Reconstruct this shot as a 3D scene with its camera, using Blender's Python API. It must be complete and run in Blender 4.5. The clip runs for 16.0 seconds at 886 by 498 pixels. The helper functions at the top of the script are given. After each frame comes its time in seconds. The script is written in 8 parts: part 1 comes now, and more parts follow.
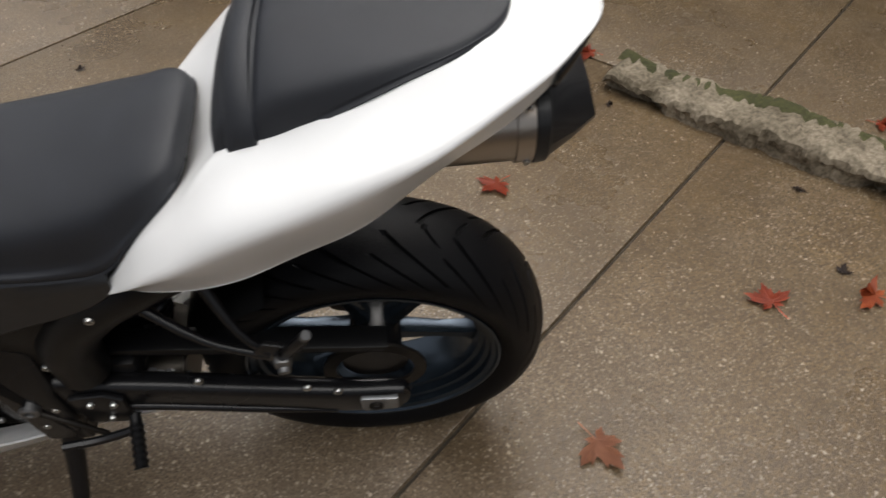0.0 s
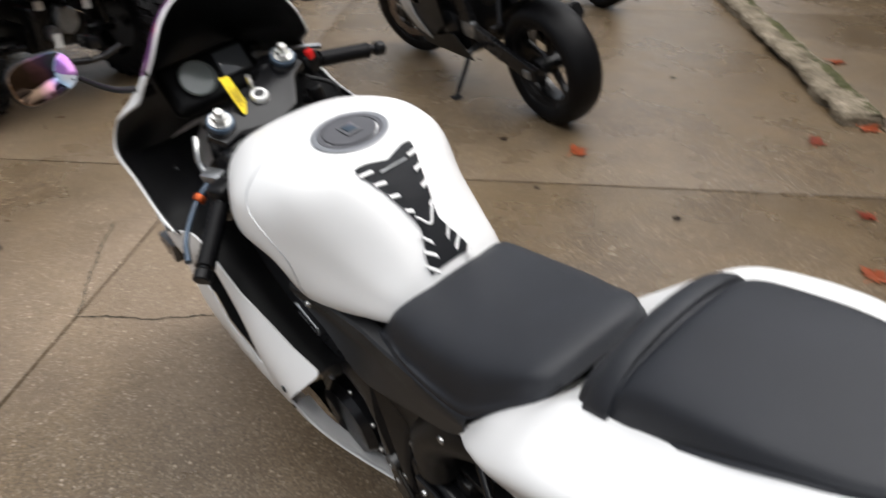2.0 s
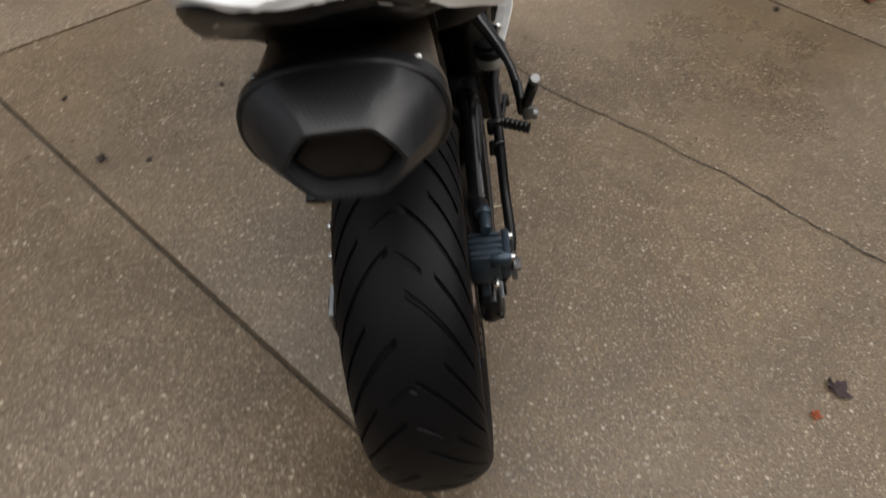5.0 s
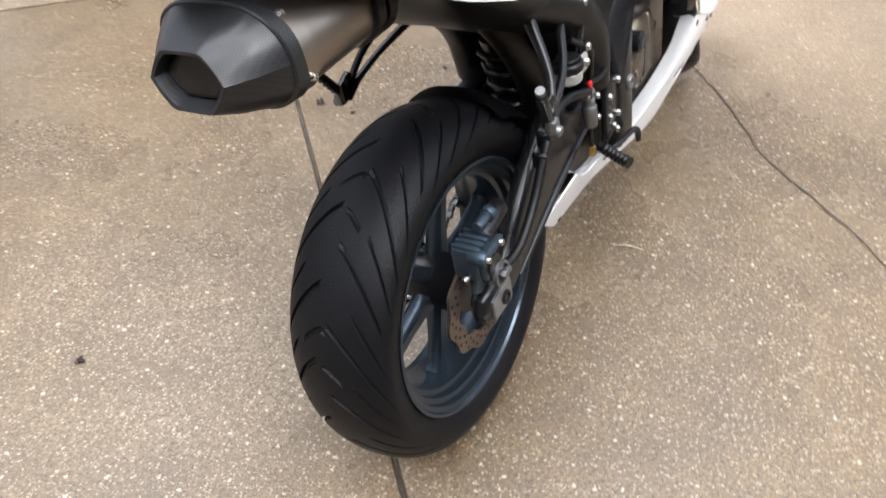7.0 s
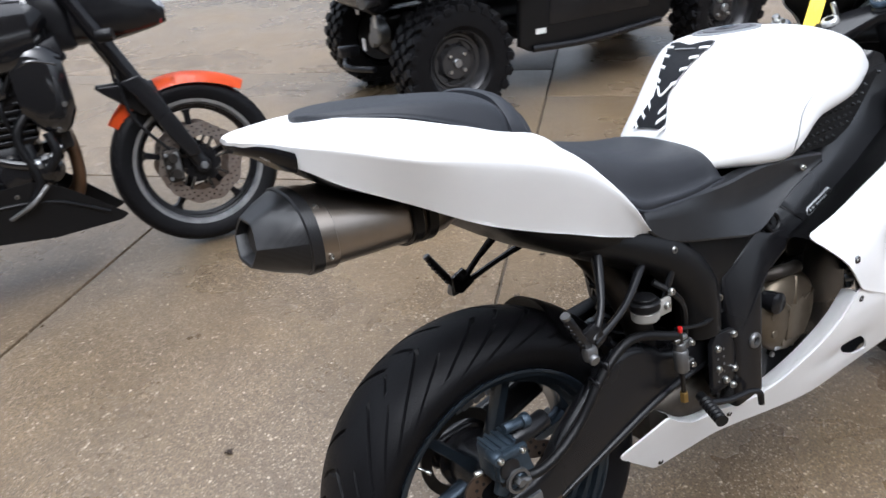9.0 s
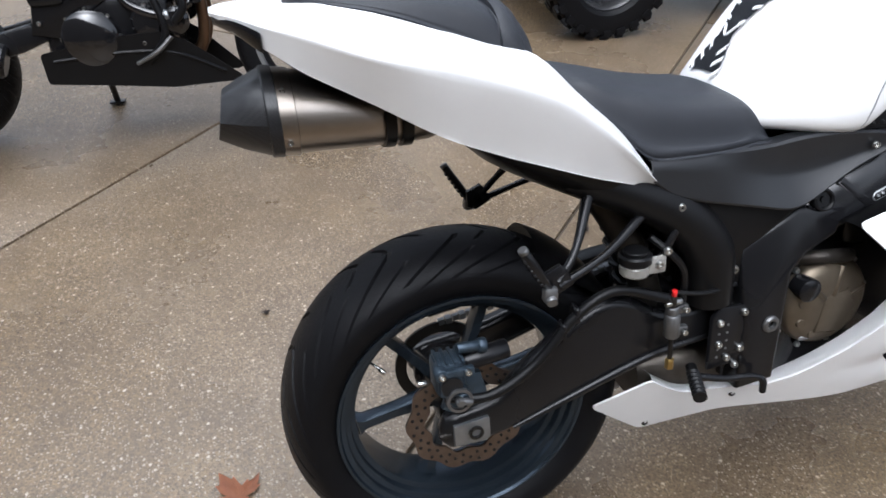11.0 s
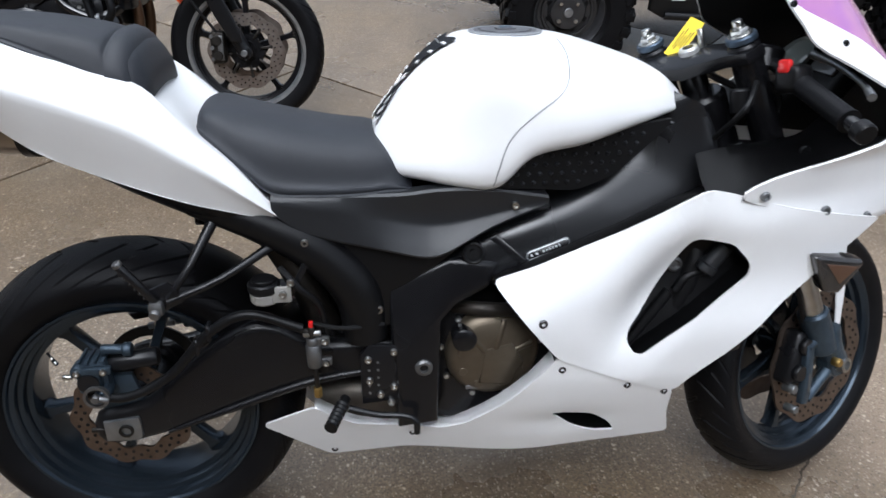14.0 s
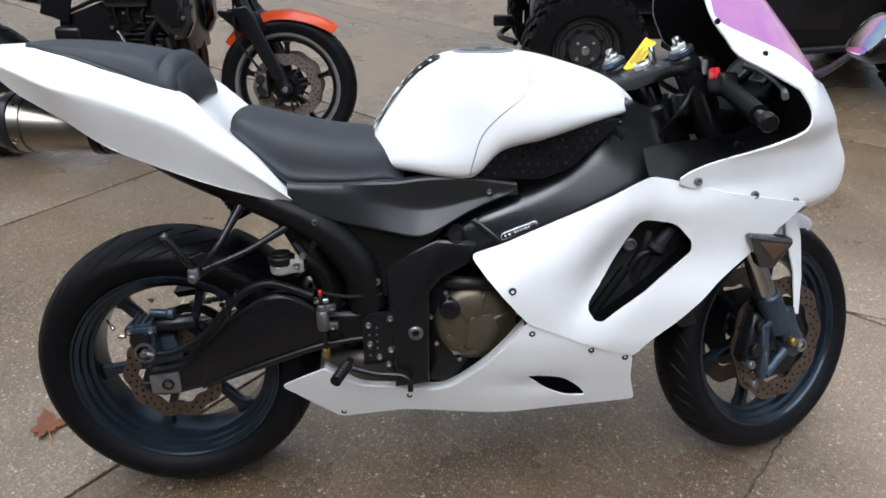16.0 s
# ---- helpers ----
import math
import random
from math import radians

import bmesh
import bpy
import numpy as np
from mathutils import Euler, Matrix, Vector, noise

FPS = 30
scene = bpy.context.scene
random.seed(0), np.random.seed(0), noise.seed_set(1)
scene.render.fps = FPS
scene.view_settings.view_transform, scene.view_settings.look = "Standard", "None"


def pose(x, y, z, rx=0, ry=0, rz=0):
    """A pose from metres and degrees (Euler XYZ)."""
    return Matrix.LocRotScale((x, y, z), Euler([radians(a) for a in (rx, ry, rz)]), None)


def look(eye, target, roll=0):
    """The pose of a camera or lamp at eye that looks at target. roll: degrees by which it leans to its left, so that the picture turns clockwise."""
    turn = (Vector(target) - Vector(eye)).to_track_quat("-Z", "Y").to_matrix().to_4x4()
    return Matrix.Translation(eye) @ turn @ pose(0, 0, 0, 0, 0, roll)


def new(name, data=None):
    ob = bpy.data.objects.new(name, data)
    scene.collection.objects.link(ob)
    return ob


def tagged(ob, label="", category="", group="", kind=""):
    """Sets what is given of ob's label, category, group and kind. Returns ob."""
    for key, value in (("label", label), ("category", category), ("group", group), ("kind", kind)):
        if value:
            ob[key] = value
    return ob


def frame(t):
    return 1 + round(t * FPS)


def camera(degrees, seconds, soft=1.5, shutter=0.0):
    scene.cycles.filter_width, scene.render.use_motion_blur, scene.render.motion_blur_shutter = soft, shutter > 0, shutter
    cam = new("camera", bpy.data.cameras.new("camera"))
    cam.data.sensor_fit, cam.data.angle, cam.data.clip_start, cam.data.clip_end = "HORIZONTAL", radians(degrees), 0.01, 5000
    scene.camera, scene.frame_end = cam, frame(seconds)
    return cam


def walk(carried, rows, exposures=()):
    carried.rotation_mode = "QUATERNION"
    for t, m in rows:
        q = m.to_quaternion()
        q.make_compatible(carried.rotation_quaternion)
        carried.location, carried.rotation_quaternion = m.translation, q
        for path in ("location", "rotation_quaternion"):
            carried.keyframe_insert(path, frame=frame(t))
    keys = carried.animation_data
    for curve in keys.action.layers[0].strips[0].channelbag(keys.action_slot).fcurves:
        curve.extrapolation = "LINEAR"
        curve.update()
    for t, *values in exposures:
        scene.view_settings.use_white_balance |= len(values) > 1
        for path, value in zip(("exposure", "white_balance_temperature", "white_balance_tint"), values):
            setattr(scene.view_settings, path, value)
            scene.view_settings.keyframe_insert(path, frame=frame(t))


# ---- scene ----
from mathutils.bvhtree import BVHTree

cam = camera(64.0, 16.0, shutter=0.4)
PATH = [
    (0, (-0.09, 0.868, 1.337), (-0.143, -0.567, -0.055), -1.7),
    (0.3, (-0.168, 0.858, 1.346), (-0.207, -0.614, -0.007), 0.7),
    (0.5, (-0.209, 0.861, 1.36), (-0.067, -0.656, 0.065), 0.9),
    (1, (-0.254, 0.854, 1.378), (0.404, -0.57, 0.136), -5.6),
    (1.5, (-0.233, 0.755, 1.379), (0.76, -0.523, 0.203), -3.7),
    (2, (-0.217, 0.687, 1.42), (1.115, -0.355, 0.351), 0.3),
    (2.5, (-0.282, 0.642, 1.451), (1.33, -0.128, 0.553), 0.0),
    (3, (-0.451, 0.571, 1.444), (1.285, 0.045, 0.601), 1.8),
    (3.5, (-0.576, 0.456, 1.395), (1.05, -0.114, 0.378), 1.3),
    (4, (-0.614, 0.286, 1.32), (0.881, -0.206, 0.085), 1.8),
    (4.5, (-0.646, 0.177, 1.286), (0.764, -0.169, -0.09), 5.6),
    (5, (-0.744, 0.055, 1.244), (0.614, -0.071, -0.219), 6.0),
    (5.2, (-0.785, 0.002, 1.242), (0.542, -0.049, -0.253), 6.3),
    (7.3, (-0.689, -0.502, 1.264), (0.512, 0.361, -0.082), -1.8),
    (7.5, (-0.695, -0.554, 1.29), (0.528, 0.407, 0.031), -2.0),
    (8, (-0.672, -0.643, 1.3), (0.527, 0.522, 0.202), -4.9),
    (8.5, (-0.558, -0.707, 1.299), (0.485, 0.695, 0.327), -4.8),
    (9, (-0.493, -0.783, 1.311), (0.365, 0.739, 0.339), -4.4),
    (9.2, (-0.472, -0.833, 1.306), (0.302, 0.746, 0.354), -4.0),
    (11.3, (-0.193, -0.873, 1.294), (0.203, 0.666, 0.081), -0.6),
    (11.5, (-0.161, -0.871, 1.292), (0.229, 0.656, 0.06), -0.5),
    (12, (-0.024, -0.951, 1.301), (0.337, 0.571, 0.054), -0.4),
    (12.5, (0.119, -1.064, 1.314), (0.382, 0.525, 0.128), 0.8),
    (13, (0.261, -1.017, 1.331), (0.511, 0.601, 0.181), 2.8),
    (13.5, (0.384, -0.985, 1.343), (0.65, 0.636, 0.202), 3.2),
    (14, (0.458, -1.047, 1.354), (0.672, 0.585, 0.217), 1.9),
    (14.5, (0.519, -1.146, 1.362), (0.714, 0.5, 0.242), 2.3),
    (15, (0.529, -1.227, 1.355), (0.653, 0.44, 0.256), 1.1),
    (15.5, (0.539, -1.292, 1.366), (0.635, 0.383, 0.277), -0.0),
    (16, (0.551, -1.32, 1.375), (0.636, 0.393, 0.348), -0.4),
]
LIGHTING = [(0, -0.50, 6560, 10), (0.5, -0.50, 6560, 10), (1.5, -0.42, 6470, 10), (2.5, -0.10, 6360, 10), (3, -0.06, 6320, 10), (4, -0.33, 6420, 10), (4.5, -0.58, 6500, 10), (5, -0.56, 6540, 10), (7.3, 0.92, 5950, 10), (7.5, 0.90, 5920, 10), (8, 0.60, 5900, 10),
            (9, 0.34, 5810, 10), (11.5, 0.24, 5780, 10), (12.5, 0.21, 5755, 10), (13, 0.15, 5745, 10), (13.5, -0.05, 5735, 9), (14, -0.10, 5730, 9), (15, -0.11, 5730, 9), (16, -0.11, 5735, 9)]
walk(cam, [(t, look(eye, target, roll)) for t, eye, target, roll in PATH], LIGHTING)

# ---- world, sun ----
world = bpy.data.worlds.new("overcast")
world.use_nodes = True
scene.world = world
wn = world.node_tree
sky = wn.nodes.new("ShaderNodeTexSky")
sky.sky_type = 'NISHITA'
sky.sun_disc = False
sky.sun_elevation = radians(52)
sky.sun_rotation = radians(200)
sky.air_density, sky.dust_density, sky.ozone_density = 1.0, 6.0, 1.0
haze = wn.nodes.new("ShaderNodeHueSaturation")
haze.inputs["Saturation"].default_value = 0.25
wn.links.new(sky.outputs[0], haze.inputs["Color"])
wn.links.new(haze.outputs[0], wn.nodes["Background"].inputs[0])
wn.nodes["Background"].inputs[1].default_value = 0.235
sun_data = bpy.data.lights.new("sun", 'SUN')
sun_data.energy, sun_data.angle, sun_data.color = 3.5, radians(60), (1.0, 0.98, 0.95)
sun = new("sun", sun_data)
sun.matrix_world = look((0, 0, 10), (0.15, -0.45, 8.0))


# ---- materials ----
def mat(name, color, rough=0.5, metal=0.0, color2=None, scale=30.0, bump=0.0, bump_scale=200.0, coat=0.0, spec=0.5, rough_var=0.08):
    """A surface with two scales of variation in colour and gloss, and a fine relief."""
    m = bpy.data.materials.new(name)
    m.use_nodes = True
    nt = m.node_tree
    b = nt.nodes["Principled BSDF"]
    b.inputs["Metallic"].default_value = metal
    b.inputs["Specular IOR Level"].default_value = spec
    b.inputs["Coat Weight"].default_value = coat
    b.inputs["Coat Roughness"].default_value = 0.06
    tc = nt.nodes.new("ShaderNodeTexCoord")
    c2 = color2 or tuple(0.82 * c for c in color)
    n1 = nt.nodes.new("ShaderNodeTexNoise")
    n1.inputs["Scale"].default_value, n1.inputs["Detail"].default_value = scale, 6
    n2 = nt.nodes.new("ShaderNodeTexNoise")
    n2.inputs["Scale"].default_value, n2.inputs["Detail"].default_value = scale * 0.12, 3
    for n in (n1, n2):
        nt.links.new(tc.outputs["Object"], n.inputs["Vector"])
    mixf = nt.nodes.new("ShaderNodeMath")
    mixf.operation = 'MULTIPLY'
    nt.links.new(n1.outputs[0], mixf.inputs[0])
    nt.links.new(n2.outputs[0], mixf.inputs[1])
    ramp = nt.nodes.new("ShaderNodeMapRange")
    ramp.inputs["From Min"].default_value, ramp.inputs["From Max"].default_value = 0.12, 0.42
    nt.links.new(mixf.outputs[0], ramp.inputs["Value"])
    mx = nt.nodes.new("ShaderNodeMix")
    mx.data_type = 'RGBA'
    mx.inputs["A"].default_value, mx.inputs["B"].default_value = (*c2, 1), (*color, 1)
    nt.links.new(ramp.outputs[0], mx.inputs["Factor"])
    nt.links.new(mx.outputs["Result"], b.inputs["Base Color"])
    rr = nt.nodes.new("ShaderNodeMapRange")
    rr.inputs["To Min"].default_value, rr.inputs["To Max"].default_value = min(1, rough + rough_var), max(0.02, rough - rough_var)
    nt.links.new(n2.outputs[0], rr.inputs["Value"])
    nt.links.new(rr.outputs[0], b.inputs["Roughness"])
    if bump:
        n3 = nt.nodes.new("ShaderNodeTexNoise")
        n3.inputs["Scale"].default_value, n3.inputs["Detail"].default_value = bump_scale, 4
        nt.links.new(tc.outputs["Object"], n3.inputs["Vector"])
        bp = nt.nodes.new("ShaderNodeBump")
        bp.inputs["Strength"].default_value, bp.inputs["Distance"].default_value = bump, 0.002
        nt.links.new(n3.outputs[0], bp.inputs["Height"])
        nt.links.new(bp.outputs[0], b.inputs["Normal"])
    return m


def concrete(name, tan, dark, light):
    """Worn exposed-aggregate concrete, wet in broad patches."""
    m = bpy.data.materials.new(name)
    m.use_nodes = True
    nt = m.node_tree
    b = nt.nodes["Principled BSDF"]
    geo = nt.nodes.new("ShaderNodeNewGeometry")

    def noise_at(scale, detail=5, rough=0.55):
        n = nt.nodes.new("ShaderNodeTexNoise")
        n.inputs["Scale"].default_value, n.inputs["Detail"].default_value, n.inputs["Roughness"].default_value = scale, detail, rough
        nt.links.new(geo.outputs["Position"], n.inputs["Vector"])
        return n.outputs[0]

    def span(value, a, b_, c=0.0, d=1.0):
        r = nt.nodes.new("ShaderNodeMapRange")
        for k, v in zip(("From Min", "From Max", "To Min", "To Max"), (a, b_, c, d)):
            r.inputs[k].default_value = v
        nt.links.new(value, r.inputs["Value"])
        return r.outputs[0]

    def mixed(f, ca, cb):
        x = nt.nodes.new("ShaderNodeMix")
        x.data_type = 'RGBA'
        nt.links.new(f, x.inputs["Factor"])
        for k, c in (("A", ca), ("B", cb)):
            if isinstance(c, tuple):
                x.inputs[k].default_value = (*c, 1)
            else:
                nt.links.new(c, x.inputs[k])
        return x.outputs["Result"]

    warp = nt.nodes.new("ShaderNodeTexNoise")
    warp.inputs["Scale"].default_value, warp.inputs["Detail"].default_value = 130, 2
    nt.links.new(geo.outputs["Position"], warp.inputs["Vector"])
    push = nt.nodes.new("ShaderNodeVectorMath")
    push.operation = 'MULTIPLY_ADD'
    push.inputs[1].default_value = (0.010, 0.010, 0.0)
    nt.links.new(warp.outputs["Color"], push.inputs[0])
    nt.links.new(geo.outputs["Position"], push.inputs[2])

    def pebbles(scale):
        v = nt.nodes.new("ShaderNodeTexVoronoi")
        v.inputs["Scale"].default_value = scale
        nt.links.new(push.outputs[0], v.inputs["Vector"])
        sep = nt.nodes.new("ShaderNodeSeparateColor")
        nt.links.new(v.outputs["Color"], sep.inputs[0])
        return v.outputs["Distance"], sep.outputs[0]

    ochre = mixed(span(noise_at(0.8, 5, 0.6), 0.42, 0.62), tan, (1.04 * tan[0], 0.98 * tan[1], 0.78 * tan[2]))
    # rust-brown silt washed towards the kerb line
    along = nt.nodes.new("ShaderNodeVectorMath")
    along.operation = 'DOT_PRODUCT'
    along.inputs[1].default_value = (0.6828, 0.7306, 0.0)
    nt.links.new(geo.outputs["Position"], along.inputs[0])
    silt = nt.nodes.new("ShaderNodeMath")
    silt.operation = 'MULTIPLY'
    nt.links.new(span(along.outputs["Value"], 0.15, -0.9, 0.0, 0.8), silt.inputs[0])
    nt.links.new(span(noise_at(2.6, 5, 0.6), 0.28, 0.56), silt.inputs[1])
    ochre = mixed(silt.outputs[0], ochre, (1.0 * tan[0], 0.86 * tan[1], 0.56 * tan[2]))
    sand = mixed(span(noise_at(140, 7, 0.75), 0.40, 0.62), dark, ochre)
    broad = noise_at(1.1, 5, 0.6)
    # a drier, paler stretch of the slabs
    away = nt.nodes.new("ShaderNodeVectorMath")
    away.operation = 'DISTANCE'
    away.inputs[1].default_value = (1.95, 0.0, 0.0)
    nt.links.new(geo.outputs["Position"], away.inputs[0])
    dry = nt.nodes.new("ShaderNodeMath")
    dry.operation = 'MULTIPLY'
    nt.links.new(span(away.outputs["Value"], 0.95, 0.25), dry.inputs[0])
    nt.links.new(span(noise_at(3.1, 4, 0.6), 0.30, 0.50, 0.45, 1.0), dry.inputs[1])
    less = nt.nodes.new("ShaderNodeMath")
    less.operation = 'MULTIPLY_ADD'
    less.inputs[1].default_value = -0.25
    nt.links.new(dry.outputs[0], less.inputs[0])
    nt.links.new(broad, less.inputs[2])
    broad = less.outputs[0]
    damp = span(broad, 0.30, 0.72)
    stain = mixed(span(noise_at(5.0, 6, 0.65), 0.38, 0.68, 0.0, 0.68), sand, dark)
    stain = mixed(span(dry.outputs[0], 0.0, 1.0, 0.0, 0.55), stain, (1.22 * tan[0], 1.26 * tan[1], 1.45 * tan[2]))
    d1, r1 = pebbles(160)
    d2, r2 = pebbles(80)
    near1 = nt.nodes.new("ShaderNodeMath")
    near1.operation = 'MULTIPLY'
    nt.links.new(span(d1, 0.5, 0.25), near1.inputs[0])
    nt.links.new(span(r1, 0.55, 0.85, 0, 0.62), near1.inputs[1])
    near2 = nt.nodes.new("ShaderNodeMath")
    near2.operation = 'MULTIPLY'
    nt.links.new(span(d2, 0.42, 0.2), near2.inputs[0])
    nt.links.new(span(r2, 0.92, 0.955, 0, 0.75), near2.inputs[1])
    col = mixed(near1.outputs[0], stain, light)
    col = mixed(near2.outputs[0], col, tuple(min(1, 1.25 * c) for c in light))
    near3 = nt.nodes.new("ShaderNodeMath")
    near3.operation = 'MULTIPLY'
    nt.links.new(span(d1, 0.45, 0.25), near3.inputs[0])
    nt.links.new(span(r1, 0.38, 0.16, 0, 0.7), near3.inputs[1])
    col = mixed(near3.outputs[0], col, tuple(0.45 * c for c in dark))
    wet = mixed(span(broad, 0.34, 0.70, 0.0, 0.40), col, tuple(0.55 * c for c in dark))
    nt.links.new(wet, b.inputs["Base Color"])
    rough = nt.nodes.new("ShaderNodeMapRange")
    rough.inputs["To Min"].default_value, rough.inputs["To Max"].default_value = 0.42, 0.16
    nt.links.new(damp, rough.inputs["Value"])
    nt.links.new(rough.outputs[0], b.inputs["Roughness"])
    bp = nt.nodes.new("ShaderNodeBump")
    bp.inputs["Strength"].default_value, bp.inputs["Distance"].default_value = 0.8, 0.002
    nt.links.new(noise_at(190, 5, 0.65), bp.inputs["Height"])
    nt.links.new(bp.outputs[0], b.inputs["Normal"])
    return m


CONCRETE = concrete("wet_concrete", (0.222, 0.165, 0.106), (0.092, 0.064, 0.038), (0.44, 0.37, 0.285))
ROADWAY = mat("pale_road", (0.30, 0.29, 0.28), 0.55, color2=(0.22, 0.21, 0.2), scale=8, bump=0.4, bump_scale=120)
DIRT = mat("joint_dirt", (0.075, 0.058, 0.040), 0.9, color2=(0.025, 0.02, 0.014), scale=160, bump=0.8, bump_scale=120)
KERB = mat("worn_kerb_stone", (0.33, 0.275, 0.20), 0.9, color2=(0.075, 0.058, 0.034), scale=75, bump=1.0, bump_scale=130)
MOSS = mat("kerb_moss", (0.085, 0.085, 0.026), 0.95, color2=(0.030, 0.030, 0.010), scale=70, bump=1.0, bump_scale=160)
WHITE = mat("pearl_white_paint", (0.82, 0.82, 0.815), 0.36, color2=(0.765, 0.765, 0.762), scale=9, coat=0.25, rough_var=0.04)
SEAT = mat("black_vinyl", (0.0165, 0.0185, 0.024), 0.50, color2=(0.012, 0.0135, 0.0175), scale=16, bump=0.35, bump_scale=900, spec=0.4)
SATIN = mat("satin_black_plastic", (0.006, 0.006, 0.0065), 0.36, color2=(0.005, 0.005, 0.0055), scale=18, bump=0.15, bump_scale=700, spec=0.22)
BLACK = mat("black_painted_metal", (0.005, 0.005, 0.006), 0.25, color2=(0.008, 0.008, 0.009), scale=25, rough_var=0.12, spec=0.34)
GLOSSBLACK = mat("glossy_black_paint", (0.006, 0.006, 0.007), 0.10, color2=(0.009, 0.009, 0.010), scale=20, rough_var=0.10, coat=0.6)
SHEEN = mat("semi_gloss_black_paint", (0.008, 0.0085, 0.010), 0.27, color2=(0.011, 0.0115, 0.013), scale=25, rough_var=0.10, spec=0.65)
DARKBOLT = mat("dark_bolt_steel", (0.13, 0.13, 0.135), 0.24, 1.0, color2=(0.07, 0.07, 0.075), scale=60)
WORNDISC = mat("worn_disc_steel", (0.36, 0.32, 0.29), 0.38, 0.85, color2=(0.22, 0.17, 0.14), scale=45)
DULLALLOY = mat("dull_alloy", (0.20, 0.20, 0.20), 0.45, 0.85, scale=50)
SOOT = mat("sooty_pipe_steel", (0.045, 0.038, 0.032), 0.5, 0.7, color2=(0.02, 0.018, 0.016), scale=30)
COVER = mat("grey_side_cover", (0.015, 0.016, 0.018), 0.36, color2=(0.011, 0.0117, 0.0135), scale=14, bump=0.2, bump_scale=600)
RUBBER = mat("tyre_rubber", (0.0055, 0.0055, 0.0062), 0.46, color2=(0.0032, 0.0032, 0.004), scale=22, bump=0.4, bump_scale=420, spec=0.14)
RIM = mat("dark_blue_grey_rim", (0.042, 0.056, 0.073), 0.22, 0.7, color2=(0.026, 0.036, 0.048), scale=20)
STEEL = mat("bright_steel", (0.62, 0.62, 0.60), 0.28, 1.0, color2=(0.42, 0.42, 0.41), scale=40)
ALLOY = mat("cast_alloy", (0.36, 0.37, 0.38), 0.42, 0.9, color2=(0.22, 0.23, 0.24), scale=45)
GUNMETAL = mat("blue_gunmetal_casting", (0.070, 0.098, 0.128), 0.38, 0.6, color2=(0.036, 0.052, 0.070), scale=50, bump=0.4, bump_scale=260)
TITAN = mat("brushed_titanium", (0.40, 0.36, 0.32), 0.33, 1.0, color2=(0.28, 0.245, 0.21), scale=10, bump=0.12, bump_scale=400)
BRONZE = mat("bronze_engine_cover", (0.165, 0.135, 0.098), 0.42, 0.75, color2=(0.11, 0.09, 0.065), scale=30)
DISC = mat("bronzed_brake_disc", (0.19, 0.145, 0.115), 0.40, 0.85, color2=(0.12, 0.088, 0.068), scale=60)
YELLOW = mat("yellow_tag", (0.82, 0.62, 0.015), 0.5, color2=(0.74, 0.54, 0.01), scale=40)
INK = mat("tag_ink", (0.12, 0.10, 0.02), 0.7, scale=80)
REDPLASTIC = mat("red_plastic", (0.62, 0.018, 0.016), 0.32, color2=(0.52, 0.012, 0.012), scale=12, coat=0.3)
ORANGE = mat("orange_paint", (0.75, 0.10, 0.012), 0.32, color2=(0.66, 0.075, 0.01), scale=10, coat=0.4)
BLUE = mat("turquoise_paint", (0.03, 0.30, 0.46), 0.32, color2=(0.022, 0.24, 0.39), scale=10, coat=0.4)
SILVER = mat("silver_paint", (0.55, 0.56, 0.57), 0.35, 0.35, color2=(0.47, 0.48, 0.49), scale=14, coat=0.3)
GREYMETAL = mat("grey_rim_lip", (0.58, 0.59, 0.60), 0.32, 0.85, color2=(0.32, 0.33, 0.34), scale=25)
LENS = mat("smoked_lens", (0.020, 0.018, 0.018), 0.18, color2=(0.03, 0.028, 0.028), scale=20, coat=0.6)
REDLENS = mat("red_lens", (0.20, 0.006, 0.008), 0.2, scale=20, coat=0.6)
CREAM = mat("cream_fluid_pot", (0.30, 0.29, 0.27), 0.35, color2=(0.22, 0.21, 0.19), scale=20)
GOLD = mat("brass_fitting", (0.45, 0.30, 0.10), 0.35, 0.9, scale=40)
LABELWHITE = mat("white_sticker", (0.72, 0.72, 0.70), 0.5, scale=30)
# brown of the unseen light-blocking wall
WALL_BROWN = mat("unseen_wall_brown", (0.075, 0.058, 0.040), 0.8, color2=(0.048, 0.038, 0.026), scale=5, bump=0.6, bump_scale=40)
WHEELBLACK = mat("black_steel_wheel", (0.030, 0.030, 0.032), 0.25, color2=(0.018, 0.018, 0.019), scale=25)
BLUESTEEL = mat("blued_lever", (0.10, 0.12, 0.15), 0.35, 0.7, color2=(0.06, 0.09, 0.13), scale=50)


def carbon_fibre():
    m = mat("carbon_fibre", (0.035, 0.035, 0.037), 0.42, coat=0.08, spec=0.35)
    nt = m.node_tree
    b = nt.nodes["Principled BSDF"]
    tc = nt.nodes.new("ShaderNodeTexCoord")
    ck = nt.nodes.new("ShaderNodeTexChecker")
    ck.inputs["Scale"].default_value = 420
    ck.inputs["Color1"].default_value, ck.inputs["Color2"].default_value = (0.006, 0.006, 0.007, 1), (0.017, 0.017, 0.018, 1)
    nt.links.new(tc.outputs["Object"], ck.inputs["Vector"])
    nt.links.new(ck.outputs[0], b.inputs["Base Color"])
    return m


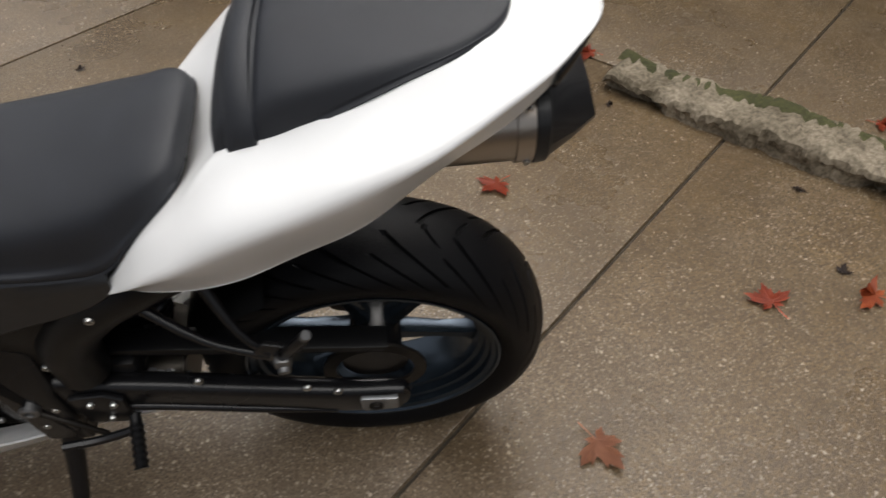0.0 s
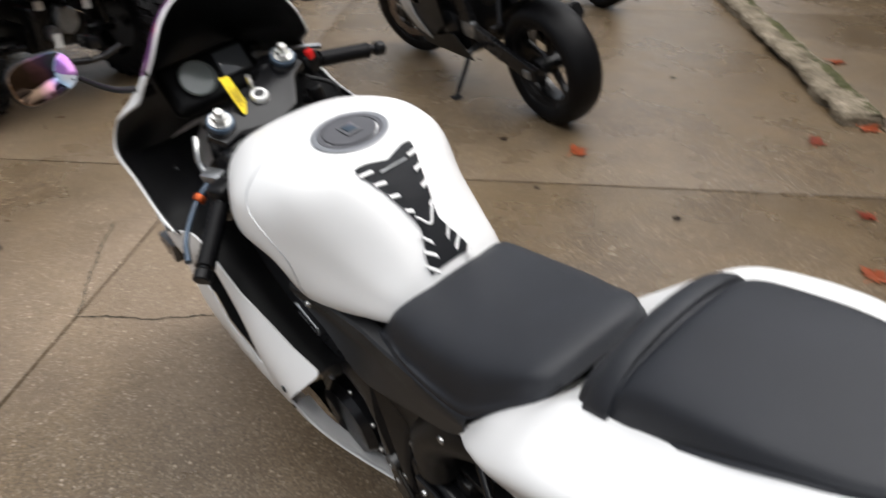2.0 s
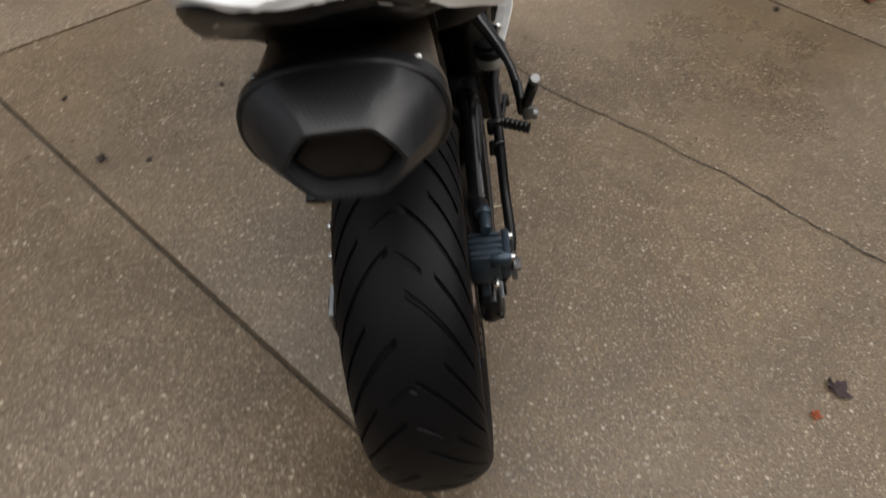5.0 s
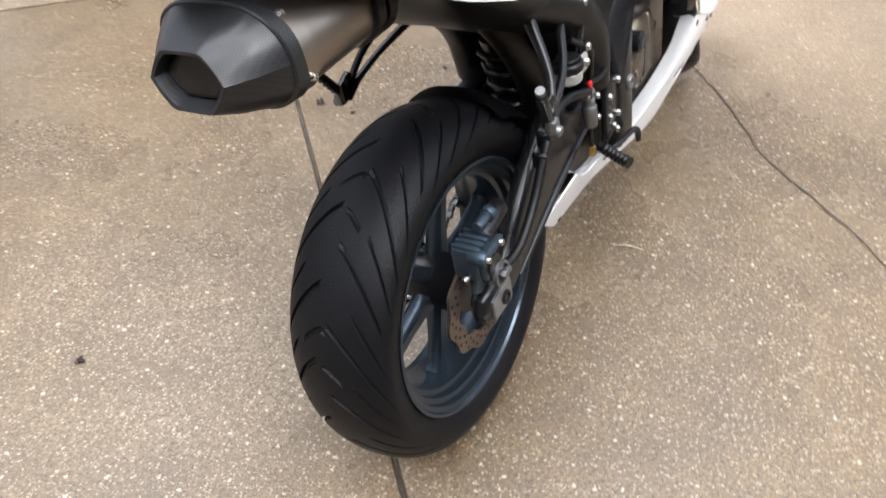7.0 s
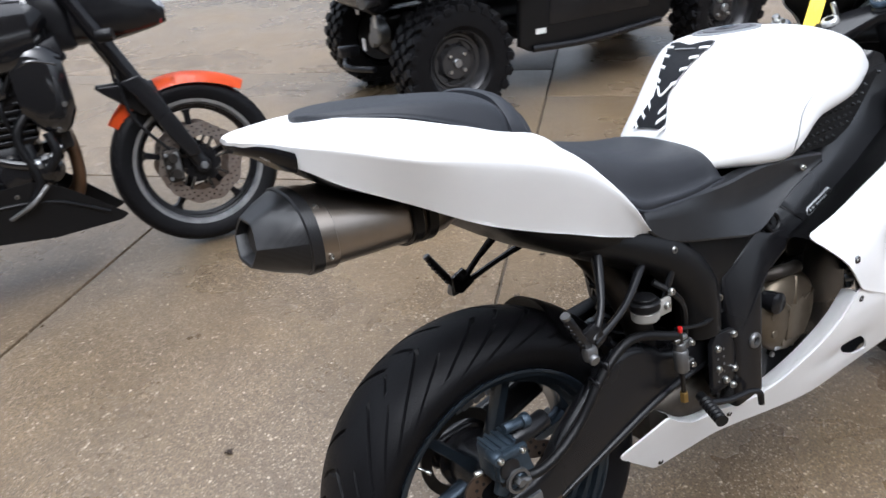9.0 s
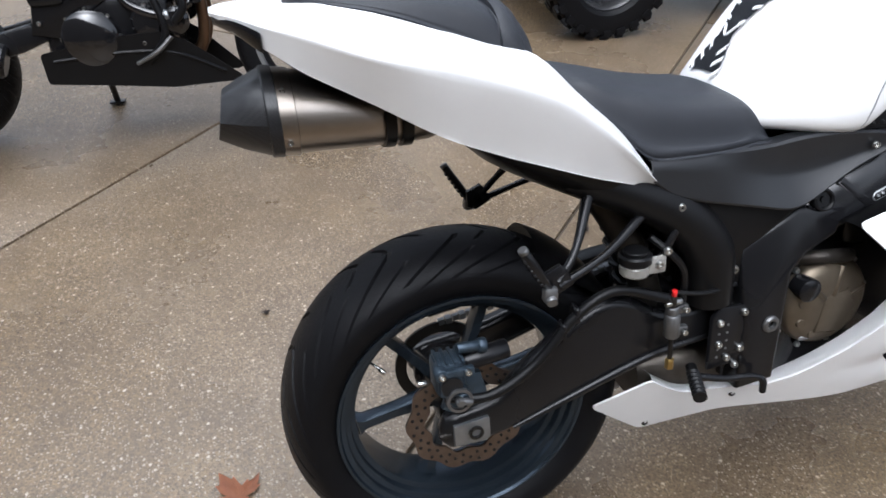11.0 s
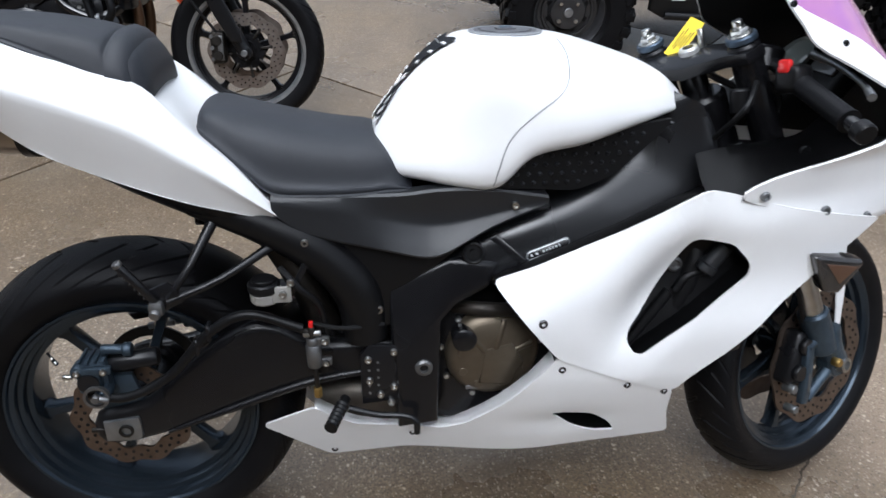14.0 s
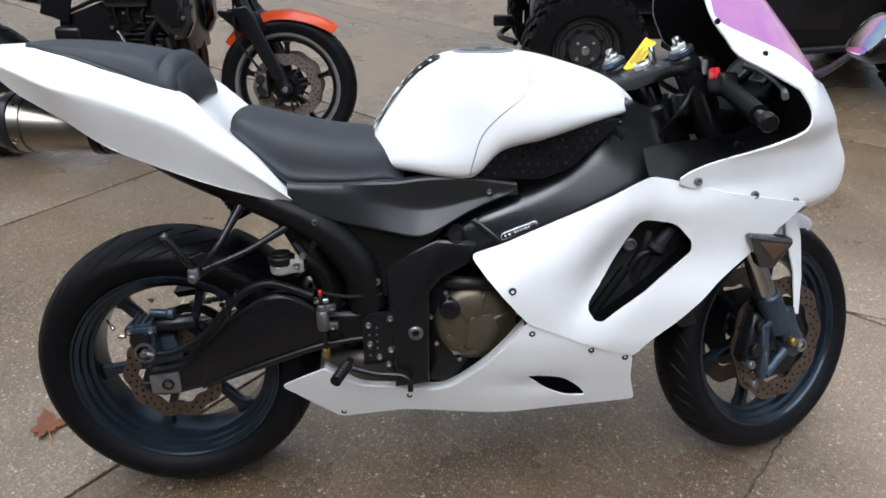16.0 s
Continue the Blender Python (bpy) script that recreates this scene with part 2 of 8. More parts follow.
def iridescent():
    """A coated screen whose tint runs from violet to rose and gold along its height."""
    m = bpy.data.materials.new("iridescent_screen")
    m.use_nodes = True
    nt = m.node_tree
    b = nt.nodes["Principled BSDF"]
    tc = nt.nodes.new("ShaderNodeTexCoord")
    n = nt.nodes.new("ShaderNodeTexNoise")
    n.inputs["Scale"].default_value, n.inputs["Detail"].default_value = 6, 3
    nt.links.new(tc.outputs["Object"], n.inputs["Vector"])
    r = nt.nodes.new("ShaderNodeValToRGB")
    e = r.color_ramp.elements
    e[0].position, e[0].color = 0.28, (0.40, 0.16, 0.62, 1)
    e[1].position, e[1].color = 0.74, (0.85, 0.62, 0.30, 1)
    e.new(0.44).color = (0.62, 0.26, 0.66, 1)
    e.new(0.58).color = (0.78, 0.36, 0.62, 1)
    nt.links.new(n.outputs[0], r.inputs[0])
    nt.links.new(r.outputs[0], b.inputs["Base Color"])
    b.inputs["Metallic"].default_value, b.inputs["Roughness"].default_value = 0.6, 0.16
    b.inputs["Thin Film Thickness"].default_value, b.inputs["Thin Film IOR"].default_value = 420, 1.45
    return m


def rainbow_mirror():
    """A coated mirror tinted rose and blue, with brown and pale reflections painted in at its ends."""
    m = bpy.data.materials.new("coated_mirror_with_reflection")
    m.use_nodes = True
    nt = m.node_tree
    b = nt.nodes["Principled BSDF"]
    tc = nt.nodes.new("ShaderNodeTexCoord")
    n = nt.nodes.new("ShaderNodeTexNoise")
    n.inputs["Scale"].default_value, n.inputs["Detail"].default_value = 2.5, 2
    nt.links.new(tc.outputs["Generated"], n.inputs["Vector"])
    sep = nt.nodes.new("ShaderNodeSeparateXYZ")
    nt.links.new(tc.outputs["Generated"], sep.inputs[0])
    add = nt.nodes.new("ShaderNodeMath")
    add.operation = 'MULTIPLY_ADD'
    add.inputs[1].default_value = 0.35
    nt.links.new(n.outputs[0], add.inputs[0])
    nt.links.new(sep.outputs[1], add.inputs[2])
    r = nt.nodes.new("ShaderNodeValToRGB")
    e = r.color_ramp.elements
    # ramp ends paint in reflected pale sky and brown ground
    e[0].position, e[0].color = 0.30, (0.60, 0.62, 0.66, 1)
    e[1].position, e[1].color = 0.86, (0.30, 0.20, 0.14, 1)
    e.new(0.44).color = (0.36, 0.52, 0.70, 1)
    e.new(0.55).color = (0.46, 0.32, 0.66, 1)
    e.new(0.66).color = (0.84, 0.42, 0.56, 1)
    nt.links.new(add.outputs[0], r.inputs[0])
    nt.links.new(r.outputs[0], b.inputs["Base Color"])
    b.inputs["Metallic"].default_value, b.inputs["Roughness"].default_value = 1.0, 0.04
    return m


CARBON = carbon_fibre()
GLASS = rainbow_mirror()
SCREEN = iridescent()


# ---- mesh helpers ----
def bez(points, n, closed=False):
    """Catmull-Rom through the points, n steps for each span."""
    p = [np.array(q, float) for q in points]
    out, m = [], len(p)
    for i in range(m if closed else m - 1):
        if closed:
            a, b, c, d = p[i - 1], p[i], p[(i + 1) % m], p[(i + 2) % m]
        else:
            b, c = p[i], p[i + 1]
            a = p[i - 1] if i else 2 * b - c
            d = p[i + 2] if i + 2 < m else 2 * c - b
        for k in range(n):
            t = k / n
            out.append(0.5 * (2 * b + (c - a) * t + (2 * a - 5 * b + 4 * c - d) * t * t + (3 * b - a - 3 * c + d) * t ** 3))
    if not closed:
        out.append(p[-1])
    return out


def part(name, bm, material, parent=None, label="", sharp=38, m=None):
    """Links a bmesh as one mesh object under its thing; m: a pose put into the mesh."""
    if m is not None:
        bm.transform(m)
    bmesh.ops.recalc_face_normals(bm, faces=bm.faces)
    me = bpy.data.meshes.new(name)
    for f in bm.faces:
        f.smooth = True
    bm.to_mesh(me)
    bm.free()
    me.set_sharp_from_angle(angle=radians(sharp))
    for mm in (material if isinstance(material, (list, tuple)) else [material]):
        me.materials.append(mm)
    ob = new(name, me)
    if parent is not None:
        ob.parent = parent
    return tagged(ob, label) if label else ob


def skin(rings, closed=True, caps=True):
    """A surface through rings of equal length."""
    bm = bmesh.new()
    vs = [[bm.verts.new(tuple(p)) for p in r] for r in rings]
    n = len(rings[0])
    for a, b in zip(vs, vs[1:]):
        for i in range(n if closed else n - 1):
            j = (i + 1) % n
            bm.faces.new((a[i], a[j], b[j], b[i]))
    if caps and closed:
        bm.faces.new(vs[0][::-1])
        bm.faces.new(vs[-1])
    return bm


def hull(stations, along=5, round_=4, caps=True):
    """A body symmetric in y. Each station: x and half a section, (y, z) from the top's middle to the bottom's middle."""
    rows = []
    for x, half in stations:
        ring = list(half) + [(-y, z) for y, z in half[-2:0:-1]]
        rows.append([(x, q[0], q[1]) for q in bez(ring, round_, True)])
    cols = [bez([r[i] for r in rows], along) for i in range(len(rows[0]))]
    return skin([[c[k] for c in cols] for k in range(len(cols[0]))], True, caps)


def tube(path, r, n=12, smooth=6, caps=True):
    """A round bar along a smoothed path; r: one radius or one for each point."""
    pts = bez(path, smooth) if smooth else [np.array(p, float) for p in path]
    rad = np.interp(np.linspace(0, 1, len(pts)), np.linspace(0, 1, len(path)), r) if isinstance(r, (list, tuple)) else [r] * len(pts)
    rings, up = [], None
    for i, p in enumerate(pts):
        d = Vector(pts[min(i + 1, len(pts) - 1)] - pts[max(i - 1, 0)]).normalized()
        if up is None:
            up = d.orthogonal().normalized()
        up = (up - d * up.dot(d)).normalized()
        side = d.cross(up)
        rings.append([Vector(p) + (up * math.cos(a) + side * math.sin(a)) * rad[i] for a in np.linspace(0, 2 * math.pi, n, False)])
    return skin(rings, True, caps)


def lathe(profile, n=48, centre=(0, 0, 0), closed=False):
    """Turns a profile of (radius, y) about the y axis."""
    rings = []
    for r, y in profile:
        rings.append([(centre[0] + r * math.cos(a), centre[1] + y, centre[2] + r * math.sin(a)) for a in np.linspace(0, 2 * math.pi, n, False)])
    if closed:
        rings.append(rings[0])
        bm = skin(rings, True, False)
        bmesh.ops.remove_doubles(bm, verts=bm.verts, dist=1e-6)
        return bm
    return skin(rings)


def slab(outline, y0, y1, bevel=0.004, seg=2):
    """A plate: an outline of (x, z) given depth from y0 to y1, with rounded rims."""
    bm = bmesh.new()
    a = [bm.verts.new((x, y0, z)) for x, z in outline]
    b = [bm.verts.new((x, y1, z)) for x, z in outline]
    bm.faces.new(a)
    bm.faces.new(b[::-1])
    n = len(a)
    for i in range(n):
        bm.faces.new((a[i], b[i], b[(i + 1) % n], a[(i + 1) % n]))
    bmesh.ops.recalc_face_normals(bm, faces=bm.faces)
    if bevel:
        rim = [e for e in bm.edges if abs(e.verts[0].co.y - e.verts[1].co.y) < 1e-7]
        bmesh.ops.bevel(bm, geom=rim, offset=bevel, segments=seg, affect='EDGES', profile=0.5)
    return bm


def block(size, centre=(0, 0, 0), bevel=0.004, seg=2):
    bm = bmesh.new()
    bmesh.ops.create_cube(bm, size=1)
    bmesh.ops.scale(bm, vec=size, verts=bm.verts)
    if bevel:
        bmesh.ops.bevel(bm, geom=bm.edges[:], offset=bevel, segments=seg, affect='EDGES', profile=0.5)
    bmesh.ops.translate(bm, vec=centre, verts=bm.verts)
    return bm


def rod(a, b, r, n=14, bevel=0.0):
    """A straight round bar with slightly rounded ends."""
    a, b = Vector(a), Vector(b)
    d = (b - a).normalized()
    c = bevel or 0.18 * min(r, (b - a).length)
    return tube([a, a + d * c, b - d * c, b], [r - c * 0.8, r, r, r - c * 0.8], n, 0)


def joined(*bms):
    """One bmesh out of several."""
    out = bms[0]
    for b in bms[1:]:
        me = bpy.data.meshes.new("tmp")
        b.to_mesh(me)
        b.free()
        out.from_mesh(me)
        bpy.data.meshes.remove(me)
    return out


def sheet(outline, holes, depth, thick, step=0.03, corner=3):
    """A curved panel: an outline of (x, z) with holes, pushed out to y = depth(x, z) and given a thickness."""
    bm = bmesh.new()
    edges = []
    for loop in (outline, *holes):
        pts = []
        m = len(loop)
        for i in range(m):
            p, q, r = (np.array(loop[i - 1]), np.array(loop[i]), np.array(loop[(i + 1) % m]))
            a = q + (p - q) * min(0.3, 0.014 / max(1e-6, np.linalg.norm(p - q)))
            b = q + (r - q) * min(0.3, 0.014 / max(1e-6, np.linalg.norm(r - q)))
            for k in range(corner + 1):
                t = k / corner
                pts.append((1 - t) ** 2 * a + 2 * t * (1 - t) * q + t * t * b)
        vs = [bm.verts.new((x, 0, z)) for x, z in pts]
        edges += [bm.edges.new((vs[i - 1], vs[i])) for i in range(len(vs))]
    bmesh.ops.triangle_fill(bm, edges=edges, use_beauty=True, normal=(0, 1, 0))
    xs = [x for x, z in outline]
    zs = [z for x, z in outline]
    for axis, lo, hi in ((0, min(xs), max(xs)), (2, min(zs), max(zs))):
        for k in range(1, int((hi - lo) / step)):
            co, no = [0, 0, 0], [0, 0, 0]
            co[axis], no[axis] = lo + k * step, 1
            bmesh.ops.bisect_plane(bm, geom=bm.verts[:] + bm.edges[:] + bm.faces[:], plane_co=co, plane_no=no)
    bmesh.ops.remove_doubles(bm, verts=bm.verts, dist=0.0004)
    bmesh.ops.dissolve_degenerate(bm, edges=bm.edges, dist=0.0004)
    for v in bm.verts:
        v.co.y = depth(v.co.x, v.co.z)
    bmesh.ops.recalc_face_normals(bm, faces=bm.faces)
    bmesh.ops.solidify(bm, geom=bm.faces[:], thickness=thick)
    return bm


def flip(bm):
    """Mirrors a bmesh to the other side of the y = 0 plane."""
    bmesh.ops.scale(bm, vec=(1, -1, 1), verts=bm.verts)
    bmesh.ops.reverse_faces(bm, faces=bm.faces)
    return bm


def holder(name, m, label, category, group=""):
    ob = new(name)
    ob.empty_display_size = 0.1
    ob.matrix_basis = m
    return tagged(ob, label, category, group)


# ---- ground ----
def ground_plate(name, outline, z0, z1, material, parent=None, bevel=0.006):
    bm = slab(outline, z0, z1, bevel, 2)
    for v in bm.verts:
        v.co = Vector((v.co.x, v.co.z, v.co.y))
    return part(name, bm, material, parent, sharp=30)


def build_ground():
    bm = bmesh.new()
    vs = [bm.verts.new((x, y, -0.014)) for x, y in ((-300, -300), (300, -300), (300, 300), (-300, 300))]
    bm.faces.new(vs)
    g = tagged(part("ground", bm, DIRT), "dark damp dirt under and between the concrete slabs", "ground", kind="structure")
    # two families of joints, square to each other
    u, n = Vector((0.6828, 0.7306, 0)), Vector((-0.7306, 0.6828, 0))
    strips = [-30.0, -8.4, -5.4, -2.20, 0.133, 1.673, 3.2, 4.75, 6.3, 7.8, 30.0]
    gap = 0.0048
    for a0, a1 in zip(strips, strips[1:]):
        cross = [-30.0, -8.2, -6.5, -4.8, -3.2, -1.60, 1.70, 3.285, 5.1, 7.1] if a0 > -3 else [-30.0, -8.2, -6.5, -4.8, -3.2, -1.60, 1.66, 7.1]
        if a0 > 0:
            cross = cross[:6] + [2.0]
        for b0, b1 in zip(cross, cross[1:]):
            c = [u * p + n * q for p, q in ((b0 + gap, a0 + gap), (b1 - gap, a0 + gap), (b1 - gap, a1 - gap), (b0 + gap, a1 - gap))]
            ground_plate("concrete_slab", [(v.x, v.y) for v in c], -0.1, random.uniform(-0.002, 0.0), CONCRETE, g)
    # beyond the second joint the slabs run wide
    for b0, b1 in ((2.0, 3.866), (3.866, 7.1)):
        c = [u * p + n * q for p, q in ((b0 + gap, 0.133 + gap), (b1 - gap, 0.133 + gap), (b1 - gap, 30.0), (b0 + gap, 30.0))]
        ground_plate("concrete_slab", [(v.x, v.y) for v in c], -0.1, random.uniform(-0.002, 0.0), CONCRETE, g)
    # hairline cracks
    for (x0, y0), (x1, y1), wob in (((0.20, -1.43), (1.335, -0.205), 0.045), ((1.335, -0.205), (1.60, 0.06), 0.02), ((1.60, 0.06), (1.95, 0.50), 0.03), ((-0.25, 5.2), (1.1, 3.65), 0.05), ((1.95, 0.50), (2.5, 0.22), 0.03)):
        n = 60
        rng = random.Random(int(100 * (x0 + y1)))
        d = Vector((x1 - x0, y1 - y0, 0)).normalized()
        s = Vector((-d.y, d.x, 0))
        off, left, right = 0.0, [], []
        for k in range(n + 1):
            t = k / n
            off += rng.uniform(-1, 1) * wob * 0.16
            off *= 0.97
            w = 0.0016 + 0.0035 * rng.random() ** 2
            p = Vector((x0 + (x1 - x0) * t, y0 + (y1 - y0) * t, 0.001)) + s * off * min(1.0, 6 * t, 6 * (1 - t))
            left.append(p + s * w)
            right.append(p - s * w)
        part("crack", skin([left, right], False, False), DIRT, g)
    return g


build_ground()
road_bm = bmesh.new()
ROAD_U, ROAD_N = Vector((0.6828, 0.7306, 0)), Vector((-0.7306, 0.6828, 0))
road_bm.faces.new([road_bm.verts.new(ROAD_U * p + ROAD_N * q + Vector((0, 0, -0.006))) for p, q in ((7.1, -80), (120, -80), (120, 80), (7.1, 80))])
tagged(part("road", road_bm, ROADWAY), "pale grey damp asphalt road beyond the forecourt", "road", kind="structure")


def kerb(start, length, seed, width):
    """A low broken concrete kerb along the joint, undercut in places, with moss along its back."""
    rng = random.Random(seed)
    n = int(length / 0.016)
    d = Vector((0.7306, -0.6828, 0))
    s = Vector((-0.6828, -0.7306, 0))
    rings, back = [], []
    slow, front, cut = 0.0, 0.0, 0.0
    hollow = False
    for k in range(n + 1):
        t = k / n
        p = Vector((*start, 0)) + d * (t * length)
        slow = 0.9 * slow + rng.uniform(-0.005, 0.005)
        front = 0.80 * front + rng.uniform(-0.008, 0.008)
        if rng.random() < 0.05:
            hollow = not hollow
        cut += ((0.045 if hollow else 0.006) - cut) * 0.45
        h = 0.075 + slow
        w = width + rng.uniform(-0.004, 0.004)
        edge = 0.6 if k in (0, n) else 1.0
        prof = [(cut, -0.008), (cut, h * 0.20), (cut * 0.8, h * 0.42), (0.003, h * 0.60), (0.008, h * 0.85), (0.024, h), (0.055, h * 1.02), (0.09, h * 1.02), (w - 0.05, h * 1.0), (w - 0.012, h * 0.95), (w, h * 0.5), (w + 0.004, -0.008)]
        rings.append([p + s * (a + front * (1 if i < 6 else 0.2) + rng.uniform(-0.006, 0.006)) + Vector((0, 0, (z + (rng.uniform(-0.006, 0.006) if 0 < i < 11 else 0)) * edge)) for i, (a, z) in enumerate(prof)])
        tuft = 0.010 * max(0.0, math.sin(t * 23 + seed) + rng.uniform(0.0, 0.9))
        back.append([p + s * (w - 0.075 + rng.uniform(-0.012, 0.006)) + Vector((0, 0, h * 0.97)), p + s * (w - 0.05) + Vector((0, 0, h * 1.0 + tuft * 0.7)), p + s * (w - 0.02) + Vector((0, 0, h * 0.96 + tuft)), p + s * (w + 0.004) + Vector((0, 0, h * 0.6 + tuft * 0.5)), p + s * (w + 0.018 + rng.uniform(0, 0.01)) + Vector((0, 0, -0.004))])
    ob = tagged(part("kerb", skin(rings), KERB, sharp=28), "low broken concrete kerb with moss on the slab joint", "kerb", "kerbs on the joint", kind="structure")
    part("moss", skin(back, False, False), MOSS, ob, "dark green moss along the back of the kerb", sharp=25)
    return ob


kerb((-2.30, 0.22), 2.16, 3, 0.20)
kerb((1.233, -3.075), 3.6, 4, 0.20)


# ---- the white sport motorcycle ----
BIKE_LEAN = 11.0
AXIS_TOP = Vector((1.044, 0, 0.945))
STEER_AXIS = Vector((-math.sin(radians(25)), 0, math.cos(radians(25))))
STEER = Matrix.Translation(AXIS_TOP) @ Matrix.Rotation(radians(24), 4, STEER_AXIS) @ Matrix.Translation(-AXIS_TOP)


def tread(radius, half, crown, repeats, cells, across=44, groove=0.0058, bead=0.055, sweep=0.42):
    """A road tyre whose mesh lines follow its slanting grooves; the cells of a groove are pushed in."""
    around = repeats * cells
    verts, faces = [], []
    vs = np.linspace(-1, 1, across + 1)
    for i in range(around):
        ph = (i % cells) / cells
        alt = (i // cells) % 2
        for v in vs:
            a = abs(v)
            if a < 0.78:
                s = a / 0.78
                y = half * math.sin(s * math.pi / 2 * 0.98)
                r = radius - crown * (1 - math.cos(s * math.pi / 2 * 0.98))
            else:
                s = (a - 0.78) / 0.22
                y = half * (1 - 0.03 * s - 0.22 * s * s)
                r = radius - crown - bead * s
            dip = 0.0
            q = ph if v < 0 else (ph + 0.5) % 1.0
            if 0.05 < a < (0.70 if alt else 0.55) and q < 0.085:
                dip = groove
            elif 0.30 < a < 0.74 and 0.48 < q < 0.55:
                dip = groove
            elif a < 0.16 and 0.60 < q < 0.66 and alt:
                dip = groove * 0.7
            ang = 2 * math.pi * i / around + sweep * (a ** 1.35)
            verts.append(((r - dip) * math.cos(ang), math.copysign(y, v) if v else 0.0, (r - dip) * math.sin(ang)))
    w = across + 1
    for i in range(around):
        j = (i + 1) % around
        for k in range(across):
            faces.append((i * w + k, i * w + k + 1, j * w + k + 1, j * w + k))
    me = bpy.data.meshes.new("tread")
    me.from_pydata(verts, [], faces)
    bm = bmesh.new()
    bm.from_mesh(me)
    bpy.data.meshes.remove(me)
    return bm


def rim_shape(r, half):
    """The barrel and lips of a cast wheel."""
    side = [(r + 0.007, half - 0.006), (r + 0.006, half + 0.001), (r + 0.001, half + 0.001), (r - 0.002, half - 0.004), (r - 0.010, half - 0.007), (r - 0.012, half - 0.018), (r - 0.020, half - 0.021), (r - 0.022, half - 0.034), (r - 0.031, half - 0.037), (r - 0.033, half - 0.046)]
    inner = side + [(a, -b) for a, b in side[::-1]]
    outer = [(r - 0.008, -half + 0.014), (r - 0.024, -half + 0.04), (r - 0.024, half - 0.04), (r - 0.008, half - 0.014)]
    return lathe(inner + outer, 72, closed=True)


def spoke_shape(r0, r1, ang, w0, w1, depth, y=0.0):
    ring = []
    for r, w, d in ((r0, w0, depth), ((r0 + r1) / 2, w1, depth * 0.85), (r1 - 0.012, w1 * 1.1, depth * 0.9), (r1, w1 * 2.0, depth)):
        ring.append([(r, y - d / 2, -w / 2), (r, y - d / 4, -w / 2 - 0.002), (r, y + d / 4, -w / 2 - 0.002), (r, y + d / 2, -w / 2), (r, y + d / 2, w / 2), (r, y + d / 4, w / 2 + 0.002), (r, y - d / 4, w / 2 + 0.002), (r, y - d / 2, w / 2)])
    bm = skin(ring)
    bm.transform(Matrix.Rotation(-ang, 4, 'Y'))
    return bm


def wavy_disc(r_in, r_out, y, thick, waves=10, holes=0):
    """A wave-rimmed brake disc, drilled."""
    n = waves * 12
    rings = [[], [], [], []]
    for i in range(n):
        a = 2 * math.pi * i / n
        ro = r_out + 0.004 * math.cos(waves * a)
        ri = r_in + 0.004 * math.cos(waves * a)
        for ring, r, yy in zip(rings, (ri, ro, ro, ri), (y - thick / 2, y - thick / 2, y + thick / 2, y + thick / 2)):
            ring.append((r * math.cos(a), yy, r * math.sin(a)))
    bm = skin(rings + [rings[0]], True, False)
    bmesh.ops.remove_doubles(bm, verts=bm.verts, dist=1e-6)
    return bm


def drill_marks(r_in, r_out, y, count):
    """The small holes of a disc, as sunk dark cups on its face."""
    out = bmesh.new()
    for i in range(count):
        a = 2 * math.pi * i / count
        for k, f in enumerate((0.28, 0.52, 0.76)):
            r = r_in + (r_out - r_in) * f
            aa = a + (k - 1) * 0.5 * 2 * math.pi / count
            m = Matrix.Translation((r * math.cos(aa), y, r * math.sin(aa))) @ Matrix.Rotation(radians(90), 4, 'X')
            bmesh.ops.create_cone(out, cap_ends=True, segments=8, radius1=0.0032, radius2=0.0032, depth=0.0012, matrix=m)
    return out


def bolt(at, r, y_dir, parent, material=None, depth=0.006, name="bolt"):
    """A domed socket bolt facing sideways."""
    x, y, z = at
    prof = [(r, 0), (r, depth * 0.5), (r * 0.8, depth), (r * 0.45, depth), (r * 0.42, depth * 0.45), (0.0005, depth * 0.45)]
    bm = lathe([(a, b * y_dir) for a, b in prof], 12, (x, y, z))
    return part(name, bm, material or STEEL, parent)


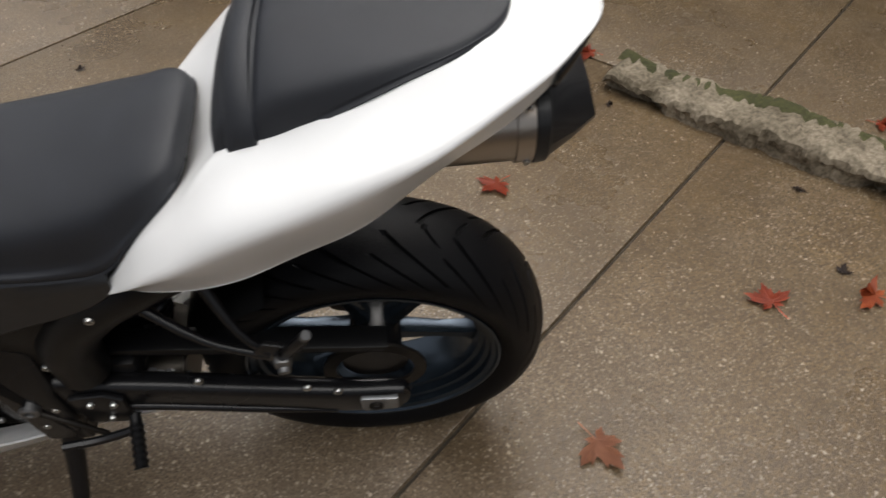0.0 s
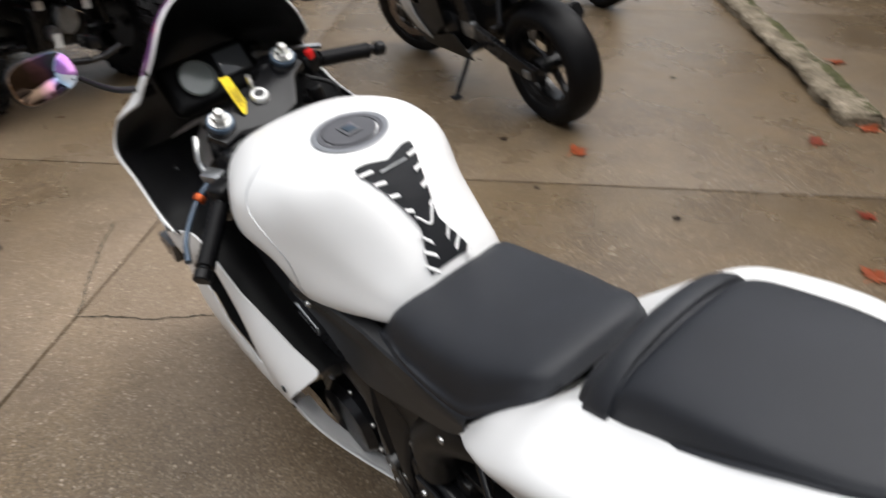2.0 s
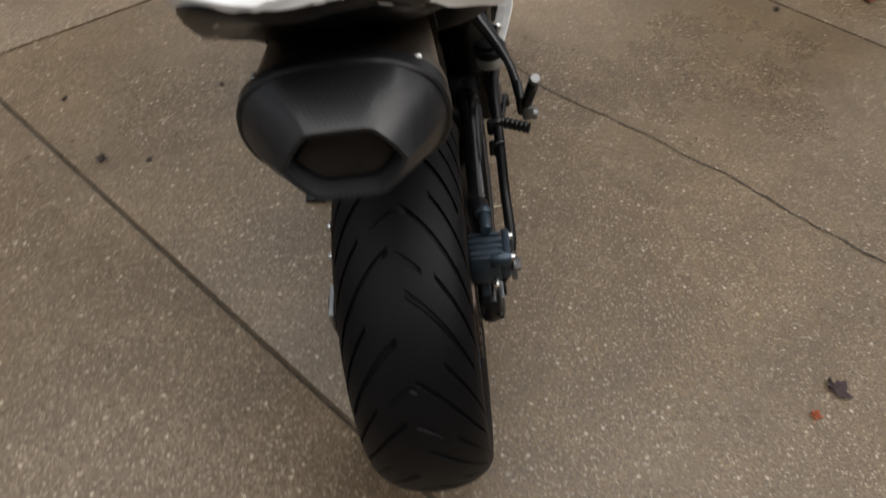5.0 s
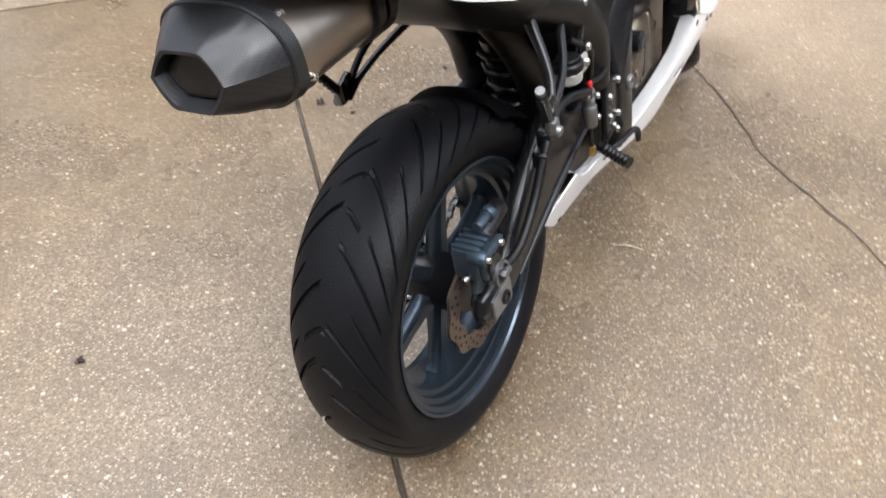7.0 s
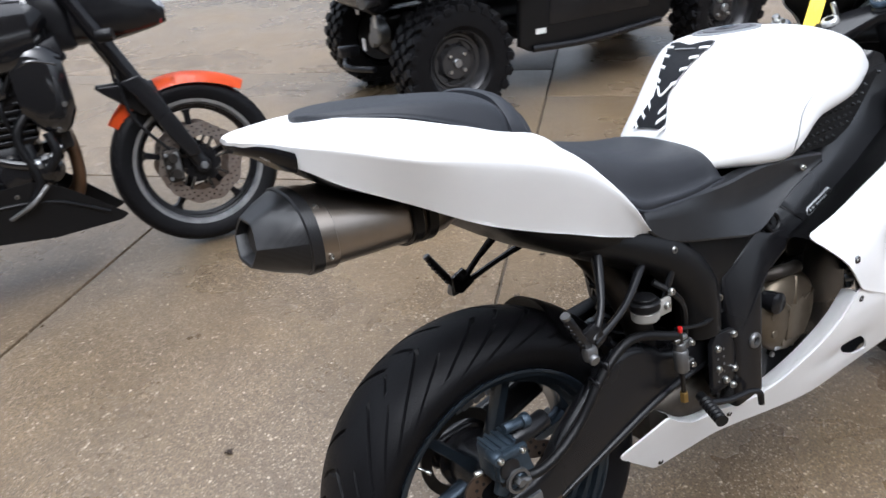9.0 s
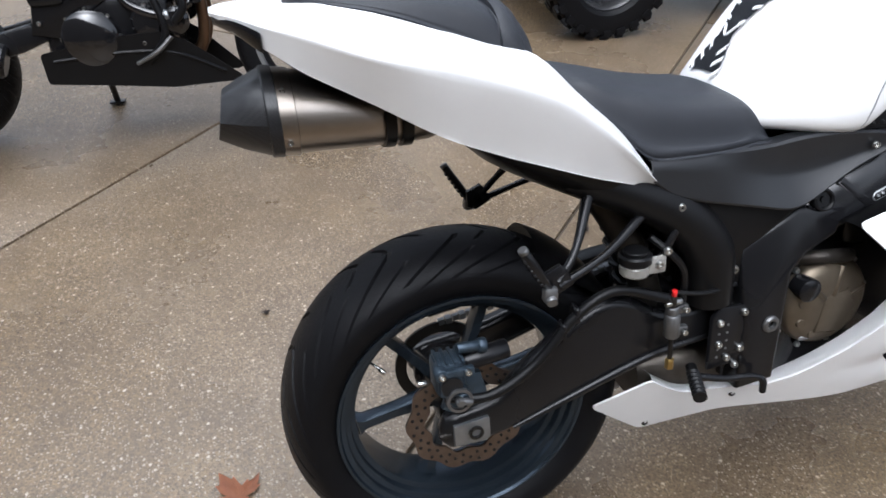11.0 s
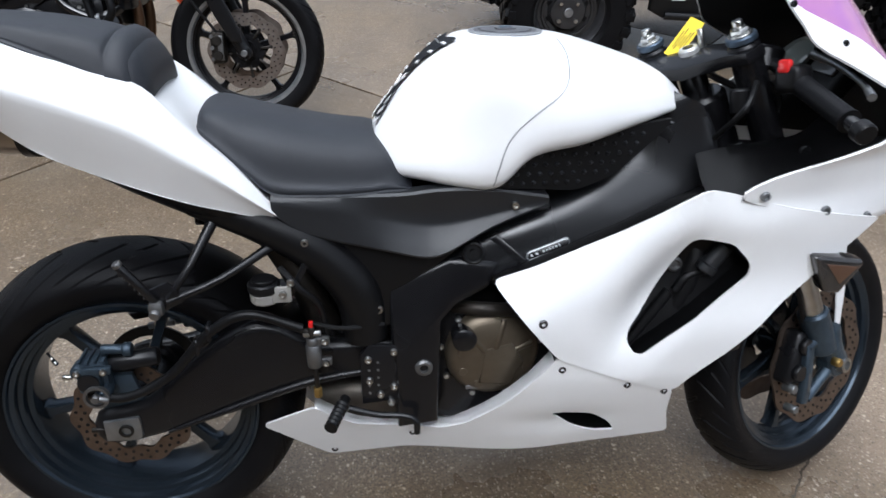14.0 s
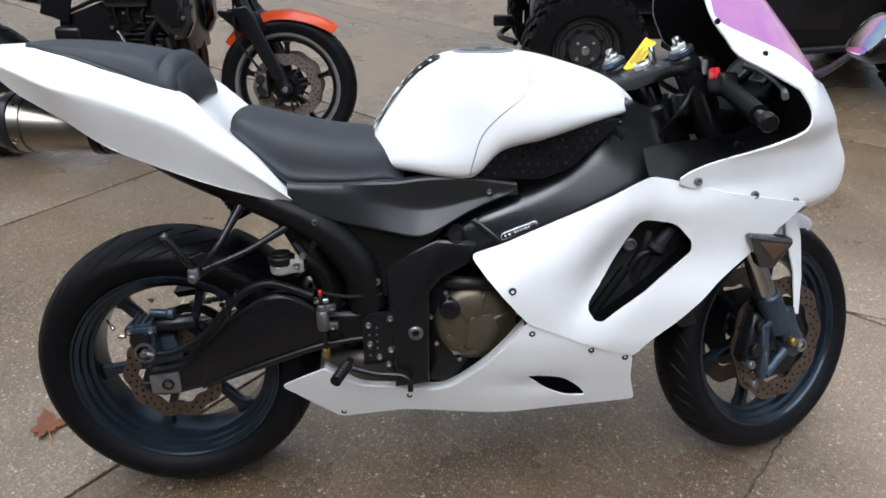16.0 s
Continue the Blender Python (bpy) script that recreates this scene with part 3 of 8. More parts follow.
def side_depth(x, z):
    """Half the width of the fairing at a height and length of the bike."""
    up = max(0.0, min(1.0, (z - 0.40) / 0.14))
    w = 0.234 + 0.015 * up * up * (3 - 2 * up) - 0.52 * max(0.0, 0.42 - z) ** 1.2
    # the belly tapers to the rear
    if z < 0.50:
        t = max(0.0, min(1.0, (0.78 - x) / 0.35))
        w -= (0.062 * t * t * (3 - 2 * t) + 0.026 * max(0.0, min(1.0, (0.45 - x) / 0.25))) * min(1.0, (0.50 - z) / 0.08)
    if x > 1.10:
        w *= math.sqrt(max(0.05, 1 - ((x - 1.10) / 0.47) ** 2))
    # the upper edge curls in
    d = 0.607 + (x - 0.65) * 0.426 - z
    if x < 1.16 and d < 0.095:
        curl = float(np.interp(x, [0.62, 0.66, 0.85, 1.0, 1.16], [0.058, 0.052, 0.024, 0.018, 0.0]))
        w -= curl * (1 - max(0.0, d) / 0.095) ** 1.7
    # the panel rolls in towards the rear edge of its air vent, and the arm before the vent stays proud
    across, length = 0.84 * (x - 0.995) - 0.543 * (z - 0.560), 0.543 * (x - 0.995) + 0.84 * (z - 0.560)
    roll = math.exp(-((across + 0.055) / 0.060) ** 2) if across < -0.055 else max(0.0, 1 - (across + 0.055) / 0.075)
    w -= 0.040 * roll * math.exp(-(length / 0.135) ** 4)
    # the flank tucks in below the brow
    w -= 0.014 * math.exp(-((z - 0.585 - 0.10 * (x - 1.0)) / 0.075) ** 2) * max(0.0, min(1.0, (x - 0.82) / 0.12))
    # a raised brow over the vent and a scoop round the slot of the belly pan
    w += 0.007 * math.exp(-((z - 0.695 - 0.10 * (x - 1.0)) / 0.034) ** 2) * math.exp(-((x - 1.03) / 0.12) ** 2)
    w -= 0.008 * math.exp(-((x - 0.80) / 0.09) ** 2 - ((z - 0.300) / 0.028) ** 2)
    return w


def lean_in(bm):
    """The upper part of the frame spar slopes in towards the tank."""
    for v in bm.verts:
        d = v.co.z - 0.52 - 0.44 * (v.co.x - 0.58)
        if d > 0 and abs(v.co.y) > 0.1:
            v.co.y -= math.copysign(0.27 * d, v.co.y)
    return bm


def build_motorcycle():
    M = holder("motorcycle", pose(0.012, -0.050, 0.003, -BIKE_LEAN, 0, 1.15), "white sport motorcycle with black seats leaning on its side stand", "motorcycle")
    both = (-1, 1)

    # rear wheel
    rc = Matrix.Translation((0, 0, 0.316))
    rim = part("rear_wheel", rim_shape(0.222, 0.078), RIM, M, "dark blue-grey cast rear wheel with six spokes", m=rc)
    part("tyre", tread(0.314, 0.091, 0.050, 17, 46, bead=0.042, sweep=0.80), RUBBER, rim, "black rear tyre with slanting grooves", m=rc, sharp=24)
    hub = lathe([(0.012, -0.07), (0.045, -0.07), (0.05, -0.05), (0.05, 0.05), (0.06, 0.055), (0.06, 0.07), (0.012, 0.07)], 32)
    part("hub", hub, BLACK, rim, m=rc)
    for k in range(6):
        part("spoke", spoke_shape(0.045, 0.187, radians(10 + 60 * k), 0.025, 0.0155, 0.034), RIM, rim, m=rc)
    part("brake_disc", wavy_disc(0.075, 0.108, -0.088, 0.005, 10), DISC, rim, "bronzed wave brake disc", m=rc)
    part("disc_holes", drill_marks(0.075, 0.108, -0.091, 20), BLACK, rim, m=rc)
    part("valve", joined(rod((-0.150, -0.030, 0.110), (-0.136, -0.042, 0.100), 0.0025), rod((-0.138, -0.041, 0.101), (-0.130, -0.048, 0.095), 0.0042)), STEEL, rim, m=rc)
    teeth = lathe([(0.07, 0.082), (0.092, 0.082), (0.092, 0.088), (0.07, 0.088)], 60, closed=True)
    part("sprocket", teeth, SOOT, rim, "worn steel rear sprocket", m=rc)

    # swingarm and what sits on it
    for s in both:
        y0, y1 = (0.094, 0.130) if s < 0 else (0.110, 0.150)
        out = y1 - 0.146
        if s < 0:
            o = [(-0.045, 0.283), (-0.05, 0.345), (0.04, 0.368), (0.09, 0.415), (0.17, 0.478), (0.24, 0.513), (0.30, 0.500), (0.36, 0.465), (0.50, 0.460), (0.52, 0.395), (0.36, 0.390), (0.22, 0.352), (0.06, 0.292)]
        else:
            o = [(-0.045, 0.278), (-0.05, 0.338), (0.06, 0.356), (0.20, 0.392), (0.36, 0.435), (0.50, 0.455), (0.52, 0.39), (0.37, 0.365), (0.20, 0.318), (0.06, 0.276)]
        pts = [tuple(p) for p in bez([(a, b) for a, b in o], 3, True)]
        arm = part("swingarm", slab(pts, s * y0, s * y1, 0.0165, 5), BLACK, M, "black box-section swingarm leg")
        ridge = [(0.07, 0.300), (0.20, 0.345), (0.34, 0.388), (0.48, 0.405)] if s < 0 else [(0.07, 0.290), (0.20, 0.325), (0.36, 0.368), (0.49, 0.392)]
        part("ridge", tube([(x, s * (y1 - 0.002), z) for x, z in ridge], [0.004, 0.008, 0.008, 0.005], 10, 4), BLACK, arm)
        part("axle_block", slab([(-0.038, 0.294), (-0.038, 0.336), (0.024, 0.342), (0.026, 0.334), (0.026, 0.300), (0.020, 0.292)], s * (0.140 + out), s * (0.152 + out), 0.003), ALLOY, arm, "bare alloy chain adjuster block")
        part("axle_nut", lathe([(0.013, s * (0.150 + out)), (0.013, s * (0.156 + out)), (0.009, s * (0.157 + out)), (0.008, s * (0.146 + out)), (0.0005, s * (0.146 + out))], 18, (0, 0, 0.316)), SOOT, arm, "dark hollow axle end")
        part("adjuster_bolt", rod((-0.062, s * 0.127, 0.316), (-0.04, s * 0.127, 0.316), 0.005, 8), SOOT, arm)
    part("swingarm_bridge", block((0.06, 0.24, 0.07), (0.40, 0, 0.43), 0.015), BLACK, M)
    for x, z in ((0.108, 0.395), (0.06, 0.372), (0.27, 0.45)):
        bolt((x, 0.147, z), 0.008, 1, M)
    # hugger over the tyre
    fender = []
    for k in range(13):
        a = radians(6 + 58 * k / 12)
        fender.append([((0.330) * math.cos(a), y, 0.316 + (0.334 - 0.05 * (abs(y) / 0.09) ** 2) * math.sin(a)) for y in np.linspace(-0.094, 0.094, 11)])
    bm = skin(fender, False, False)
    bmesh.ops.solidify(bm, geom=bm.faces[:], thickness=0.004)
    part("rear_fender", bm, SATIN, M, "matt black rear tyre hugger")
    # chain run and guard
    chain = bmesh.new()
    run = [(0.0, 0.407), (0.5, 0.475)], [(0.0, 0.225), (0.5, 0.405)]
    for (xa, za), (xb, zb) in run:
        n = 36
        for k in range(n):
            t = (k + 0.5) / n
            m = Matrix.Translation((xa + (xb - xa) * t, 0.085, za + (zb - za) * t)) @ Matrix.Rotation(-math.atan2(zb - za, xb - xa), 4, 'Y')
            r = bmesh.ops.create_cube(chain, size=1, matrix=m @ Matrix.Diagonal((0.012, 0.016 if k % 2 else 0.010, 0.011, 1)))
    tagged(part("chain", chain, ALLOY, M), "steel drive chain", kind="stuff")
    part("chain_guard", slab([(-0.02, 0.43), (0.10, 0.445), (0.34, 0.475), (0.42, 0.49), (0.42, 0.50), (0.32, 0.492), (0.10, 0.462), (-0.03, 0.445)], 0.07, 0.112, 0.003), SATIN, M, "thin black chain guard")
    # rear caliper
    cal = part("rear_caliper", joined(block((0.052, 0.050, 0.062), (-0.036, -0.112, 0.432), 0.009), block((0.040, 0.018, 0.050), (-0.040, -0.140, 0.432), 0.006), rod((-0.022, -0.12, 0.408), (-0.020, -0.152, 0.400), 0.014), rod((-0.055, -0.12, 0.452), (-0.055, -0.150, 0.452), 0.012), block((0.06, 0.012, 0.014), (-0.030, -0.145, 0.452), 0.003)), GUNMETAL, M, "gunmetal rear brake caliper")
    part("torque_arm", rod((-0.015, -0.112, 0.445), (0.070, -0.108, 0.452), 0.017), BLACK, cal)
    part("piston_cap", lathe([(0.018, -0.146), (0.018, -0.153), (0.013, -0.154), (0.0005, -0.151)], 18, (-0.040, 0, 0.430)), BLACK, cal)
    part("bracket", slab([(-0.05, 0.36), (-0.03, 0.42), (0.02, 0.42), (0.04, 0.34), (0.0, 0.32)], -0.10, -0.115, 0.004), GUNMETAL, cal)
    part("bleed_nipple", rod((-0.09, -0.125, 0.43), (-0.075, -0.125, 0.43), 0.005), STEEL, cal)
    for x, z in ((-0.055, 0.452), (-0.020, 0.400), (-0.012, 0.452)):
        bolt((x, -0.150, z), 0.006, -1, cal)
    for k in range(4):
        part("rib", block((0.006, 0.050, 0.006), (-0.054 + 0.013 * k, -0.114, 0.464), 0.002), GUNMETAL, cal)
    part("pin_boot", joined(rod((-0.020, -0.118, 0.478), (0.020, -0.116, 0.474), 0.009), rod((0.016, -0.116, 0.474), (0.030, -0.116, 0.473), 0.013)), GUNMETAL, cal)
    part("piston_ring", lathe([(0.017, -0.150), (0.022, -0.150), (0.022, -0.158), (0.017, -0.158)], 20, (-0.030, 0, 0.404), closed=True), DULLALLOY, cal, "bare alloy piston ring")
    part("hose_union", joined(rod((-0.030, -0.150, 0.404), (-0.030, -0.166, 0.404), 0.008, 6), rod((-0.030, -0.158, 0.404), (-0.010, -0.158, 0.398), 0.006)), DULLALLOY, cal)
    part("brake_hose", tube([(-0.05, -0.135, 0.40), (0.02, -0.155, 0.40), (0.10, -0.155, 0.44), (0.17, -0.155, 0.515), (0.24, -0.155, 0.548), (0.33, -0.165, 0.52)], 0.0085, 10), SATIN, M, "black rear brake hose")
    for x, z in ((0.150, 0.492), (0.172, 0.518)):
        part("hose_clamp", block((0.010, 0.026, 0.030), (x, -0.150, z), 0.003, 1), BLACK, M, "black hose clamp on the swingarm")

    # tail cowl, lamp and seats
    T = [(0.326, [(0, 0.704), (0.0938, 0.7077), (0.134, 0.709), (0.1364, 0.7079), (0.1404, 0.706), (0.142, 0.705), (0.1416, 0.704), (0.1402, 0.7013), (0.14, 0.701), (0.134, 0.702), (0.084, 0.7), (0, 0.699)]),
         (0.295, [(0, 0.722), (0.0966, 0.737), (0.138, 0.742), (0.1437, 0.739), (0.1532, 0.7336), (0.157, 0.731), (0.156, 0.726), (0.1525, 0.7126), (0.152, 0.711), (0.146, 0.712), (0.0912, 0.7125), (0, 0.714)]),
         (0.24, [(0, 0.765), (0.098, 0.7988), (0.14, 0.81), (0.153, 0.806), (0.175, 0.795), (0.186, 0.786), (0.1788, 0.767), (0.1746, 0.7375), (0.174, 0.734), (0.168, 0.735), (0.1044, 0.7395), (0, 0.745)]),
         (0.18, [(0, 0.822), (0.0952, 0.855), (0.136, 0.866), (0.158, 0.864), (0.191, 0.853), (0.207, 0.840), (0.206, 0.818), (0.191, 0.7634), (0.19, 0.758), (0.184, 0.759), (0.114, 0.774), (0, 0.79)]),
         (0.12, [(0, 0.905), (0.084, 0.9095), (0.12, 0.928), (0.150, 0.918), (0.195, 0.905), (0.216, 0.886), (0.215, 0.858), (0.1972, 0.7893), (0.196, 0.783), (0.19, 0.784), (0.1176, 0.8065), (0, 0.83)]),
         (0.05, [(0, 0.935), (0.0784, 0.947), (0.112, 0.951), (0.145, 0.946), (0.192, 0.933), (0.213, 0.915), (0.210, 0.886), (0.187, 0.815), (0.185, 0.808), (0.179, 0.810), (0.1182, 0.837), (0, 0.862)]),
         (-0.03, [(0, 0.968), (0.0728, 0.9792), (0.104, 0.983), (0.134, 0.973), (0.180, 0.956), (0.199, 0.940), (0.193, 0.912), (0.165, 0.849), (0.162, 0.843), (0.157, 0.845), (0.1104, 0.8725), (0, 0.895)]),
         (-0.11, [(0, 0.998), (0.063, 1.007), (0.09, 1.01), (0.1146, 0.9957), (0.1556, 0.9697), (0.172, 0.957), (0.165, 0.942), (0.137, 0.895), (0.133, 0.889), (0.128, 0.891), (0.0948, 0.914), (0, 0.935)]),
         (-0.19, [(0, 1.014), (0.049, 1.0177), (0.07, 1.019), (0.0886, 1.0098), (0.1196, 0.9932), (0.132, 0.985), (0.127, 0.971), (0.112, 0.938), (0.110, 0.934), (0.105, 0.937), (0.0744, 0.945), (0, 0.955)]),
         (-0.235, [(0, 1.018), (0.0392, 1.0195), (0.056, 1.02), (0.0701, 1.0141), (0.0936, 1.0033), (0.103, 0.998), (0.1015, 0.992), (0.093, 0.970), (0.091, 0.966), (0.086, 0.968), (0.0588, 0.978), (0, 0.982)]),
         (-0.27, [(0, 1.019), (0.028, 1.0197), (0.04, 1.02), (0.0493, 1.017), (0.0648, 1.0116), (0.071, 1.009), (0.070, 1.004), (0.066, 0.989), (0.065, 0.986), (0.060, 0.988), (0.0402, 0.994), (0, 0.996)]),
         (-0.292, [(0, 1.019), (0.0168, 1.0194), (0.024, 1.0195), (0.03, 1.0177), (0.04, 1.0146), (0.044, 1.013), (0.0434, 1.0112), (0.0413, 1.0066), (0.041, 1.006), (0.035, 1.007), (0.0246, 1.0055), (0, 1.005)]),
         (-0.302, [(0, 1.017), (0.0084, 1.017), (0.012, 1.017), (0.015, 1.0162), (0.02, 1.0147), (0.022, 1.014), (0.0216, 1.013), (0.0202, 1.0103), (0.02, 1.01), (0.014, 1.011), (0.012, 1.0095), (0, 1.009)])]
    T = [(x, [(y - (0.013 if i in (7, 8, 9) else 0.004 if i == 6 else 0.0) * (1 if 0.0 < x < 0.3 else 0), z) for i, (y, z) in enumerate(half)]) for x, half in T]
    part("tail_cowl", hull(T, 5, 3), WHITE, M, "pearl white one-piece tail cowl", sharp=50)
    lamp = [(-0.2995, [(0, 1.010), (0.015, 1.010), (0.029, 1.0095), (0.028, 1.002), (0.015, 0.998), (0, 0.997)]),
            (-0.270, [(0, 0.998), (0.04, 1.000), (0.0735, 1.0045), (0.0690, 0.989), (0.050, 0.984), (0, 0.982)]),
            (-0.245, [(0, 0.985), (0.06, 0.988), (0.0985, 0.993), (0.0920, 0.970), (0.070, 0.964), (0, 0.961)]),
            (-0.241, [(0, 0.984), (0.06, 0.985), (0.092, 0.987), (0.0860, 0.970), (0.065, 0.965), (0, 0.962)])]
    part("tail_light", hull(lamp, 4, 3), BLACK, M, "smoked dark tail light under the tail tip")
    under = [(-0.235, [(0, 0.978), (0.06, 0.974), (0.074, 0.970), (0.070, 0.966), (0.05, 0.964), (0, 0.963)]),
             (-0.20, [(0, 0.955), (0.07, 0.950), (0.092, 0.944), (0.086, 0.936), (0.05, 0.934), (0, 0.934)]),
             (-0.16, [(0, 0.950), (0.08, 0.938), (0.105, 0.925), (0.09, 0.915), (0.05, 0.912), (0, 0.912)]),
             (-0.05, [(0, 0.91), (0.09, 0.895), (0.150, 0.872), (0.11, 0.862), (0.06, 0.90), (0, 0.905)]),
             (0.05, [(0, 0.875), (0.09, 0.85), (0.175, 0.822), (0.13, 0.785), (0.06, 0.775), (0, 0.775)]),
             (0.2, [(0, 0.80), (0.09, 0.78), (0.160, 0.753), (0.12, 0.70), (0.06, 0.69), (0, 0.69)]),
             (0.36, [(0, 0.74), (0.09, 0.72), (0.125, 0.69), (0.11, 0.62), (0.06, 0.6), (0, 0.6)])]
    part("undertail", hull(under, 4, 3), SATIN, M, "matt black undertail tray")
    P = [(0.129, [(0, 0.936), (0.041, 0.9358), (0.064, 0.9348), (0.0746, 0.9324), (0.0808, 0.927), (0.082, 0.925), (0.0795, 0.918), (0, 0.912)]),
         (0.125, [(0, 0.952), (0.051, 0.9514), (0.0796, 0.9492), (0.0928, 0.9436), (0.1005, 0.931), (0.102, 0.925), (0.0989, 0.918), (0, 0.912)]),
         (0.113, [(0, 0.977), (0.057, 0.9761), (0.0889, 0.9723), (0.1037, 0.9629), (0.1123, 0.9418), (0.114, 0.931), (0.1106, 0.924), (0, 0.918)]),
         (0.097, [(0, 0.991), (0.0585, 0.9899), (0.0913, 0.9856), (0.1065, 0.9748), (0.1152, 0.9505), (0.117, 0.938), (0.1135, 0.931), (0, 0.925)]),
         (0.08, [(0, 0.997), (0.0585, 0.9959), (0.0913, 0.9917), (0.1065, 0.9811), (0.1152, 0.9572), (0.117, 0.945), (0.1135, 0.938), (0, 0.932)]),
         (0.071, [(0, 0.994), (0.058, 0.9931), (0.0905, 0.9893), (0.1056, 0.9799), (0.1143, 0.9587), (0.116, 0.948), (0.1125, 0.941), (0, 0.935)]),
         (0.061, [(0, 1.001), (0.0575, 1.0), (0.0897, 0.996), (0.1047, 0.986), (0.1133, 0.9635), (0.115, 0.952), (0.1115, 0.945), (0, 0.939)]),
         (0.03, [(0, 1.008), (0.0565, 1.0071), (0.0881, 1.0035), (0.1028, 0.9945), (0.1113, 0.9742), (0.113, 0.964), (0.1096, 0.957), (0, 0.951)]),
         (-0.04, [(0, 1.017), (0.0535, 1.0164), (0.0835, 1.0141), (0.0974, 1.0083), (0.1054, 0.9952), (0.107, 0.989), (0.1038, 0.982), (0, 0.976)]),
         (-0.09, [(0, 1.022), (0.0485, 1.0217), (0.0757, 1.0203), (0.0883, 1.0169), (0.0955, 1.0092), (0.097, 1.006), (0.0941, 0.999), (0, 0.993)]),
         (-0.14, [(0, 1.026), (0.041, 1.0258), (0.064, 1.025), (0.0746, 1.023), (0.0808, 1.0185), (0.082, 1.017), (0.0795, 1.01), (0, 1.004)]),
         (-0.175, [(0, 1.027), (0.03, 1.0269), (0.0468, 1.0263), (0.0546, 1.0249), (0.0591, 1.0217), (0.06, 1.021), (0.0582, 1.014), (0, 1.008)]),
         (-0.195, [(0, 1.026), (0.018, 1.0259), (0.0281, 1.0255), (0.0328, 1.0245), (0.0355, 1.0222), (0.036, 1.022), (0.0349, 1.015), (0, 1.009)]),
         (-0.204, [(0, 1.024), (0.006, 1.0239), (0.0094, 1.0237), (0.0109, 1.0231), (0.0118, 1.0217), (0.012, 1.022), (0.0116, 1.015), (0, 1.009)])]
    P = [(x, [(1.04 * y, z - float(np.interp(x, [0.0, 0.08, 0.13], [0.0, 0.016, 0.020])) * min(1.0, y / 0.11) ** 2) for y, z in half]) for x, half in P]
    pill = part("pillion_seat", hull(P, 6, 4), SEAT, M, "black vinyl pillion seat", sharp=60)
    strap = []
    for y in np.linspace(-0.120, 0.120, 25):
        f = abs(y) / 0.120
        top = 0.9955 - 0.017 * f * f - 0.036 * f ** 5
        strap.append([(xx - 0.004 * f * f, 1.04 * y, top + dz) for xx, dz in ((0.074, -0.006), (0.076, 0.006), (0.084, 0.008), (0.096, 0.003), (0.106, -0.006), (0.110, -0.018))])
    part("grab_strap", skin(strap), SEAT, pill, "black grab strap across the pillion seat")
    R = [(0.182, [(0, 0.866), (0.035, 0.866), (0.0532, 0.8655), (0.0616, 0.864), (0.0665, 0.8605), (0.0697, 0.857), (0.07, 0.856), (0.0651, 0.852), (0, 0.85)]),
         (0.19, [(0, 0.881), (0.047, 0.881), (0.0714, 0.8794), (0.0827, 0.8748), (0.0893, 0.8639), (0.0935, 0.8531), (0.094, 0.85), (0.0874, 0.846), (0, 0.844)]),
         (0.215, [(0, 0.884), (0.057, 0.884), (0.0866, 0.8813), (0.1003, 0.8734), (0.1083, 0.8548), (0.1134, 0.8363), (0.114, 0.831), (0.106, 0.827), (0, 0.825)]),
         (0.26, [(0, 0.877), (0.066, 0.877), (0.1003, 0.8728), (0.1162, 0.86), (0.1254, 0.8303), (0.1313, 0.8005), (0.132, 0.792), (0.1228, 0.788), (0, 0.786)]),
         (0.3, [(0, 0.868), (0.0715, 0.868), (0.1087, 0.8627), (0.1258, 0.8466), (0.1358, 0.8092), (0.1423, 0.7717), (0.143, 0.761), (0.133, 0.757), (0, 0.755)]),
         (0.36, [(0, 0.857), (0.0735, 0.857), (0.1117, 0.852), (0.1294, 0.837), (0.1396, 0.802), (0.1463, 0.767), (0.147, 0.757), (0.1367, 0.753), (0, 0.751)]),
         (0.42, [(0, 0.85), (0.0725, 0.85), (0.1102, 0.8453), (0.1276, 0.8312), (0.1377, 0.7983), (0.1443, 0.7654), (0.145, 0.756), (0.1348, 0.752), (0, 0.75)]),
         (0.458, [(0, 0.843), (0.0695, 0.843), (0.1056, 0.8387), (0.1223, 0.8256), (0.1321, 0.7952), (0.1383, 0.7647), (0.139, 0.756), (0.1293, 0.752), (0, 0.75)]),
         (0.485, [(0, 0.826), (0.0655, 0.826), (0.0996, 0.8225), (0.1153, 0.812), (0.1245, 0.7875), (0.1303, 0.763), (0.131, 0.756), (0.1218, 0.752), (0, 0.75)]),
         (0.508, [(0, 0.797), (0.0615, 0.797), (0.0935, 0.7949), (0.1082, 0.7884), (0.1168, 0.7733), (0.1224, 0.7583), (0.123, 0.754), (0.1144, 0.75), (0, 0.748)]),
         (0.527, [(0, 0.762), (0.057, 0.762), (0.0866, 0.7615), (0.1003, 0.76), (0.1083, 0.7565), (0.1134, 0.753), (0.114, 0.752), (0.106, 0.748), (0, 0.746)])]
    R = [(x, [(y, z - float(np.interp(x, [0.18, 0.26, 0.36, 0.42, 0.50, 0.53], [0.0, 0.004, 0.010, 0.013, 0.008, 0.0])) * (1 if i < 5 else 0.3) - (0.020 if 0.25 < x < 0.47 else 0.008) * (y / half[-2][0]) ** 2 * (1 if i < 5 else 0.0)) for i, (y, z) in enumerate(half)]) for x, half in R]
    R = [(x, [(y * float(np.interp(x, [0.42, 0.485, 0.508, 0.527], [1.0, 1.03, 1.07, 1.10])), z) for y, z in half]) for x, half in R]
    part("rider_seat", hull(R, 5, 3), SEAT, M, "black vinyl rider seat", sharp=60)

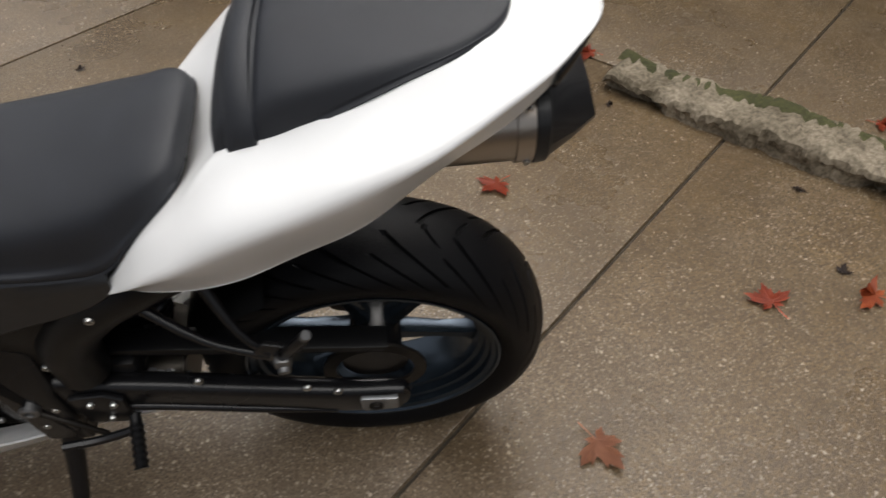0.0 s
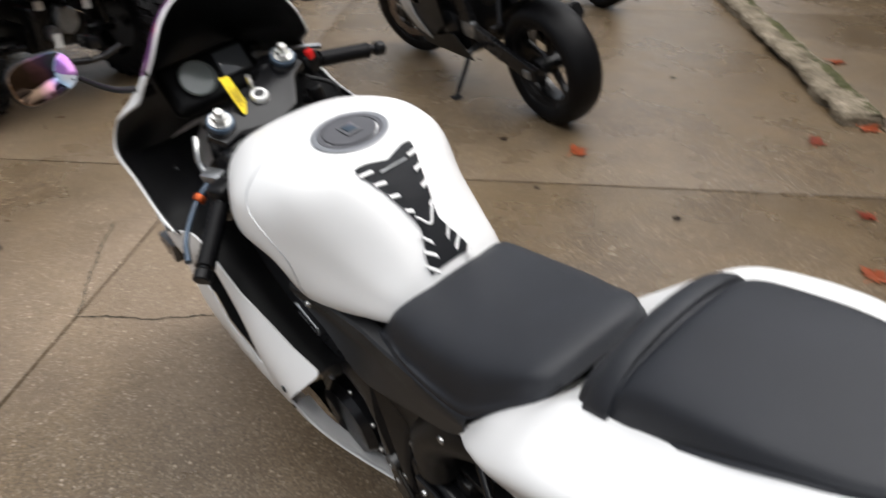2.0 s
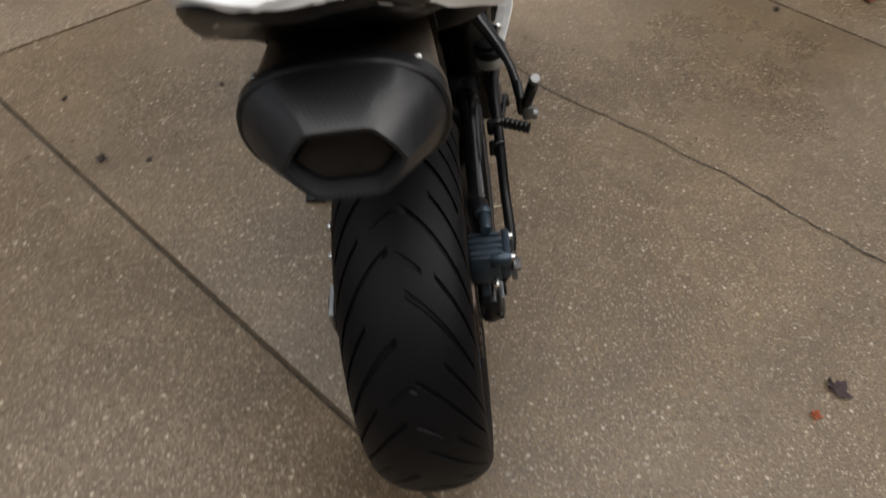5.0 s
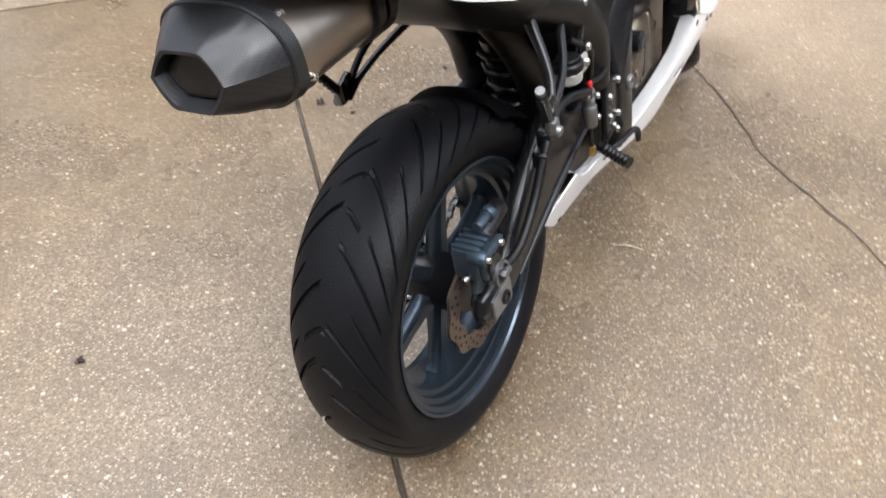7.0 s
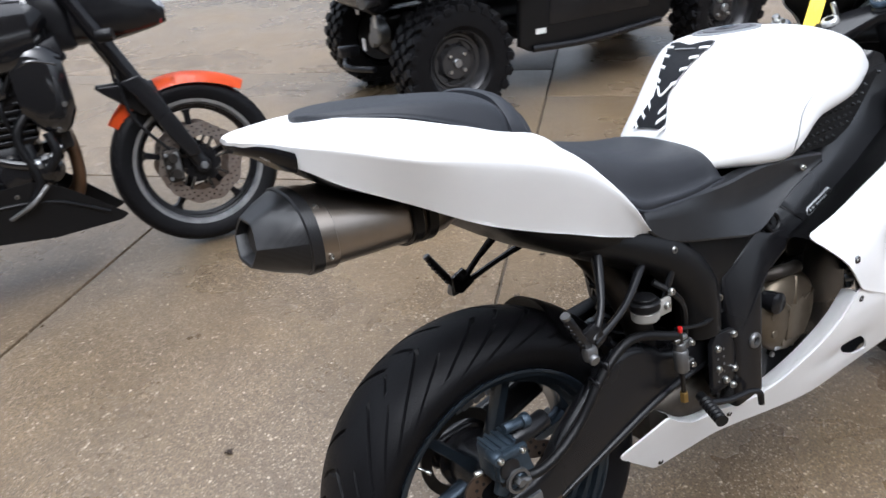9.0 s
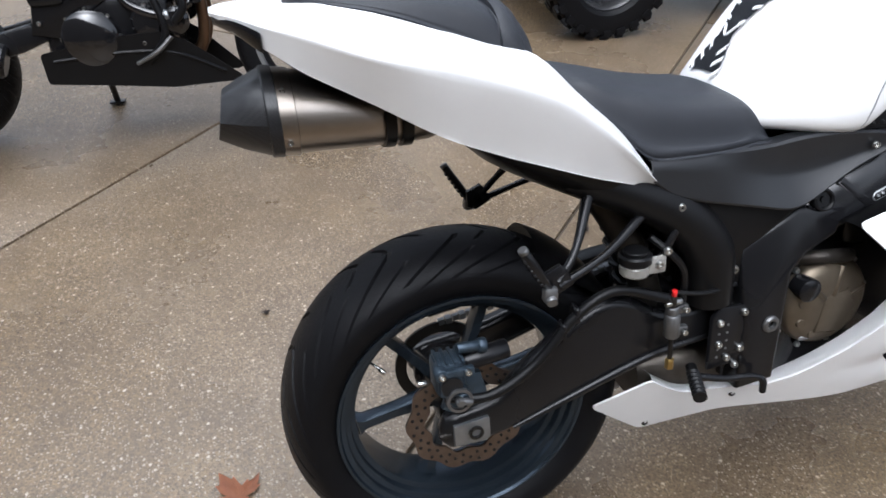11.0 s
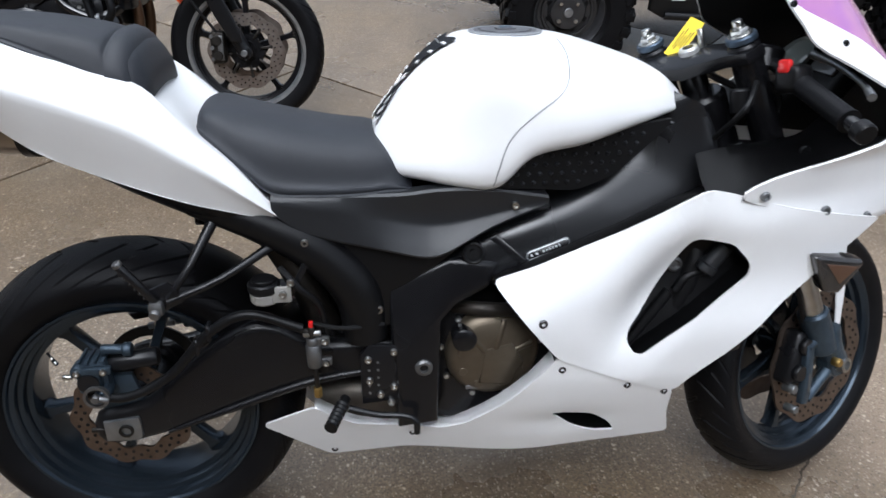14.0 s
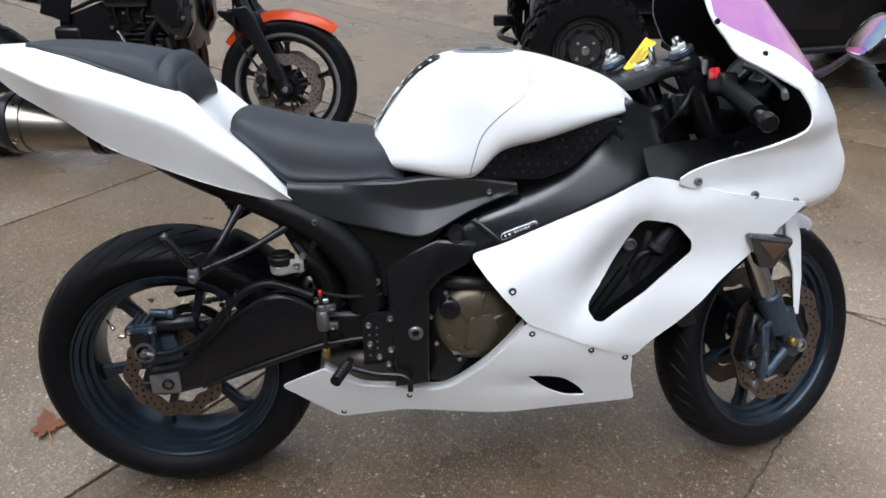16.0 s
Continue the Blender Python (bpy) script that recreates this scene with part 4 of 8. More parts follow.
    # tank
    K = [(0.470, [(0, 0.833), (0.035, 0.830), (0.06, 0.813), (0.07, 0.793), (0.065, 0.773), (0, 0.763)]),
         (0.495, [(0, 0.868), (0.050, 0.862), (0.080, 0.840), (0.104, 0.808), (0.104, 0.770), (0, 0.758)]),
         (0.55, [(0, 0.936), (0.060, 0.927), (0.098, 0.884), (0.126, 0.828), (0.130, 0.765), (0, 0.753)]),
         (0.61, [(0, 0.978), (0.072, 0.970), (0.118, 0.924), (0.143, 0.848), (0.150, 0.757), (0, 0.748)]),
         (0.665, [(0, 0.987), (0.085, 0.980), (0.142, 0.948), (0.166, 0.868), (0.164, 0.760), (0, 0.758)]),
         (0.72, [(0, 0.987), (0.09, 0.980), (0.150, 0.953), (0.184, 0.893), (0.172, 0.811), (0, 0.798)]),
         (0.80, [(0, 0.980), (0.09, 0.974), (0.156, 0.946), (0.192, 0.898), (0.178, 0.831), (0, 0.818)]),
         (0.88, [(0, 0.958), (0.09, 0.953), (0.140, 0.930), (0.166, 0.895), (0.158, 0.850), (0, 0.833)]),
         (0.95, [(0, 0.933), (0.075, 0.928), (0.112, 0.912), (0.132, 0.888), (0.126, 0.862), (0, 0.848)]),
         (0.992, [(0, 0.905), (0.055, 0.901), (0.083, 0.888), (0.098, 0.876), (0.092, 0.866), (0, 0.858)]),
         (1.014, [(0, 0.884), (0.04, 0.880), (0.065, 0.875), (0.075, 0.871), (0.065, 0.867), (0, 0.864)])]
    tank = part("fuel_tank", hull(K, 6, 5), WHITE, M, "pearl white fuel tank", sharp=60)
    cap = lathe([(0.0005, -0.012), (0.055, -0.012), (0.057, 0.0), (0.054, 0.004), (0.047, 0.004), (0.046, 0.0015), (0.044, 0.0015), (0.043, 0.005), (0.0005, 0.0055)], 48)
    tilt = Matrix.Translation((0.702, 0.0, 0.985)) @ Matrix.Rotation(radians(90), 4, 'X')
    capob = part("filler_cap", cap, mat("grey_filler_cap", (0.13, 0.13, 0.14), 0.4, 0.4, scale=40), tank, "grey round fuel filler cap", m=tilt)
    part("cap_ring", lathe([(0.054, 0.0), (0.062, 0.0), (0.064, 0.003), (0.058, 0.0045), (0.054, 0.003)], 48, closed=True), mat("pale_cap_ring", (0.45, 0.46, 0.48), 0.3, 0.8, scale=40), capob, "bright ring round the filler cap", m=tilt)
    flap = part("cap_flap", block((0.034, 0.028, 0.003), (0.702, 0.0, 0.9915), 0.001), mat("flap_grey", (0.15, 0.15, 0.16), 0.35, 0.4, scale=40), capob)
    part("lock", block((0.022, 0.017, 0.002), (0.702, 0.0, 0.9935), 0.0008), GUNMETAL, flap)
    # tank pad: dark shield with pale nicks
    pad_at, pad_half = [0.474, 0.488, 0.505, 0.515, 0.524, 0.543, 0.570, 0.598, 0.612], [0.040, 0.035, 0.023, 0.017, 0.019, 0.027, 0.038, 0.050, 0.053]
    surface = BVHTree.FromBMesh(hull(K, 6, 5))

    def on_tank(x, y, lift):
        hit, normal, _, _ = surface.ray_cast(Vector((x, y, 1.3)), Vector((0, 0, -1)))
        if hit is None:
            return Vector((x, y, 0.83))
        return hit + Vector((-0.5, 0, 0.87)) * (lift + 0.0025)

    rows = []
    for k in range(29):
        x = 0.476 + (0.612 - 0.476) * k / 28
        half = float(np.interp(x, pad_at, pad_half))
        row = []
        for j in range(11):
            y = half * (j / 5 - 1) + 0.003
            notch = 0.012 * max(0.0, 1 - abs(j / 5 - 1) * 1.4) if x > 0.598 else 0.0
            row.append(on_tank(x - notch, y, 0.0022))
        rows.append(row)
    bm = skin(rows, False, False)
    bmesh.ops.solidify(bm, geom=bm.faces[:], thickness=0.0016)
    part("tank_pad", bm, SEAT, tank, "black spine-shaped rubber tank pad", sharp=30)
    for x, f in ((0.482, 0.30), (0.494, 0.48), (0.506, 0.46), (0.534, 0.42), (0.555, 0.40), (0.576, 0.38), (0.597, 0.36)):
        for s in both:
            half = float(np.interp(x, pad_at, pad_half))
            a, b = (x + 0.002 * s, 0.003 + s * half * 1.06), (x + 0.002 * s - (0.010 if x < 0.51 else 0.004), 0.003 + s * half * (1.0 - f))
            strip = [[on_tank(px + dx, py, h) for px, py in [(a[0] + (b[0] - a[0]) * q, a[1] + (b[1] - a[1]) * q) for q in np.linspace(0, 1, 4)]] for dx, h in ((-0.0027, 0.001), (-0.0021, 0.0042), (0.0021, 0.0042), (0.0027, 0.001))]
            part("pad_slot", skin(strip, False, False), WHITE, tank)
    arc = [on_tank(0.516 - 0.006 * math.cos(3 * q) + 0.004, 0.003 + 0.017 * q, 0.003) for q in np.linspace(-1, 1, 11)]
    part("pad_slot", tube(arc, 0.0024, 6, 1), WHITE, tank)
    part("pad_line", tube([on_tank(0.588, y, 0.004) for y in np.linspace(-0.022, 0.026, 5)], 0.0016, 6, 1), GREYMETAL, tank, "thin grey line of small print")
    # the seam across each flank of the tank
    for s in both:
        line = []
        for x, z in bez([(0.775, 0.985), (0.774, 0.958), (0.760, 0.919), (0.711, 0.878), (0.678, 0.840), (0.661, 0.79), (0.655, 0.762)], 6):
            hit, normal, _, _ = surface.ray_cast(Vector((x, s * 0.4, z)), Vector((0, -s, 0)))
            if hit is not None:
                line.append(tuple(hit))
        part("seam", tube(line, 0.0012, 6, 1), GREYMETAL, tank, "fine seam line in the paint")

    # frame, covers and rear tubes on both sides
    spar = [(0.478, 0.572), (0.676, 0.675), (0.856, 0.768), (0.930, 0.835), (0.965, 0.872), (1.003, 0.862), (1.025, 0.822), (1.018, 0.745), (0.90, 0.675), (0.72, 0.60), (0.60, 0.545), (0.572, 0.515), (0.565, 0.30), (0.49, 0.293), (0.485, 0.45)]
    for s in both:
        bm = slab([tuple(p) for p in bez(spar, 3, True)], 0.080, 0.128, 0.012, 3)
        lean_in(bm)
        fr = part("frame_spar", flip(bm) if s < 0 else bm, BLACK, M, "satin black twin-spar frame side")
        plate = slab([(0.478, 0.572), (0.585, 0.628), (0.68, 0.62), (0.655, 0.572), (0.60, 0.545), (0.572, 0.515), (0.565, 0.30), (0.49, 0.293), (0.485, 0.45)], 0.110, 0.168, 0.012, 3)
        part("pivot_plate", flip(lean_in(plate)) if s < 0 else lean_in(plate), BLACK, fr)
        # the upper spar: a broad rounded beam from the pivot to the steering head
        upper = bez([(0.560, 0.612), (0.655, 0.668), (0.735, 0.700), (0.795, 0.724), (0.850, 0.758), (0.895, 0.802), (0.930, 0.850), (0.952, 0.882), (0.982, 0.894)], 5)
        lower = bez([(0.600, 0.545), (0.690, 0.583), (0.770, 0.615), (0.860, 0.640), (0.960, 0.672), (1.044, 0.712), (1.064, 0.770), (1.048, 0.835), (1.022, 0.876)], 5)
        rows = []
        for j, ((ux, uz), (lx, lz)) in enumerate(zip(upper, lower)):
            f = j / (len(upper) - 1)
            y0, narrow = 0.1655, 0.030 * max(0.0, f - 0.45) / 0.55 + 0.014 * max(0.0, 1 - f / 0.16)
            rise = 0.27 * math.hypot(lx - ux, lz - uz)
            row = []
            for q, d in ((-0.10, 0.085), (-0.10, 0.052), (-0.07, 0.034), (-0.02, 0.020), (0.06, 0.009), (0.16, 0.003), (0.30, 0.0), (0.48, 0.001), (0.66, 0.0), (0.84, 0.002), (0.96, 0.010), (1.03, 0.028), (1.04, 0.07)):
                row.append((ux + (lx - ux) * q, s * (y0 - narrow - d - rise * (1 - min(1.0, max(0.0, q)) * 0.9)), uz + (lz - uz) * q))
            rows.append(row)
        bm = skin(rows, False, True)
        bmesh.ops.recalc_face_normals(bm, faces=bm.faces)
        part("spar_shell", bm, SHEEN, fr, "broad rounded glossy black frame beam", sharp=50)
        rib = slab([(0.655, 0.66), (0.668, 0.668), (0.735, 0.61), (0.722, 0.602)], 0.160, 0.1705, 0.003)
        part("rib", flip(lean_in(rib)) if s < 0 else lean_in(rib), BLACK, fr)
        liner = []
        for k in range(13):
            x = 0.66 + 0.36 * k / 12
            edge = 0.607 + (x - 0.65) * 0.426
            yo = side_depth(x, edge - 0.012) - 0.007
            liner.append([(x, s * (yo + (0.12 - yo) * t), edge - 0.012 + 0.012 * math.sin(math.pi * t) - 0.03 * t) for t in np.linspace(0, 1, 6)])
        bm = skin(liner, False, False)
        bmesh.ops.solidify(bm, geom=bm.faces[:], thickness=0.003)
        part("inner_liner", bm, SATIN, fr, "matt black liner between frame and fairing")
        plug = lathe([(0.019, s * 0.158), (0.019, s * 0.1735), (0.016, s * 0.1750), (0.0135, s * 0.1735), (0.0125, s * 0.170), (0.006, s * 0.170), (0.0055, s * 0.173), (0.0005, s * 0.173)], 24, (0.628, 0, 0.636))
        part("frame_plug", lean_in(plug), SATIN, fr)
        pv = lathe([(0.016, s * 0.147), (0.016, s * 0.171), (0.013, s * 0.174), (0.0085, s * 0.174), (0.0075, s * 0.166), (0.0005, s * 0.166)], 24, (0.538, 0, 0.425))
        piv = part("pivot_bolt", pv, DULLALLOY, fr, "bare alloy swingarm pivot bolt")
        part("bolt_socket", rod((0.538, s * 0.160, 0.425), (0.538, s * 0.1675, 0.425), 0.0072, 6), BLACK, piv)
        def pill(cx, cz, ln, ht, y0, y1):
            out = []
            for k in range(20):
                a = 2 * math.pi * k / 20
                px = math.copysign(ln / 2 - ht / 2, math.cos(a)) + ht / 2 * math.cos(a)
                out.append((cx + px, cz + ht / 2 * math.sin(a) + 0.36 * px))
            return slab(out, y0, y1, 0.0008, 1)

        badge = pill(0.757, 0.641, 0.076, 0.016, 0.164, 0.1700)
        bdg = part("badge", flip(lean_in(badge)) if s < 0 else lean_in(badge), ALLOY, fr, "slim dark frame badge with a bare metal rim")
        plate = pill(0.757, 0.641, 0.072, 0.0115, 0.1695, 0.1708)
        part("badge_plate", flip(lean_in(plate)) if s < 0 else lean_in(plate), BLACK, bdg)
        for q, ln in ((0.726, 0.005), (0.734, 0.006), (0.747, 0.004), (0.753, 0.003), (0.758, 0.004), (0.764, 0.003), (0.769, 0.004), (0.775, 0.003)):
            bar = block((ln, 0.0010, 0.0040), (q + ln / 2, s * 0.1711, 0.641 + (q + ln / 2 - 0.757) * 0.36), 0.0003, 1)
            part("badge_bar", lean_in(bar), ALLOY, bdg)
        rows = []
        for x in np.linspace(0.296, 0.750, 41):
            at = [0.30, 0.36, 0.42, 0.455, 0.513, 0.56, 0.61, 0.66, 0.754]
            hi = float(np.interp(x, at, [0.755, 0.753, 0.751, 0.750, 0.749, 0.755, 0.757, 0.755, 0.742]))
            fold = float(np.interp(x, at, [0.742, 0.732, 0.722, 0.713, 0.696, 0.688, 0.694, 0.708, 0.733]))
            lo = float(np.interp(x, [0.296, 0.33, 0.386, 0.501, 0.545, 0.562, 0.585, 0.609, 0.657, 0.705, 0.754], [0.725, 0.694, 0.675, 0.648, 0.637, 0.637, 0.647, 0.661, 0.688, 0.708, 0.726]))
            flare = float(np.interp(x, at, [0.004, 0.007, 0.010, 0.013, 0.018, 0.019, 0.012, 0.005, 0.0]))
            tuck = float(np.interp(x, at, [0.003, 0.005, 0.005, 0.002, -0.005, -0.009, -0.009, -0.007, 0.0]))
            out = 0.020 * max(0.0, x - 0.55) / 0.20
            y0 = 0.148
            sect = [(0.120, hi + 0.001), (y0 - 0.004, hi), (y0, hi - 0.004), (y0 + 0.5 * tuck, hi - 0.5 * (hi - fold)), (y0 + tuck, fold + 0.004), (y0 + tuck + 0.12 * (flare - tuck), fold - 0.10 * (fold - lo)), (y0 + tuck + 0.65 * (flare - tuck), fold - 0.55 * (fold - lo)), (y0 + flare, lo + 0.004), (y0 - 0.002 + flare, lo), (y0 - 0.022 + flare, lo - 0.002)]
            rows.append([(x, y + out, z) for y, z in sect])
        rows = np.array(rows)
        for _ in range(3):
            rows[1:-1] = 0.25 * rows[:-2] + 0.5 * rows[1:-1] + 0.25 * rows[2:]
        bm = skin(rows, False, False)
        bmesh.ops.recalc_face_normals(bm, faces=bm.faces)
        bmesh.ops.solidify(bm, geom=bm.faces[:], thickness=0.003)
        sc = part("side_cover", flip(bm) if s < 0 else bm, COVER, M, "dark grey plastic side cover", sharp=30)
        bolt((0.694, s * 0.163, 0.727), 0.0075, s, sc)
        gus = slab([(0.40, 0.675), (0.56, 0.655), (0.61, 0.645), (0.52, 0.575), (0.49, 0.50), (0.43, 0.49)], 0.095, 0.142, 0.010, 2)
        part("frame_gusset", flip(gus) if s < 0 else gus, SATIN, fr, "matt black panel under the side cover")
        grip = [(0.662, 0.755), (0.690, 0.795), (0.72, 0.818), (0.79, 0.834), (0.88, 0.851), (0.960, 0.864), (0.930, 0.832), (0.860, 0.768), (0.80, 0.746)]
        bm = sheet(grip, [], lambda x, z: 0.156, 0.01, 0.04)
        tg = part("tank_grip", flip(bm) if s < 0 else bm, SATIN, M, "black studded rubber tank grip")
        studs = bmesh.new()
        for i in range(16):
            for j in range(7):
                x, z = 0.668 + i * 0.019 + 0.0095 * (j % 2), 0.762 + j * 0.0155
                if z < np.interp(x, [0.662, 0.69, 0.72, 0.79, 0.95], [0.75, 0.784, 0.808, 0.825, 0.856]) and z > np.interp(x, [0.66, 0.8, 0.856, 0.925], [0.758, 0.757, 0.779, 0.84]):
                    bmesh.ops.create_cone(studs, cap_ends=True, segments=8, radius1=0.0042, radius2=0.0015, depth=0.006, matrix=Matrix.Translation((x, s * 0.159, z)) @ Matrix.Rotation(radians(-90 * s), 4, 'X'))
        tagged(part("grip_stud", studs, COVER, tg), "small rubber studs", kind="stuff")
        tubep = [(0.17, s * 0.115, 0.745), (0.27, s * 0.122, 0.703), (0.36, s * 0.124, 0.652), (0.425, s * 0.124, 0.572), (0.44, s * 0.122, 0.475)]
        part("subframe_cover", tube(tubep, [0.028, 0.034, 0.042, 0.044, 0.040], 16, 6), SATIN, M, "matt black curved subframe cover")
        bolt((0.345, s * 0.158, 0.676), 0.007, s, M)
        bolt((0.462, s * 0.150, 0.540), 0.008, s, M)
        # triangular pillion peg hanger
        A, B, C = (0.112, s * 0.19, 0.590), (0.200, s * 0.13, 0.712), (0.305, s * 0.13, 0.672)
        web = slab([(0.100, 0.590), (0.100, 0.622), (0.128, 0.634), (0.140, 0.622), (0.150, 0.598), (0.118, 0.582)], s * 0.183, s * 0.193, 0.003)
        hang = part("pillion_hanger", joined(tube([B, (0.160, s * 0.175, 0.648), (0.125, s * 0.19, 0.605)], [0.010, 0.0062, 0.0068], 10, 4), tube([C, (0.21, s * 0.175, 0.628), (0.125, s * 0.19, 0.598)], [0.0095, 0.0062, 0.0068], 10, 4), web), BLACK, M, "black cast pillion footrest hanger")
        part("footpeg", joined(rod((0.108, s * 0.195, 0.602), (0.064, s * 0.205, 0.674), 0.0075)), BLACK, hang, "folded black pillion footpeg")
        for k in range(6):
            q = (k + 1.5) / 8
            part("tooth", block((0.006, 0.012, 0.006), (0.108 - 0.044 * q - 0.006, s * (0.195 + 0.010 * q), 0.602 + 0.072 * q - 0.003), 0.0015, 1), BLACK, hang)
        part("peg_tip", rod((0.066, s * 0.2045, 0.671), (0.062, s * 0.206, 0.678), 0.0078), DULLALLOY, hang, "bare alloy tip of the footpeg")
        part("peg_pivot", joined(block((0.024, 0.018, 0.026), (0.108, s * 0.198, 0.592), 0.007), rod((0.108, s * 0.196, 0.588), (0.106, s * 0.212, 0.584), 0.009, 10)), DULLALLOY, hang, "dull alloy footrest pivot")

    # engine and its covers
    eng = part("engine", block((0.36, 0.26, 0.26), (0.74, 0, 0.40), 0.03), BLACK, M, "black engine crankcase")
    part("cylinder_block", block((0.24, 0.24, 0.24), (0.83, 0, 0.56), 0.03), BLACK, eng)
    part("oil_sump", block((0.20, 0.22, 0.12), (0.62, 0, 0.32), 0.03), BLACK, eng)
    clutch = lathe([(0.086, -0.11), (0.088, -0.140), (0.082, -0.152), (0.068, -0.160), (0.035, -0.164), (0.0005, -0.164)], 40, (0.668, 0, 0.432))
    cc = part("clutch_cover", clutch, BRONZE, eng, "bronze clutch cover with ribs")
    for a in (20, 75, 130):
        r = rod((0.665 + 0.02 * math.cos(radians(a)), -0.161, 0.43 + 0.02 * math.sin(radians(a))), (0.665 + 0.078 * math.cos(radians(a)), -0.155, 0.43 + 0.078 * math.sin(radians(a))), 0.007, 10)
        part("rib", r, BRONZE, cc)
    for a, r in ((165, 0.058), (205, 0.060), (245, 0.060), (290, 0.058), (335, 0.055)):
        part("boss", rod((0.665 + r * math.cos(radians(a)), -0.150, 0.43 + r * math.sin(radians(a))), (0.665 + r * math.cos(radians(a)), -0.162, 0.43 + r * math.sin(radians(a))), 0.009, 10), BRONZE, cc)
    part("facet", slab([(0.640, 0.380), (0.652, 0.452), (0.700, 0.462), (0.722, 0.420), (0.700, 0.372)], -0.158, -0.167, 0.006, 2), BRONZE, cc)
    part("cover_label", block((0.022, 0.0016, 0.008), (0.628, -0.155, 0.366), 0.0005, 1), ALLOY, cc, "small pale label on the cover")
    part("coolant_elbow", tube([(0.600, -0.120, 0.520), (0.640, -0.150, 0.528), (0.690, -0.150, 0.522), (0.720, -0.130, 0.508)], 0.013, 12), SOOT, eng, "stained coolant elbow")
    part("oil_cap", lathe([(0.022, -0.14), (0.022, -0.169), (0.018, -0.172), (0.0005, -0.172)], 24, (0.612, 0, 0.475)), BLACK, eng)
    for k in range(9):
        a = radians(40 * k + 10)
        bolt((0.665 + 0.094 * math.cos(a), -0.135, 0.43 + 0.094 * math.sin(a)), 0.006, -1, eng)
    gen = lathe([(0.085, 0.13), (0.087, 0.155), (0.075, 0.172), (0.03, 0.178), (0.0005, 0.178)], 36, (0.70, 0, 0.40))
    part("generator_cover", gen, BLACK, eng, "black round generator cover")
    part("sprocket_cover", slab([(0.46, 0.36), (0.46, 0.47), (0.52, 0.50), (0.60, 0.47), (0.60, 0.36)], 0.10, 0.155, 0.015, 3), BLACK, eng)
    for k in range(7):
        a = radians(51 * k)
        bolt((0.70 + 0.09 * math.cos(a), 0.148, 0.40 + 0.09 * math.sin(a)), 0.006, 1, eng)
    for s in both:
        part("water_hose", tube([(0.90, s * 0.12, 0.45), (0.98, s * 0.17, 0.50), (1.02, s * 0.17, 0.60), (1.03, s * 0.14, 0.68)], 0.02, 12), SATIN, eng)
        part("radiator_clamp", lathe([(0.024, s * 0.15), (0.026, s * 0.165), (0.02, s * 0.172), (0.0005, s * 0.172)], 16, (1.05, 0, 0.595)), SOOT, eng)
        bolt((1.02, s * 0.170, 0.632), 0.010, s, eng)
    rad = block((0.04, 0.34, 0.30), (1.08, 0, 0.55), 0.008)
    rad.transform(Matrix.Translation((1.08, 0, 0.55)) @ Matrix.Rotation(radians(-20), 4, 'Y') @ Matrix.Translation((-1.08, 0, -0.55)))
    part("radiator", rad, BLACK, M, "black radiator behind the front wheel")
    part("header_pipe", tube([(0.92, -0.05, 0.45), (0.97, -0.05, 0.33), (0.85, -0.03, 0.27), (0.55, 0.0, 0.27)], 0.035, 14), BLACK, M)

    part("collector_box", hull([(0.34, [(0, 0.335), (0.06, 0.33), (0.075, 0.29), (0.06, 0.24), (0, 0.235)]), (0.44, [(0, 0.35), (0.08, 0.345), (0.10, 0.29), (0.08, 0.23), (0, 0.225)]), (0.62, [(0, 0.33), (0.08, 0.325), (0.10, 0.28), (0.08, 0.23), (0, 0.225)])], 4, 3), mat("stained_steel", (0.16, 0.145, 0.125), 0.45, 0.85, color2=(0.08, 0.07, 0.06), scale=25), M, "stained steel exhaust collector box")

    # foot controls, right
    hr = part("footrest_plate", slab([(0.425, 0.35), (0.425, 0.455), (0.44, 0.475), (0.49, 0.47), (0.50, 0.40), (0.49, 0.355)], -0.150, -0.162, 0.004), BLACK, M, "drilled black footrest plate")
    for j in range(5):
        for i in range(2):
            part("hole", lathe([(0.0026, -0.1622), (0.0026, -0.1628), (0.0005, -0.1628)], 8, (0.440 + i * 0.016, 0, 0.375 + j * 0.016)), ALLOY, hr)
    for x, z in ((0.439, 0.446), (0.485, 0.459), (0.459, 0.371), (0.484, 0.386), (0.440, 0.402), (0.478, 0.352)):
        bolt((x, -0.162, z), 0.007, -1, hr)
    part("rider_footpeg", tube([tuple(np.array((0.395, -0.155, 0.362)) + (np.array((0.368, -0.225, 0.352)) - np.array((0.395, -0.155, 0.362))) * q) for q in np.linspace(0, 1, 17)], [0.010 if k % 2 or k < 3 else 0.0125 for k in range(17)], 12, 0), SATIN, M, "ribbed black rider footpeg")
    part("brake_pedal", tube([(0.40, -0.170, 0.350), (0.45, -0.178, 0.338), (0.50, -0.185, 0.335), (0.520, -0.190, 0.325), (0.522, -0.192, 0.300)], [0.007, 0.006, 0.006, 0.007, 0.006], 10), BLACK, M, "black brake pedal")
    mc = part("rear_master_cylinder", joined(rod((0.346, -0.160, 0.440), (0.345, -0.160, 0.484), 0.0135), rod((0.345, -0.160, 0.482), (0.344, -0.160, 0.498), 0.010), block((0.040, 0.012, 0.016), (0.354, -0.158, 0.490), 0.003), block((0.040, 0.012, 0.016), (0.356, -0.158, 0.448), 0.003)), DULLALLOY, M, "dull alloy rear brake master cylinder")
